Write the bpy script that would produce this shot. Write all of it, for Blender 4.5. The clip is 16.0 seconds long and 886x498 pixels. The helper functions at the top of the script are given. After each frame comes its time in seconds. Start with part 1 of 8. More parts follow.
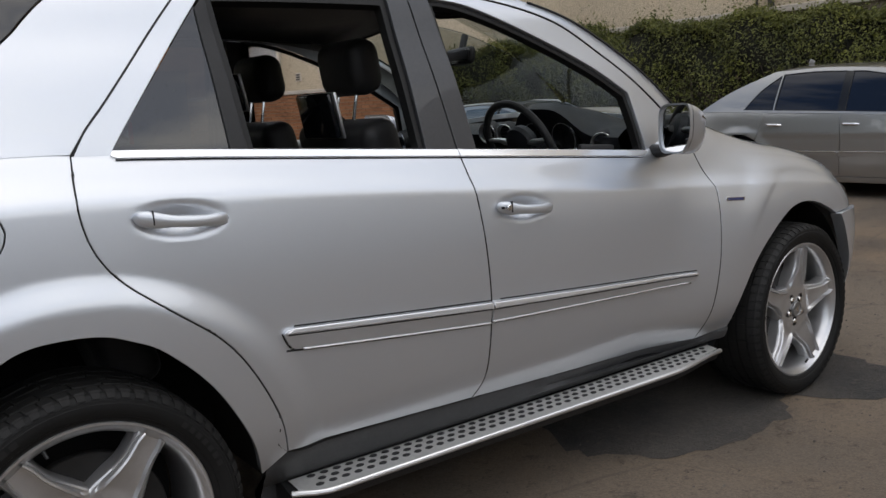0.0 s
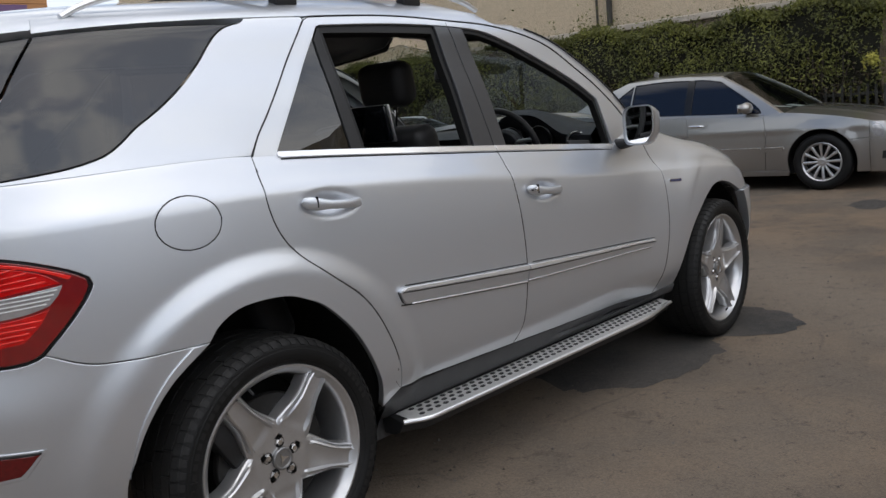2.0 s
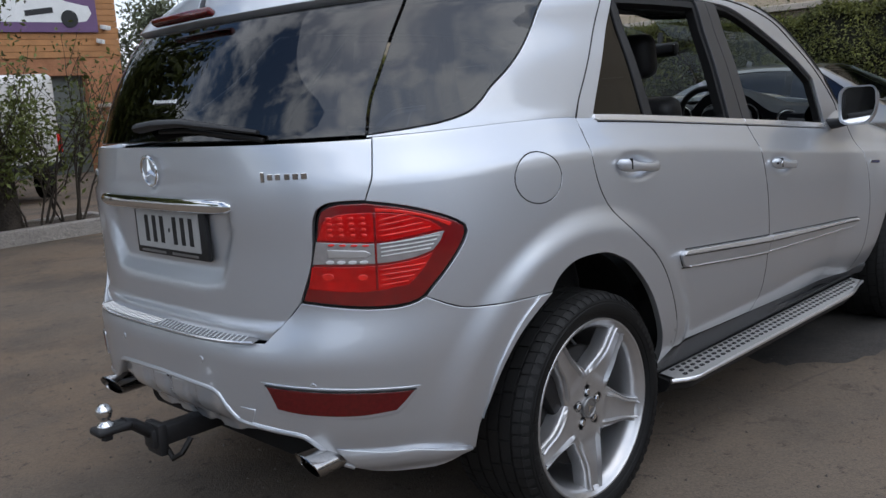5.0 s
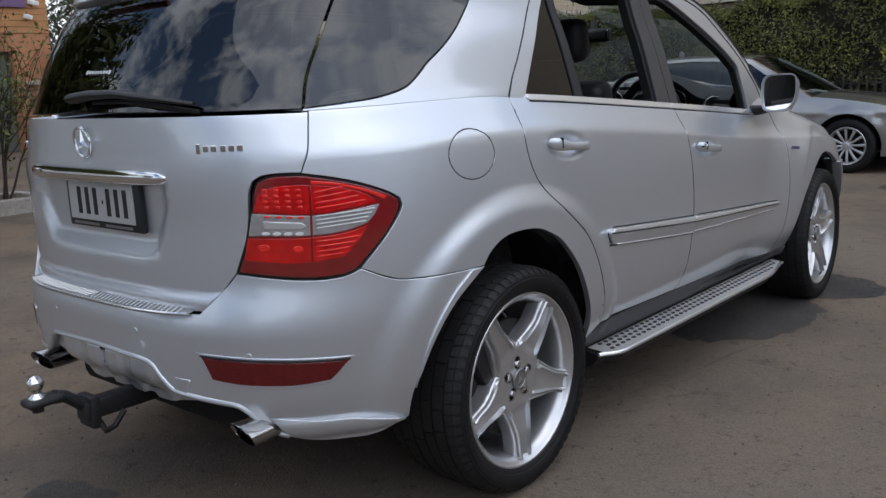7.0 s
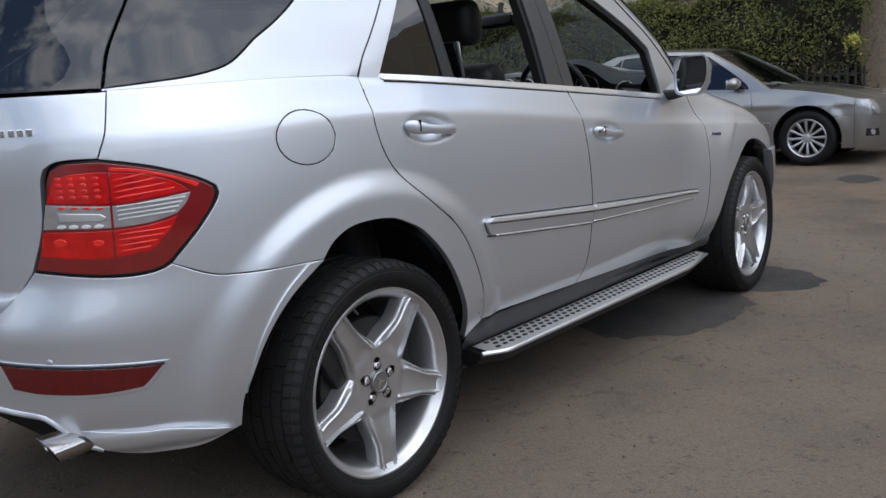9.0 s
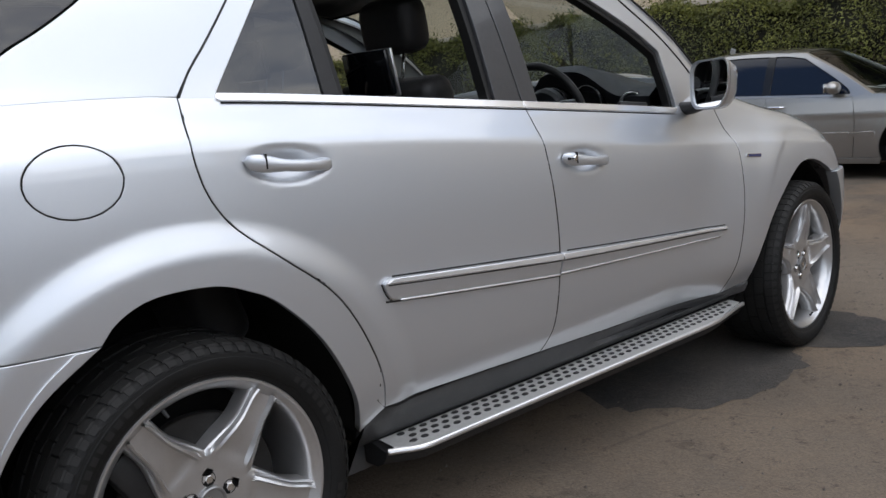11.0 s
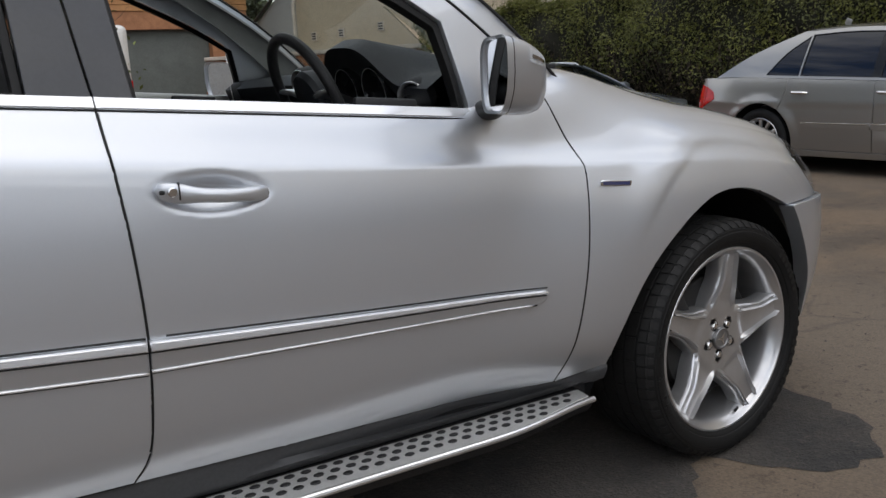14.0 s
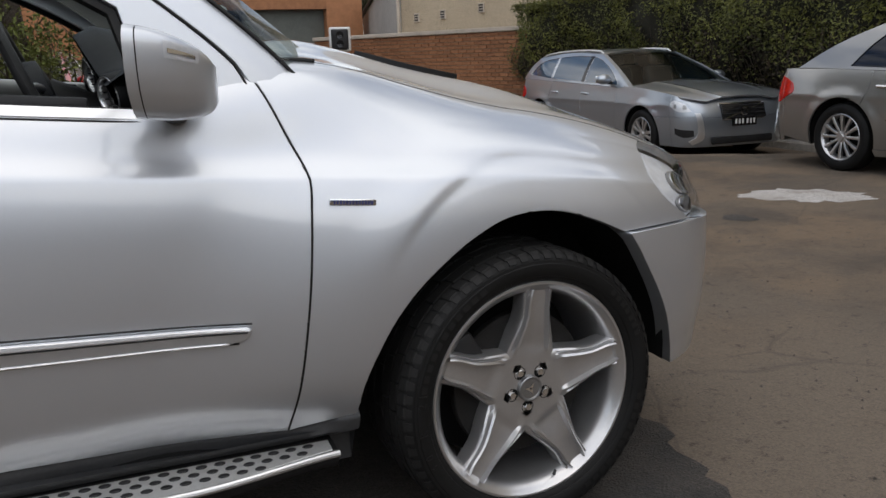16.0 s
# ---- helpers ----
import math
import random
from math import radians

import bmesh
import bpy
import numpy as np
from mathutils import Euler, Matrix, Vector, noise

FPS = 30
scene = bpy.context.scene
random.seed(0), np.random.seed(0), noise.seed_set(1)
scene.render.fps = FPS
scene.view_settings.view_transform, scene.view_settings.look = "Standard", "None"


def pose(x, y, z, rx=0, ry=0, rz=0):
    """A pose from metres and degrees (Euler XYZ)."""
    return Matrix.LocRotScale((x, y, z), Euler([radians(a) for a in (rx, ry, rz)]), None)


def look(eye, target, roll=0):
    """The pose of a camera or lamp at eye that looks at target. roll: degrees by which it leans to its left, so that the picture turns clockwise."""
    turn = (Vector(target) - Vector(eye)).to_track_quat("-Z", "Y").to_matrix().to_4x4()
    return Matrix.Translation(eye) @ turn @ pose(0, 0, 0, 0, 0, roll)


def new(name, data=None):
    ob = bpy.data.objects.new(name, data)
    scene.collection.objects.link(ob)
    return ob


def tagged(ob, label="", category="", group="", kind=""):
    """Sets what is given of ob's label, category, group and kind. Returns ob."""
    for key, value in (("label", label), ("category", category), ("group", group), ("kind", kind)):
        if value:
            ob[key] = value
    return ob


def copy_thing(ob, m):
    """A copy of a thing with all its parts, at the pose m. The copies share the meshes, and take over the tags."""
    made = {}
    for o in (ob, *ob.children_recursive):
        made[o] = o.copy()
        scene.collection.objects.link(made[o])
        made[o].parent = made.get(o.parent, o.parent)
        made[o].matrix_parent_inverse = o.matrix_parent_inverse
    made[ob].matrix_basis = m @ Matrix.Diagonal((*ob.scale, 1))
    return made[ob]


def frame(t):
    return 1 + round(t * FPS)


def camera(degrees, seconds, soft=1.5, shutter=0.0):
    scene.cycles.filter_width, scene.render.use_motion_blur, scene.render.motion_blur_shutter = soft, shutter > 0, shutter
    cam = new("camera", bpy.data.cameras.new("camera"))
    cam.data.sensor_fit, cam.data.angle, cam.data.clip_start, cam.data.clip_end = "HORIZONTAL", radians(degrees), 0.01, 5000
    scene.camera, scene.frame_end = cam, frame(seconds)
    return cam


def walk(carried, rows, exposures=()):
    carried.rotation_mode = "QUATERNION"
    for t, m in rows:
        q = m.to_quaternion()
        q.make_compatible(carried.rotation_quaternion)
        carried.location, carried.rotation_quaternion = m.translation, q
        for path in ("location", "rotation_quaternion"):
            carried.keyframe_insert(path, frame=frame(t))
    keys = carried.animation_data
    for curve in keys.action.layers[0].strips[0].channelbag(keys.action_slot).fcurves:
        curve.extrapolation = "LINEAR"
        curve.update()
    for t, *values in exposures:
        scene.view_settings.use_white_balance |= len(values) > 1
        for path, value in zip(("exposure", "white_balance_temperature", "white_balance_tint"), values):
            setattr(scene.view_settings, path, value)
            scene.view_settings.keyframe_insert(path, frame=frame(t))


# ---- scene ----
cam = camera(53.7, 16.0, soft=1.5, shutter=0.0)
PATH = [
    (0, (-0.426, -3.001, 1.358), (0.717, -1.396, 1.018), -3.5),
    (0.5, (-0.657, -3.004, 1.315), (0.576, -1.462, 0.992), -4.4),
    (1, (-0.894, -2.97, 1.358), (0.417, -1.504, 0.993), -4.1),
    (1.5, (-1.175, -2.995, 1.337), (0.211, -1.592, 0.999), -5.2),
    (2, (-1.444, -3.024, 1.371), (-0.015, -1.663, 1.049), -5.5),
    (2.5, (-1.701, -2.905, 1.352), (-0.204, -1.608, 1.077), -5.5),
    (3, (-1.907, -2.74, 1.367), (-0.375, -1.49, 1.07), -4.8),
    (3.5, (-2.028, -2.559, 1.358), (-0.486, -1.328, 1.031), -4.2),
    (4, (-2.101, -2.453, 1.358), (-0.595, -1.183, 1.015), -3.9),
    (4.5, (-2.133, -2.454, 1.359), (-0.707, -1.094, 1.02), -4.0),
    (4.7, (-2.149, -2.458, 1.375), (-0.76, -1.061, 1.028), -3.9),
    (6.8, (-2.183, -2.488, 1.333), (-0.72, -1.173, 0.975), -2.8),
    (7, (-2.198, -2.512, 1.346), (-0.718, -1.223, 0.962), -2.7),
    (7.5, (-2.224, -2.595, 1.331), (-0.72, -1.349, 0.899), -2.8),
    (8, (-2.179, -2.695, 1.302), (-0.675, -1.468, 0.823), -3.8),
    (8.5, (-1.999, -2.738, 1.274), (-0.501, -1.491, 0.828), -3.6),
    (9, (-1.774, -2.703, 1.243), (-0.281, -1.426, 0.87), -3.8),
    (9.2, (-1.67, -2.705, 1.205), (-0.193, -1.403, 0.859), -4.0),
    (11.3, (-0.674, -2.647, 1.247), (0.62, -1.163, 0.894), -4.2),
    (11.5, (-0.562, -2.619, 1.268), (0.72, -1.129, 0.896), -3.8),
    (12, (-0.283, -2.517, 1.257), (0.998, -1.032, 0.864), -3.5),
    (12.5, (-0.019, -2.642, 1.275), (1.214, -1.115, 0.889), -1.9),
    (13, (0.309, -2.593, 1.279), (1.526, -1.055, 0.889), 0.1),
    (13.5, (0.581, -2.613, 1.238), (1.738, -1.019, 0.89), -1.2),
    (14, (0.846, -2.64, 1.226), (1.878, -0.976, 0.82), -2.6),
    (14.5, (1.079, -2.729, 1.256), (1.989, -1.0, 0.828), -1.6),
    (15, (1.382, -2.705, 1.235), (2.245, -0.945, 0.839), -1.5),
    (15.5, (1.669, -2.683, 1.218), (2.493, -0.907, 0.812), -1.5),
    (16, (1.905, -2.773, 1.219), (2.658, -0.971, 0.785), -1.8),
]
walk(cam, [(t, look(eye, target, roll)) for t, eye, target, roll in PATH],
     exposures=[(0, 0.18, 6700, 10), (2.5, 0.26, 6500, 10), (4, 0.22, 6050, 10), (7, 0.28, 6100, 10), (9.2, 0.48, 6190, 10), (11.5, 0.48, 6540, 10), (13, 0.30, 6640, 10), (14.5, 0.21, 6690, 10), (16, 0.12, 6750, 10)])


# ---- daylight: broken cloud, soft high sun ----
SUN_ELEV, SUN_ROT = radians(62), radians(178)
world = bpy.data.worlds.new("sky")
scene.world = world
world.use_nodes = True
wn, wl = world.node_tree.nodes, world.node_tree.links
wn.clear()
w_out = wn.new("ShaderNodeOutputWorld")
w_bg = wn.new("ShaderNodeBackground")
w_sky = wn.new("ShaderNodeTexSky")
w_sky.sky_type, w_sky.sun_disc, w_sky.sun_elevation, w_sky.sun_rotation = "NISHITA", False, SUN_ELEV, SUN_ROT
w_co = wn.new("ShaderNodeTexCoord")
w_map = wn.new("ShaderNodeMapping")
w_map.inputs["Scale"].default_value = (1.0, 1.0, 2.4)
w_noise = wn.new("ShaderNodeTexNoise")
w_noise.inputs["Scale"].default_value, w_noise.inputs["Detail"].default_value, w_noise.inputs["Roughness"].default_value = 2.6, 7, 0.6
w_ramp = wn.new("ShaderNodeValToRGB")
w_ramp.color_ramp.elements[0].position, w_ramp.color_ramp.elements[1].position = 0.43, 0.60
w_mix = wn.new("ShaderNodeMix")
w_mix.data_type = "RGBA"
w_mix.inputs[7].default_value = (9.3, 9.5, 9.9, 1)
wl.new(w_co.outputs["Generated"], w_map.inputs[0])
wl.new(w_map.outputs[0], w_noise.inputs["Vector"])
wl.new(w_noise.outputs["Fac"], w_ramp.inputs[0])
# haze that whitens the sky towards the horizon
w_sep = wn.new("ShaderNodeSeparateXYZ")
w_haze = wn.new("ShaderNodeMapRange")
w_haze.interpolation_type = "SMOOTHSTEP"
for i, x in enumerate((0.0, 0.36, 0.85, 0.0)):
    w_haze.inputs[i + 1].default_value = x
w_most = wn.new("ShaderNodeMath")
w_most.operation = "MAXIMUM"
wl.new(w_co.outputs["Generated"], w_sep.inputs[0])
wl.new(w_sep.outputs[2], w_haze.inputs[0])
wl.new(w_haze.outputs[0], w_most.inputs[0])
wl.new(w_ramp.outputs[0], w_most.inputs[1])
wl.new(w_most.outputs[0], w_mix.inputs[0])
wl.new(w_sky.outputs[0], w_mix.inputs[6])
wl.new(w_mix.outputs[2], w_bg.inputs[0])
w_bg.inputs[1].default_value = 0.115
wl.new(w_bg.outputs[0], w_out.inputs[0])
sun = new("sun", bpy.data.lights.new("sun", "SUN"))
sun.data.energy, sun.data.angle, sun.data.color = 1.1, radians(100), (1.0, 0.985, 0.96)
SUN_WAY = Vector((math.sin(SUN_ROT) * math.cos(SUN_ELEV), math.cos(SUN_ROT) * math.cos(SUN_ELEV), math.sin(SUN_ELEV)))
sun.matrix_world = Matrix.Translation((0, 0, 30)) @ SUN_WAY.to_track_quat("Z", "Y").to_matrix().to_4x4()

# ---- materials ----
def material(name, base, rough=0.5, metal=0.0, scale=0.0, spread=0.0, fine=0.0, bump=0.0, bump_scale=200.0, coat=0.0, trans=0.0, ior=1.45, dark=None, rough_var=0.0, per=0.0, sheen=0.0, alpha=1.0):
    """A Principled surface; spread mottles its colour at two sizes, bump gives grain, per varies it from object to object."""
    m = bpy.data.materials.new(name)
    m.use_nodes = True
    n, l = m.node_tree.nodes, m.node_tree.links
    b = n["Principled BSDF"]
    b.inputs["Base Color"].default_value = (*base, 1)
    b.inputs["Roughness"].default_value, b.inputs["Metallic"].default_value = rough, metal
    b.inputs["IOR"].default_value = ior
    b.inputs["Coat Weight"].default_value, b.inputs["Coat Roughness"].default_value, b.inputs["Coat IOR"].default_value = coat, 0.010, 1.7
    b.inputs["Transmission Weight"].default_value = trans
    b.inputs["Sheen Weight"].default_value = sheen
    b.inputs["Alpha"].default_value = alpha
    co = n.new("ShaderNodeTexCoord")
    if spread or per:
        mix = n.new("ShaderNodeMix")
        mix.data_type = "RGBA"
        lo = dark or [c * (1 - spread) for c in base]
        hi = [min(1, c * (1 + spread * 0.6)) for c in base]
        mix.inputs[6].default_value, mix.inputs[7].default_value = (*lo, 1), (*hi, 1)
        big = n.new("ShaderNodeTexNoise")
        big.inputs["Scale"].default_value, big.inputs["Detail"].default_value, big.inputs["Roughness"].default_value = scale or 3, 6, 0.6
        small = n.new("ShaderNodeTexNoise")
        small.inputs["Scale"].default_value, small.inputs["Detail"].default_value = fine or (scale or 3) * 14, 4
        l.new(co.outputs["Object"], big.inputs["Vector"])
        l.new(co.outputs["Object"], small.inputs["Vector"])
        add = n.new("ShaderNodeMath")
        add.operation = "MULTIPLY_ADD"
        add.inputs[1].default_value = 0.45
        l.new(small.outputs["Fac"], add.inputs[0])
        half = n.new("ShaderNodeMath")
        half.operation = "MULTIPLY"
        half.inputs[1].default_value = 0.55
        l.new(big.outputs["Fac"], half.inputs[0])
        l.new(half.outputs[0], add.inputs[2])
        ramp = n.new("ShaderNodeMapRange")
        ramp.inputs[1].default_value, ramp.inputs[2].default_value = 0.33, 0.67
        last = add.outputs[0]
        if per:
            info = n.new("ShaderNodeObjectInfo")
            pa = n.new("ShaderNodeMath")
            pa.operation = "MULTIPLY_ADD"
            pa.inputs[1].default_value = per
            l.new(info.outputs["Random"], pa.inputs[0])
            l.new(last, pa.inputs[2])
            sb = n.new("ShaderNodeMath")
            sb.operation = "SUBTRACT"
            sb.inputs[1].default_value = per / 2
            l.new(pa.outputs[0], sb.inputs[0])
            last = sb.outputs[0]
        l.new(last, ramp.inputs[0])
        l.new(ramp.outputs[0], mix.inputs[0])
        l.new(mix.outputs[2], b.inputs["Base Color"])
        if rough_var:
            rr = n.new("ShaderNodeMapRange")
            rr.inputs[3].default_value, rr.inputs[4].default_value = max(0, rough - rough_var), min(1, rough + rough_var)
            l.new(small.outputs["Fac"], rr.inputs[0])
            l.new(rr.outputs[0], b.inputs["Roughness"])
    if bump:
        bn = n.new("ShaderNodeTexNoise")
        bn.inputs["Scale"].default_value, bn.inputs["Detail"].default_value = bump_scale, 5
        l.new(co.outputs["Object"], bn.inputs["Vector"])
        bp = n.new("ShaderNodeBump")
        bp.inputs["Strength"].default_value, bp.inputs["Distance"].default_value = min(1, bump), 0.004 if bump_scale > 60 else 0.02
        l.new(bn.outputs["Fac"], bp.inputs["Height"])
        l.new(bp.outputs[0], b.inputs["Normal"])
    return m


def islands(m, spread):
    """Lets a joined material differ a little from piece to piece."""
    n, l = m.node_tree.nodes, m.node_tree.links
    b = n["Principled BSDF"]
    geo = n.new("ShaderNodeNewGeometry")
    hsv = n.new("ShaderNodeHueSaturation")
    r = n.new("ShaderNodeMapRange")
    r.inputs[3].default_value, r.inputs[4].default_value = 1 - spread, 1 + spread
    l.new(geo.outputs["Random Per Island"], r.inputs[0])
    l.new(r.outputs[0], hsv.inputs["Value"])
    link = b.inputs["Base Color"].links
    if link:
        l.new(link[0].from_socket, hsv.inputs["Color"])
    else:
        hsv.inputs["Color"].default_value = b.inputs["Base Color"].default_value
    l.new(hsv.outputs[0], b.inputs["Base Color"])
    return m


M_PAINT = material("silver_paint", (0.62, 0.645, 0.68), 0.40, 0.75, 900, 0.06, 2600, 0.0, 2500, coat=1.0)
M_PAINT2 = material("pewter_paint", (0.36, 0.355, 0.345), 0.31, 0.84, 900, 0.07, 2600, 0.02, 2500, coat=1.0)
M_PAINT3 = material("blue_silver_paint", (0.40, 0.44, 0.49), 0.32, 0.80, 900, 0.07, 2600, 0.02, 2500, coat=1.0)
M_RED = material("red_paint", (0.45, 0.01, 0.012), 0.3, 0.0, 6, 0.1, coat=1.0)
M_CHROME = material("chrome", (0.80, 0.80, 0.80), 0.07, 1.0)
M_SATIN = material("satin_aluminium", (0.84, 0.84, 0.84), 0.30, 0.9, 40, 0.05)
M_BRIGHT = material("bright_trim", (0.92, 0.92, 0.92), 0.20, 0.7, 40, 0.03)
M_ALLOY = material("alloy", (0.56, 0.56, 0.565), 0.31, 0.82, 30, 0.08, coat=0.6)
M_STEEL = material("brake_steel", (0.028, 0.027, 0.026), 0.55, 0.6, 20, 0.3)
M_BLACK = material("black_plastic", (0.015, 0.015, 0.016), 0.5, 0.0, 8, 0.3, 160, 0.15, 900)
M_GLOSSBLACK = material("gloss_black", (0.012, 0.012, 0.013), 0.12, 0.0, 8, 0.2)
M_PILLAR = material("pillar_black", (0.045, 0.046, 0.05), 0.38, 0.0, 8, 0.15, coat=0.2)
M_SILL = material("sill_plastic", (0.05, 0.051, 0.053), 0.42, 0.0, 6, 0.25, 120, 0.1, 1200)
# near-black base puts the shade of hollows and undersides into the colour
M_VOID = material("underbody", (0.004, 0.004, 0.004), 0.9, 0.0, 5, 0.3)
# tread blocks lighter than the tyre body: groove shade is put into colour
M_TYREBLOCK = material("tread_block_pale", (0.019, 0.0187, 0.0183), 0.62, 0.0, 9, 0.3, 130, 0.1, 700)
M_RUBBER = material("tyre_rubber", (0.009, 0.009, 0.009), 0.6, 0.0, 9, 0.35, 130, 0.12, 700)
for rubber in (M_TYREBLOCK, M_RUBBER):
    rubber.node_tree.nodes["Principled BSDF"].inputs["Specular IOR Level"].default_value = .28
M_SEAL = material("rubber_seal", (0.006, 0.006, 0.006), 0.6, 0.0, 12, 0.2)
M_TINT = material("tinted_glass", (0.016, 0.018, 0.02), 0.02, 0.0, 3, 0.1, coat=0.0, ior=1.6)
# blue in these two bases stands in for sky mirrored in parked cars' windows
M_BLUEGLASS = material("sky_blue_dark_glass", (0.004, 0.007, 0.016), 0.02, 0.0, 3, 0.1, ior=1.5)
M_SKYGLASS = material("sky_pale_glass", (0.05, 0.085, 0.13), 0.03, 0.0, 3, 0.1, ior=2.0)
M_FABRIC = material("black_leather", (0.009, 0.009, 0.0095), 0.5, 0.0, 20, 0.25, 240, 0.25, 500, sheen=0.1)
M_DASH = material("dash_vinyl", (0.018, 0.020, 0.024), 0.48, 0.0, 20, 0.2, 240, 0.2, 800)
M_GREYTRIM = material("grey_headlining", (0.26, 0.26, 0.25), 0.8, 0.0, 12, 0.1, 200, 0.1, 900)
M_SCREEN = material("dark_screen", (0.006, 0.007, 0.009), 0.08, 0.0, 5, 0.1)
M_REDLENS = material("red_lens", (0.60, 0.005, 0.004), 0.08, 0.0, 14, 0.45, 40, coat=0.3)
M_REDDARK = material("dark_red_lens", (0.22, 0.004, 0.005), 0.08, 0.0, 14, 0.3, 40, coat=0.8)
M_REDLIT = material("bright_red_rib", (0.88, 0.024, 0.016), 0.12, 0.0, 20, 0.2, 60, coat=0.6)
M_REFLECT = material("red_reflector", (0.11, 0.004, 0.005), 0.15, 0.0, 90, 0.3, 300, 0.05, 600, coat=0.4)
M_CLEAR = material("clear_lens", (0.52, 0.50, 0.50), 0.14, 0.45, 12, 0.3, 40, coat=1.0)
M_HEADLAMP = material("lamp_reflector", (0.85, 0.86, 0.88), 0.25, 0.2, 25, 0.15, 90)
M_PADMETAL = material("pad_metal", (0.30, 0.30, 0.30), 0.4, 0.8, 40, 0.12)
M_PIPE = material("dark_chrome", (0.42, 0.41, 0.40), 0.16, 1.0, 20, 0.3)
M_TREAD = material("tread_aluminium", (0.62, 0.62, 0.61), 0.45, 0.6, 60, 0.12, 300, 0.05, 400)
M_PLATE = material("plate_white", (0.72, 0.73, 0.72), 0.4, 0.0, 30, 0.06)
M_WHITE = material("white_paint", (0.75, 0.75, 0.73), 0.5, 0.0, 3, 0.12)


def glass(name, colour, gain, rough=0.0, edge=0.8):
    """Thin pane: clear film with a skin that mirrors more at a slant."""
    m = bpy.data.materials.new(name)
    m.use_nodes = True
    n, l = m.node_tree.nodes, m.node_tree.links
    n.clear()
    out = n.new("ShaderNodeOutputMaterial")
    tr = n.new("ShaderNodeBsdfTransparent")
    tr.inputs[0].default_value = (*colour, 1)
    gl = n.new("ShaderNodeBsdfGlossy")
    gl.inputs["Roughness"].default_value = rough
    lw = n.new("ShaderNodeLayerWeight")
    lw.inputs[0].default_value = 0.5
    pw = n.new("ShaderNodeMath")
    pw.operation, pw.inputs[1].default_value = "POWER", 4.0
    ad = n.new("ShaderNodeMath")
    ad.operation, ad.inputs[1].default_value, ad.inputs[2].default_value = "MULTIPLY_ADD", edge, 0.045 * gain
    l.new(lw.outputs["Facing"], pw.inputs[0])
    l.new(pw.outputs[0], ad.inputs[0])
    mx = n.new("ShaderNodeMixShader")
    l.new(ad.outputs[0], mx.inputs[0])
    l.new(tr.outputs[0], mx.inputs[1])
    l.new(gl.outputs[0], mx.inputs[2])
    l.new(mx.outputs[0], out.inputs[0])
    return m


M_GLASS = glass("clear_glass", (0.60, 0.64, 0.62), 0.9, edge=0.45)
M_DARKGLASS = glass("privacy_glass", (0.03, 0.032, 0.036), 2.0)
M_LAMPGLASS = glass("lamp_glass", (0.94, 0.95, 0.96), 1.2, edge=0.3)
M_LAMPCOVER = glass("lamp_cover", (0.97, 0.97, 0.97), 0.45, edge=0.25)
M_MIRROR = material("mirror_glass", (0.85, 0.86, 0.87), 0.02, 1.0)
def sstep(a, b, x):
    t = np.clip((x - a) / (b - a), 0.0, 1.0)
    return t * t * (3 - 2 * t)


def spline(knots):
    """A natural cubic through (v, value) knots, as a lookup."""
    k = np.array(knots, float)
    x, y = k[:, 0], k[:, 1]
    n, h = len(x), np.diff(k[:, 0])
    a = np.eye(n)
    r = np.zeros(n)
    for i in range(1, n - 1):
        a[i, i - 1:i + 2] = h[i - 1], 2 * (h[i - 1] + h[i]), h[i]
        r[i] = 6 * ((y[i + 1] - y[i]) / h[i] - (y[i] - y[i - 1]) / h[i - 1])
    m = np.linalg.solve(a, r)
    xs = np.linspace(x[0], x[-1], 3000)
    i = np.clip(np.searchsorted(x, xs) - 1, 0, n - 2)
    p, q = x[i + 1] - xs, xs - x[i]
    ys = (m[i] * p ** 3 + m[i + 1] * q ** 3) / (6 * h[i]) + (y[i] / h[i] - m[i] * h[i] / 6) * p + (y[i + 1] / h[i] - m[i + 1] * h[i] / 6) * q
    return lambda v: np.interp(v, xs, ys)


HUB_R, HUB_F, HUB_Z = 0.0, 2.915, 0.372
# half width of the body over height, and the height of the same profile point
PY = spline([(.25, .832), (.36, .869), (.45, .8965), (.55, .919), (.65, .932), (.75, .939), (.85, .940), (.95, .936), (1.03, .9285),
             (1.085, .9215), (1.105, .9165), (1.118, .909), (1.135, .8965), (1.17, .873), (1.20, .853), (1.26, .80), (1.34, .72), (1.5, .56), (1.75, .31), (2.06, 0)])
PZ = spline([(.25, .25), (.6, .6), (.9, .9), (1.085, 1.085), (1.14, 1.14), (1.17, 1.17), (1.2, 1.196), (1.26, 1.225), (1.34, 1.245), (1.5, 1.265), (1.75, 1.285), (2.06, 1.29)])


def belt(x):
    return 1.285 - 0.0853 * np.log1p(np.exp(np.clip((x - 0.06) * 8, -40, 40))) / 8 - 0.01 * sstep(0, -.7, x)


def lift(x, v):
    return ((belt(x) - 1.20) * np.clip((v - 0.40) / 0.8, 0, 1) - 0.22 * np.clip(x - 2.85, 0, 2) ** 2 * np.clip((v - 0.8) / 0.4, 0, 1)
            + .085 * sstep(1.12, 1.27 + .11 * sstep(2.35, 2.7, x), v) * sstep(1.95, 2.3, x) * (1 - sstep(2.4, 3.0, x))
            + .035 * sstep(1.42, 1.75, v) * sstep(2.3, 2.55, x) * (1 - sstep(2.9, 3.5, x)))


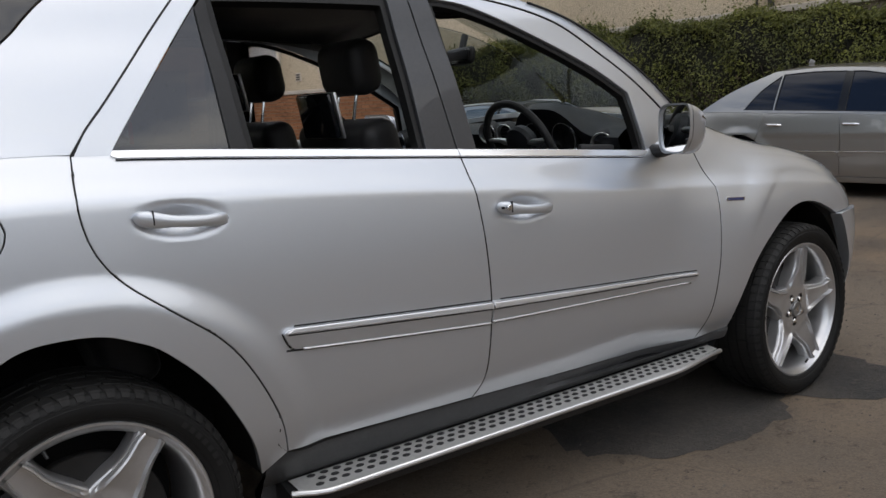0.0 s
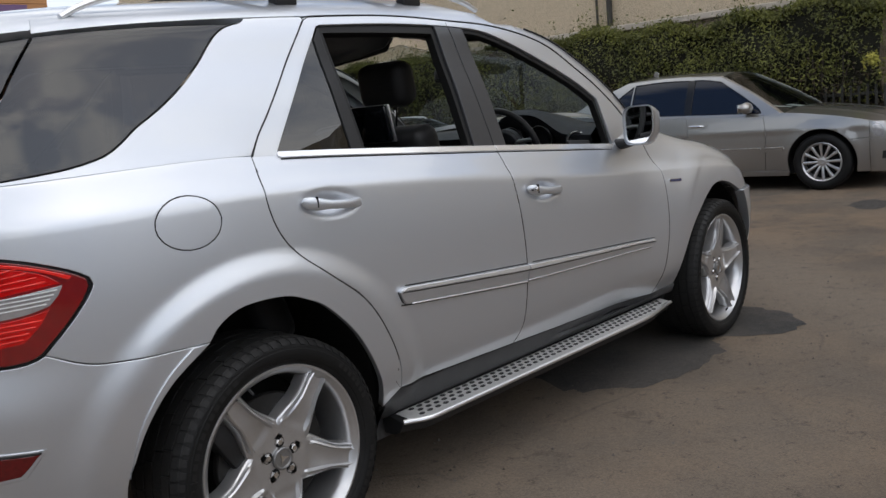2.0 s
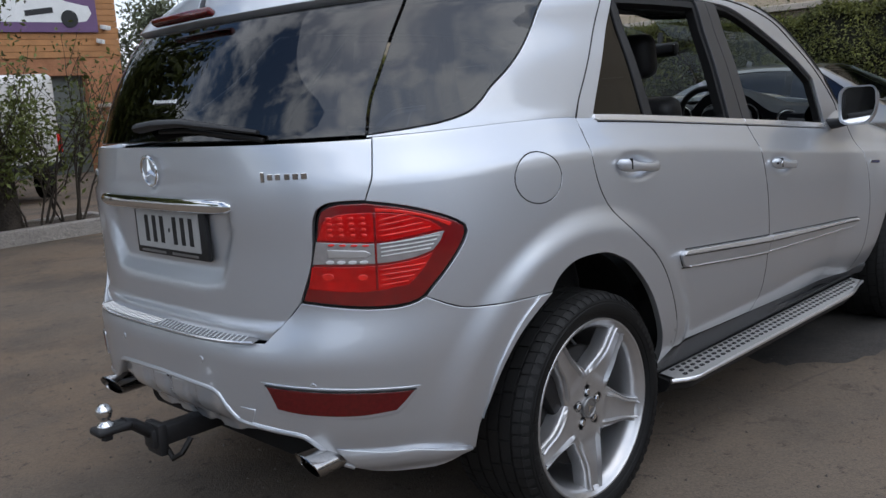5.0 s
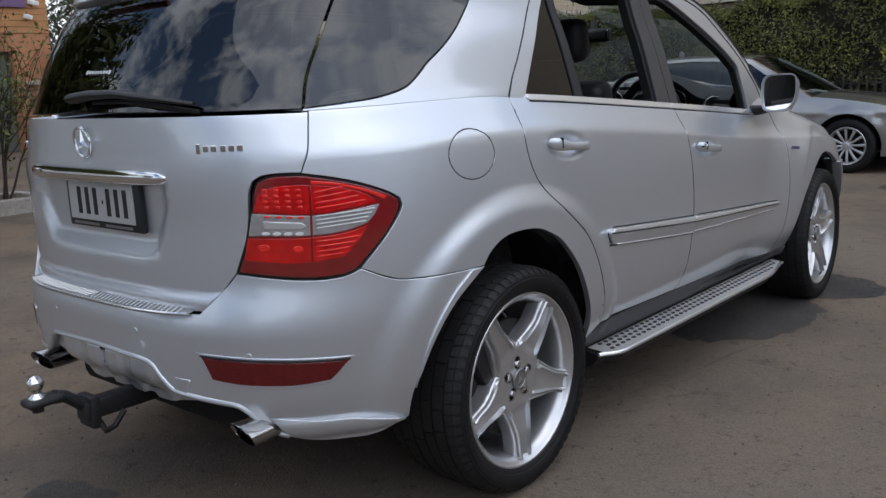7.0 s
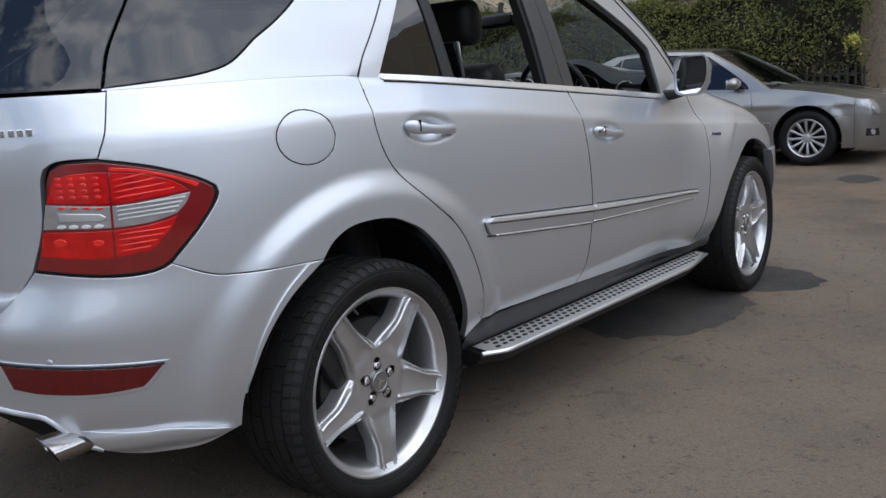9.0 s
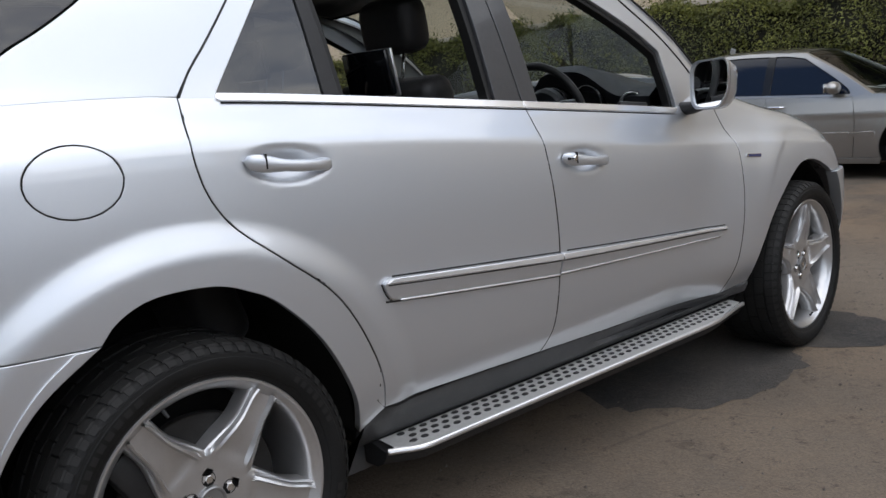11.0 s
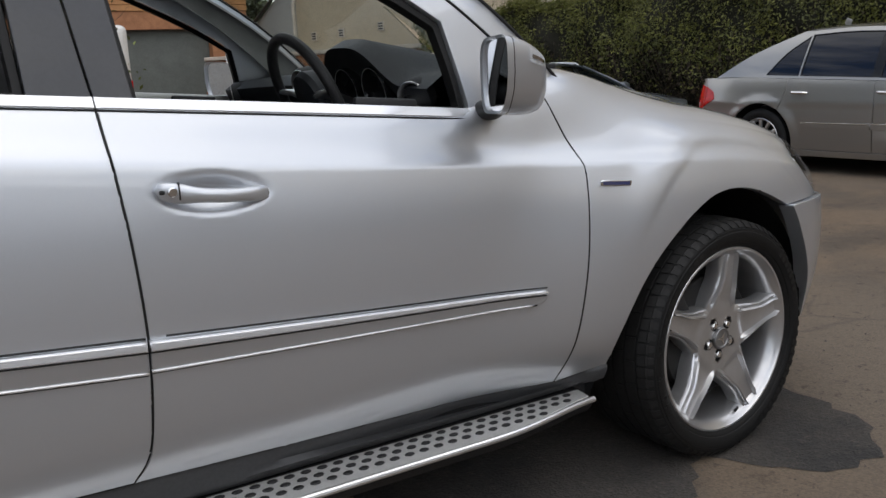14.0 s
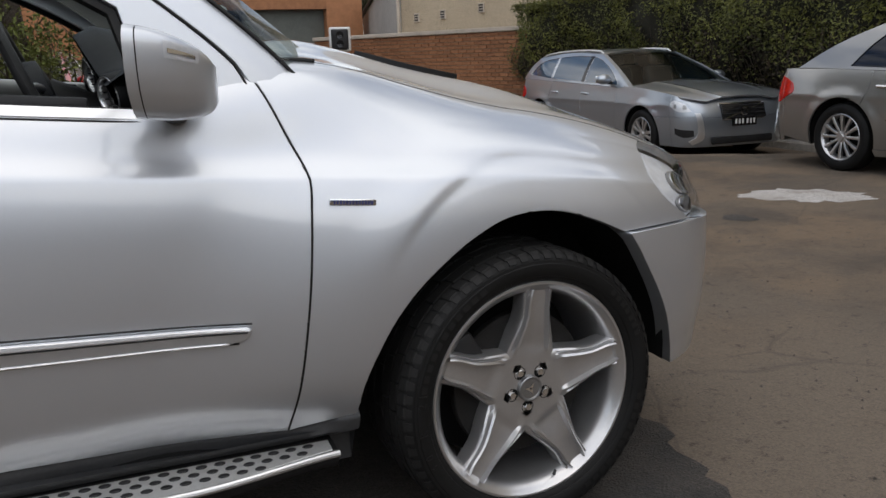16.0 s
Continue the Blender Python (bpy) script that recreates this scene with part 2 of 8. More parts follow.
def flare(x, z):
    def bump(hx, amp, inner, outer):
        r = np.hypot(x - hx, z - HUB_Z)
        return amp * (1 - sstep(inner, outer, r))
    r = np.hypot(x - HUB_F, z - HUB_Z)
    rho = np.hypot((x - 2.93) / .47, (z - HUB_Z) / .575)
    crown = sstep(.55, 1.0, (z - HUB_Z) / np.maximum(r, .05))
    front = .060 * (1 - sstep(.42, .95, r)) + (.010 * (1 - sstep(1.10, 1.32, rho)) - .004 * (1 - sstep(1.03, 1.085, rho))) * crown
    return bump(HUB_R, .020, .555, .645), front


def side(x, v):
    """Half width at x, before the ends close in."""
    z = PZ(v) + lift(x, v)
    w = PY(v + .05 * sstep(.4, 2.4, x) * np.exp(-((v - 1.075) / .08) ** 2))
    k = np.clip(w / .93, 0, 1)
    fr, ff = flare(x, z)
    up = 1 - sstep(1.12, 1.24, v)
    w = w - .026 * (np.clip(.53 - v, 0, .3) / .15) ** 2 * sstep(.25, .5, x) * (1 - sstep(2.36, 2.6, x))
    return w - .034 * k * (np.clip(x - .9, 0, 9) / 1.35) ** 2 * (1 - .5 * sstep(2.9, 3.6, x)) - .020 * k * (np.clip(.6 - x, 0, 9) / .8) ** 2 * (1 - sstep(-.1, -.6, x) * .4) + (fr + ff) * up, z


RX_TAIL = spline([(.2, .88), (.5, .905), (.8, .911), (1.1, .908), (1.3, .903), (2.1, .88)])
XR, XF, LR, LF = 0.0, 2.95, 1.0, .9


def ends(u, v, rr, nr, rf, nf):
    """Plan of the closing ends: x, and the factor on the half width."""
    ar = np.clip((XR - u) / LR, 0, 1) * np.pi / 2
    af = np.clip((u - XF) / LF, 0, 1) * np.pi / 2
    qr = (np.sin(ar) ** nr + np.cos(ar) ** nr) ** (-1 / nr)
    qf = (np.sin(af) ** nf + np.cos(af) ** nf) ** (-1 / nf)
    x = np.where(u < XR, XR - rr * qr * np.sin(ar), np.where(u > XF, XF + rf * qf * np.sin(af), u))
    k = np.where(u < XR, qr * np.cos(ar), np.where(u > XF, qf * np.cos(af), 1.0))
    return x, k


def body(u, v, extra=0.0):
    """The lower body's right side: u runs along the flank and round the ends, v up the flank."""
    u, v = np.asarray(u, float), np.asarray(v, float)
    x, k = ends(u, v, RX_TAIL(v) + extra, 3.15, .85, 2.8)
    y, z = side(np.where(u < XR, np.maximum(x, -.95), x), v)
    return np.stack([x, -y * k, z], -1)


def bumper(u, v):
    v = np.asarray(v, float)
    return body(u, v, .047 * (1 - sstep(.655, .81, v)) - .05 * (1 - sstep(.3, .5, v)))


# glasshouse: half width and height over its own v (0 at the belt)
GY = spline([(-.1, .872), (0, .850), (.1, .821), (.2, .789), (.3, .752), (.38, .728), (.44, .694), (.48, .655), (.53, .595), (.7, .42), (.9, .22), (1.12, 0)])
GZ = spline([(-.1, -.098), (0, 0), (.1, .096), (.2, .191), (.3, .284), (.38, .355), (.44, .403), (.48, .428), (.53, .449), (.7, .485), (.9, .505), (1.12, .512)])
GXF = spline([(-.1, 2.5), (0, 2.36), (.11, 2.2), (.2, 2.05), (.26, 1.93), (.32, 1.79), (.37, 1.65), (.41, 1.49), (.46, 1.28), (.55, 1.12), (.7, 1.04), (1.12, .98)])
EDGE = spline([(-1.1, 1.58), (-.8, 1.625), (-.4, 1.67), (0, 1.695), (.5, 1.71), (1.0, 1.712), (1.4, 1.70), (1.8, 1.69), (2.2, 1.685), (2.9, 1.68)])
GRR = spline([(-.1, .965), (0, .925), (.1, .89), (.2, .845), (.3, .795), (.38, .75), (.46, .70), (.55, .68), (1.12, .66)])


def house(u, v):
    """The glasshouse: flank, rear window and roof, right half. u as on the body, ahead to the windscreen."""
    u, v = np.asarray(u, float), np.asarray(v, float)
    ar = np.clip((XR - u) / LR, 0, 1) * np.pi / 2
    xf, lf = GXF(v), .5
    af = np.clip((u - xf) / lf, 0, 1) * np.pi / 2
    nr, nf = 2.8 + .4 * sstep(0, .3, v), 2.6
    qr = (np.sin(ar) ** nr + np.cos(ar) ** nr) ** (-1 / nr)
    qf = (np.sin(af) ** nf + np.cos(af) ** nf) ** (-1 / nf)
    x = np.where(u < XR, XR - GRR(v) * qr * np.sin(ar), np.where(u > xf, xf + .34 * qf * np.sin(af), u))
    k = np.where(u < XR, qr * np.cos(ar), np.where(u > xf, qf * np.cos(af), 1.0))
    base = side(np.clip(x, -.95, 3.0), np.full_like(x, 1.205))[0]
    y = np.maximum(GY(v) * (1 + (base / .8505 - 1) * (1 - .55 * sstep(0, .45, v))), 0)
    z = belt(x) + (EDGE(x) - belt(x)) * GZ(v) / .403
    return np.stack([x, -y * k, z], -1)


# ---- building tools ----
def part(name, verts, faces, mat, parent=None, label="", normals=None, smooth=True, mats=None):
    """One mesh object from plain lists, under its parent."""
    me = bpy.data.meshes.new(name)
    me.from_pydata([tuple(v) for v in verts], [], [tuple(f) for f in faces])
    me.materials.append(mat)
    for extra in mats or ():
        me.materials.append(extra)
    me.polygons.foreach_set("use_smooth", [smooth] * len(me.polygons))
    if normals is not None:
        me.normals_split_custom_set_from_vertices([tuple(q) for q in normals])
    me.update()
    ob = new(name, me)
    ob.parent = parent
    if label:
        ob["label"] = label
    return ob


def mesh_part(name, bm, mat, parent=None, label="", smooth=True, angle=None):
    """One mesh object from a bmesh, under its parent."""
    me = bpy.data.meshes.new(name)
    bmesh.ops.recalc_face_normals(bm, faces=bm.faces)
    bm.to_mesh(me)
    bm.free()
    me.materials.append(mat)
    if smooth:
        me.polygons.foreach_set("use_smooth", [True] * len(me.polygons))
        me.set_sharp_from_angle(angle=radians(angle or 35))
    ob = new(name, me)
    ob.parent = parent
    if label:
        ob["label"] = label
    return ob


def box(bm, m, size, bevel=0.0, seg=2):
    """A bevelled box of that size, at the pose m, into bm."""
    r = bmesh.ops.create_cube(bm, size=1.0, matrix=m @ Matrix.Diagonal((*size, 1)))
    if bevel:
        edges = list({e for v in r["verts"] for e in v.link_edges})
        bmesh.ops.bevel(bm, geom=edges, offset=bevel, segments=seg, profile=0.5, affect="EDGES")


def lathe(bm, profile, steps=48, a0=0.0, a1=2 * math.pi, m=Matrix()):
    """Turns (radius, y) points about the y axis."""
    full = abs(a1 - a0 - 2 * math.pi) < 1e-6
    count = steps if full else steps + 1
    rings = []
    for i in range(count):
        a = a0 + (a1 - a0) * i / steps
        rings.append([bm.verts.new(m @ Vector((r * math.cos(a), y, r * math.sin(a)))) for r, y in profile])
    for i in range(steps):
        p, q = rings[i], rings[(i + 1) % count]
        for k in range(len(profile) - 1):
            bm.faces.new((p[k], q[k], q[k + 1], p[k + 1]))


def tube(bm, pts, radius, sides=10, flat=1.0, caps=True):
    """A round bar along points; radius may be a list."""
    pts = [Vector(p) for p in pts]
    rings = []
    up = Vector((0, 0, 1))
    for i, p in enumerate(pts):
        d = (pts[min(i + 1, len(pts) - 1)] - pts[max(i - 1, 0)]).normalized()
        if abs(d.dot(up)) > 0.95:
            up = Vector((0, 1, 0))
        s = d.cross(up).normalized()
        t = s.cross(d).normalized()
        r = radius[i] if isinstance(radius, (list, tuple)) else radius
        rings.append([bm.verts.new(p + s * (r * math.cos(2 * math.pi * k / sides)) + t * (r * flat * math.sin(2 * math.pi * k / sides))) for k in range(sides)])
    for a, b in zip(rings, rings[1:]):
        for k in range(sides):
            bm.faces.new((a[k], a[(k + 1) % sides], b[(k + 1) % sides], b[k]))
    if caps:
        bm.faces.new(rings[0][::-1])
        bm.faces.new(rings[-1])


def curve(pts, step=0.015, closed=False):
    """A smooth line through the points (Catmull-Rom), about evenly stepped."""
    p = [np.array(q, float) for q in pts]
    out = []
    n = len(p)
    for i in range(n if closed else n - 1):
        a, b, c, d = (p[(i - 1) % n], p[i], p[(i + 1) % n], p[(i + 2) % n]) if closed else (p[i - 1] if i else 2 * p[0] - p[1], p[i], p[i + 1], p[i + 2] if i + 2 < n else 2 * p[-1] - p[-2])
        k = max(2, int(np.linalg.norm(c - b) / step))
        for t in np.arange(k) / k:
            out.append(0.5 * (2 * b + (c - a) * t + (2 * a - 5 * b + 4 * c - d) * t * t + (3 * b - a - 3 * c + d) * t ** 3))
    if not closed:
        out.append(p[-1])
    return out


def outline(*edges, step=0.015):
    """A closed outline from edges, each smoothed by itself; corners stay where edges meet."""
    out = []
    for e in edges:
        out += curve(e, step)[:-1]
    return np.array(out)


def inside(poly, pts):
    x, y = pts[:, 0], pts[:, 1]
    hit = np.zeros(len(pts), bool)
    a, b = poly, np.roll(poly, -1, 0)
    for (x0, y0), (x1, y1) in zip(a, b):
        if y0 != y1:
            hit ^= ((y0 > y) != (y1 > y)) & (x < (x1 - x0) * (y - y0) / (y1 - y0) + x0)
    return hit


def normals_of(surf, uv):
    e = 0.003
    du = surf(uv[:, 0] + e, uv[:, 1]) - surf(uv[:, 0] - e, uv[:, 1])
    dv = surf(uv[:, 0], uv[:, 1] + e) - surf(uv[:, 0], uv[:, 1] - e)
    n = np.cross(du, dv)
    return n / np.maximum(np.linalg.norm(n, axis=1, keepdims=True), 1e-9)


def offset(surf, amount):
    """The surface moved outwards by amount(u, v)."""
    def f(u, v):
        u, v = np.broadcast_arrays(np.asarray(u, float), np.asarray(v, float))
        uv = np.stack([u.ravel(), v.ravel()], 1)
        n = normals_of(surf, uv).reshape(u.shape + (3,))
        return surf(u, v) + n * np.asarray(amount(u, v))[..., None]
    return f


def sheet(surf, loop, h, holes=()):
    """Triangulates an outline in the surface's own (u, v): points, triangles."""
    loops = [np.asarray(loop)] + [np.asarray(q) for q in holes]
    lo, hi = loops[0].min(0), loops[0].max(0)
    gx, gy = np.meshgrid(np.arange(lo[0], hi[0], h), np.arange(lo[1], hi[1], h))
    gx = gx + (np.arange(gx.shape[0]) % 2)[:, None] * h / 2
    grid = np.stack([gx.ravel(), gy.ravel()], 1)
    keep = inside(loops[0], grid)
    for q in loops[1:]:
        keep &= ~inside(q, grid)
    grid = grid[keep]
    edge = np.concatenate(loops)
    if len(grid):
        near = np.array([np.min(np.sum((edge - g) ** 2, 1)) for g in grid])
        grid = grid[near > (0.55 * h) ** 2]
    pts = np.concatenate([edge, grid])
    edges, at = [], 0
    for q in loops:
        edges += [(at + i, at + (i + 1) % len(q)) for i in range(len(q))]
        at += len(q)
    from mathutils.geometry import delaunay_2d_cdt
    vs, _, fs, _, _, _ = delaunay_2d_cdt([Vector(p) for p in pts], edges, [], 0, 1e-6)
    uv = np.array([(v.x, v.y) for v in vs])
    tri = np.array([f for f in fs if len(f) == 3])
    mid = uv[tri].mean(1)
    ok = inside(loops[0], mid)
    for q in loops[1:]:
        ok &= ~inside(q, mid)
    a, b, c = uv[tri[:, 0]], uv[tri[:, 1]], uv[tri[:, 2]]
    ok &= np.abs((b - a)[:, 0] * (c - a)[:, 1] - (b - a)[:, 1] * (c - a)[:, 0]) > 4e-7
    return uv, tri[ok]


def panel(name, surf, loop, mat, parent, h=0.03, raise_=0.0, gap=0.0022, depth=0.022, holes=(), left=False, label="", crown=0.0):
    """A pressed panel that lies on a surface, with rounded, turned-in edges."""
    uv, tri = sheet(surf, loop, h, holes)
    p, n = surf(uv[:, 0], uv[:, 1]), normals_of(surf, uv)
    a, b, c = p[tri[:, 0]], p[tri[:, 1]], p[tri[:, 2]]
    turn = np.sum(np.cross(b - a, c - a) * n[tri[:, 0]], 1) < 0
    tri[turn] = tri[turn][:, ::-1]
    used = np.unique(tri)
    back = -np.ones(len(uv), int)
    back[used] = np.arange(len(used))
    tri, p, n = back[tri], p[used], n[used]
    p = p + n * raise_
    seen = {}
    for f in tri:
        for i in range(3):
            seen[(f[i], f[(i + 1) % 3])] = True
    rim = [(s, t) for s, t in seen if (t, s) not in seen and not (abs(p[s][1]) < .002 and abs(p[t][1]) < .002)]
    out = np.zeros_like(p)
    for s, t in rim:
        d = np.cross(p[t] - p[s], n[s])
        d = d / max(np.linalg.norm(d), 1e-9)
        out[s] += d
        out[t] += d
    ids = sorted({s for e in rim for s in e})
    rank = {s: i for i, s in enumerate(ids)}
    o = out[ids] / np.maximum(np.linalg.norm(out[ids], axis=1, keepdims=True), 1e-9)
    base, nn = p[ids].copy(), n[ids]
    soft = min(0.0022, depth * 0.45)
    p[ids] = base - o * (gap + soft)
    r1 = base - o * (gap + soft * 0.3) - nn * soft * 0.3
    r2 = base - o * gap - nn * soft
    r3 = base - o * gap - nn * depth
    k, m = len(p), len(ids)
    verts = np.concatenate([p, r1, r2, r3])
    q = nn + o
    norm = np.concatenate([n, q / np.maximum(np.linalg.norm(q, axis=1, keepdims=True), 1e-9), o, o])
    faces = [tuple(f) for f in tri]
    for s, t in rim:
        i, j = rank[s], rank[t]
        for x, y in (((s, t), (k + i, k + j)), ((k + i, k + j), (k + m + i, k + m + j)), ((k + m + i, k + m + j), (k + 2 * m + i, k + 2 * m + j))):
            faces.append((x[0], y[0], y[1], x[1]))
    if left:
        verts = verts * (1, -1, 1)
        norm = norm * (1, -1, 1)
        faces = [f[::-1] for f in faces]
    return part(name, verts, faces, mat, parent, label, norm)


def round_loop(u, v, ru, rv, power=2.0, count=40, tilt=0.0):
    a = np.arange(count) * 2 * np.pi / count
    x = np.sign(np.cos(a)) * np.abs(np.cos(a)) ** (2 / power) * ru
    y = np.sign(np.sin(a)) * np.abs(np.sin(a)) ** (2 / power) * rv
    c, s = math.cos(tilt), math.sin(tilt)
    return np.stack([u + c * x - s * y, v + s * x + c * y], 1)


def seam(name, surf, line, parent, radius=.0032, sink=.0026, left=False, mat=None):
    """A dark tube along a line on a surface, for joints and drawn edge shade."""
    uv = np.array(curve(line, .03))
    p = surf(uv[:, 0], uv[:, 1]) - normals_of(surf, uv) * sink
    if left:
        p = p * (1, -1, 1)
    bm = bmesh.new()
    tube(bm, [tuple(q) for q in p], radius, 6)
    return mesh_part(name, bm, mat or M_SEAL, parent)


# ---- the yard ----
def speckled(name, tones, scale, fine_lo, bump, rough=.9, cracks=0.0, grit=(.62, 1.40)):
    """Asphalt or soil: broad tone changes, stone speckle, fine cracks."""
    m = bpy.data.materials.new(name)
    m.use_nodes = True
    n, l = m.node_tree.nodes, m.node_tree.links
    b = n["Principled BSDF"]
    b.inputs["Roughness"].default_value = rough
    co = n.new("ShaderNodeTexCoord")

    def noise(s, detail=5, r=.6):
        q = n.new("ShaderNodeTexNoise")
        q.inputs["Scale"].default_value, q.inputs["Detail"].default_value, q.inputs["Roughness"].default_value = s, detail, r
        l.new(co.outputs["Object"], q.inputs["Vector"])
        return q.outputs["Fac"]

    def mixed(fac, a, b2, mode="MIX"):
        q = n.new("ShaderNodeMix")
        q.data_type, q.blend_type = "RGBA", mode
        for sock, v in ((q.inputs[6], a), (q.inputs[7], b2)):
            if isinstance(v, tuple):
                sock.default_value = (*v, 1)
            else:
                l.new(v, sock)
        if isinstance(fac, float):
            q.inputs[0].default_value = fac
        else:
            l.new(fac, q.inputs[0])
        return q.outputs[2]

    def ranged(v, a, c, lo=0.0, hi=1.0):
        q = n.new("ShaderNodeMapRange")
        for i, x in enumerate((a, c, lo, hi)):
            q.inputs[i + 1].default_value = x
        l.new(v, q.inputs[0])
        return q.outputs[0]

    col = mixed(ranged(noise(scale), .42, .60), tones[0], tones[1])
    col = mixed(ranged(noise(scale * .33, 3), .42, .66), col, tones[2])
    spots = ranged(noise(scale * 3.1, 7, .75), .60, .72)
    col = mixed(spots, col, fine_lo)
    col = mixed(ranged(noise(scale * 11, 8, .8), .56, .64, 0.0, .8), col, fine_lo)
    col = mixed(ranged(noise(scale * 7, 6, .7), .56, .70, 0.0, .5), col, tones[2])
    vor = n.new("ShaderNodeTexVoronoi")
    vor.inputs["Scale"].default_value = 150
    l.new(co.outputs["Object"], vor.inputs["Vector"])
    grain = n.new("ShaderNodeHueSaturation")
    l.new(col, grain.inputs["Color"])
    sep = n.new("ShaderNodeSeparateColor")
    l.new(vor.outputs["Color"], sep.inputs[0])
    l.new(ranged(sep.outputs[0], 0, 1, *grit), grain.inputs["Value"])
    col = grain.outputs[0]
    height = vor.outputs["Distance"]
    if cracks:
        warp = n.new("ShaderNodeMix")
        warp.data_type = "RGBA"
        warp.inputs[0].default_value = .12
        wn2 = n.new("ShaderNodeTexNoise")
        wn2.inputs["Scale"].default_value, wn2.inputs["Detail"].default_value = 2.2, 6
        l.new(co.outputs["Object"], wn2.inputs["Vector"])
        l.new(co.outputs["Object"], warp.inputs[6])
        l.new(wn2.outputs["Color"], warp.inputs[7])
        cr = n.new("ShaderNodeTexVoronoi")
        cr.feature = "DISTANCE_TO_EDGE"
        cr.inputs["Scale"].default_value = .9
        l.new(warp.outputs[2], cr.inputs["Vector"])
        line = ranged(cr.outputs["Distance"], .0, .010, 1, 0)
        keep = n.new("ShaderNodeMath")
        keep.operation = "MULTIPLY"
        l.new(line, keep.inputs[0])
        l.new(ranged(noise(.8, 2), .50, .60, 0, cracks), keep.inputs[1])
        col = mixed(keep.outputs[0], col, (.03, .027, .024))
    l.new(col, b.inputs["Base Color"])
    bp = n.new("ShaderNodeBump")
    bp.inputs["Strength"].default_value, bp.inputs["Distance"].default_value = bump, .006
    l.new(height, bp.inputs["Height"])
    b2 = n.new("ShaderNodeBump")
    b2.inputs["Strength"].default_value, b2.inputs["Distance"].default_value = .5, .02
    l.new(noise(9, 6), b2.inputs["Height"])
    l.new(bp.outputs[0], b2.inputs["Normal"])
    l.new(b2.outputs[0], b.inputs["Normal"])
    return m


M_ASPHALT = speckled("worn_asphalt", ((.155, .110, .072), (.080, .062, .046), (.136, .108, .081)), 1.1, (.036, .029, .023), .45, cracks=.35, grit=(.84, 1.18))
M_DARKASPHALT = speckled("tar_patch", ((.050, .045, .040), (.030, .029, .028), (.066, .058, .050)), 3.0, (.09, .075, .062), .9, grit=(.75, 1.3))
M_PALE = speckled("worn_white_paint", ((.42, .39, .36), (.33, .30, .27), (.47, .45, .43)), 6.0, (.17, .15, .13), .4)
M_SOIL = speckled("garden_soil", ((.10, .075, .05), (.07, .055, .04), (.13, .10, .07)), 4.0, (.05, .04, .03), .9)
M_CONCRETE = speckled("kerb_concrete", ((.30, .27, .235), (.25, .225, .20), (.33, .31, .28)), 2.4, (.16, .14, .12), .3)
M_RENDER = speckled("beige_render", ((.54, .445, .315), (.50, .41, .29), (.57, .475, .345)), .7, (.37, .30, .215), .12)
M_GREYWALL = speckled("grey_render", ((.44, .43, .40), (.39, .38, .355), (.47, .46, .43)), .8, (.31, .30, .28), .12)
M_SLATEWALL = speckled("dark_grey_render", ((.20, .205, .215), (.165, .17, .18), (.23, .235, .24)), .8, (.13, .133, .14), .12)
M_BROWNWALL = speckled("old_brown_wall", ((.26, .20, .145), (.21, .165, .12), (.30, .24, .175)), 1.4, (.13, .10, .075), .3)
M_BRICK = islands(material("orange_brick", (.34, .155, .075), .85, 0, 5, .3, 60, .4, 140, per=.25), .22)
M_MORTAR = material("mortar", (.33, .27, .21), .95, 0, 8, .25, 90, .5, 120)
M_COPING = material("pale_coping", (.55, .48, .40), .85, 0, 5, .25, 60, .3, 120)
M_BOARD = islands(material("orange_timber", (.42, .20, .075), .6, 0, 3, .25, 40, .25, 90, per=.2), .1)
M_PURPLE = material("purple_sign", (.14, .075, .17), .4, 0, 2, .12)
M_DOORGREEN = material("grey_green_door", (.13, .14, .125), .6, 0, 3, .2, 30, .1, 60)
M_DARKROOM = material("dark_workshop", (.03, .028, .025), .9, 0, 2, .3)
M_BARK = material("tree_bark", (.055, .043, .032), .9, 0, 5, .5, 40, .9, 30)
M_IRON = material("grey_metal_fence", (.055, .052, .046), .6, .3, 5, .3, 60)
M_VAN = material("white_van_paint", (.70, .69, .66), .35, 0, 2, .1, 30, coat=.6)


def leafy(name, tones, spread):
    """Leaf colour that differs from leaf to leaf, and in clumps."""
    m = material(name, tones[0], .5, 0, 1.5, .5, 8, dark=tones[1])
    m.node_tree.nodes["Principled BSDF"].inputs["Specular IOR Level"].default_value = .35
    return islands(m, spread)


M_LEAF = leafy("hedge_leaf", ((.130, .132, .027), (.034, .041, .010)), .4)
M_DEAD = leafy("dead_ivy", ((.060, .043, .024), (.030, .022, .013)), .4)
M_SHRUB = leafy("shrub_leaf", ((.115, .13, .030), (.055, .068, .016)), .45)
M_GUM = leafy("far_leaf", ((.10, .11, .06), (.05, .06, .03)), .4)
M_TUFT = leafy("yellow_leaf", ((.26, .24, .04), (.14, .14, .03)), .3)
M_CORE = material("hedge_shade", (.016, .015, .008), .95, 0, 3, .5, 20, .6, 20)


def fall(x, y):
    """Height of the yard: level near the cars, lower towards the far corner."""
    return -.21 * sstep(9.3, 11.3, .6 * x + .8 * y)


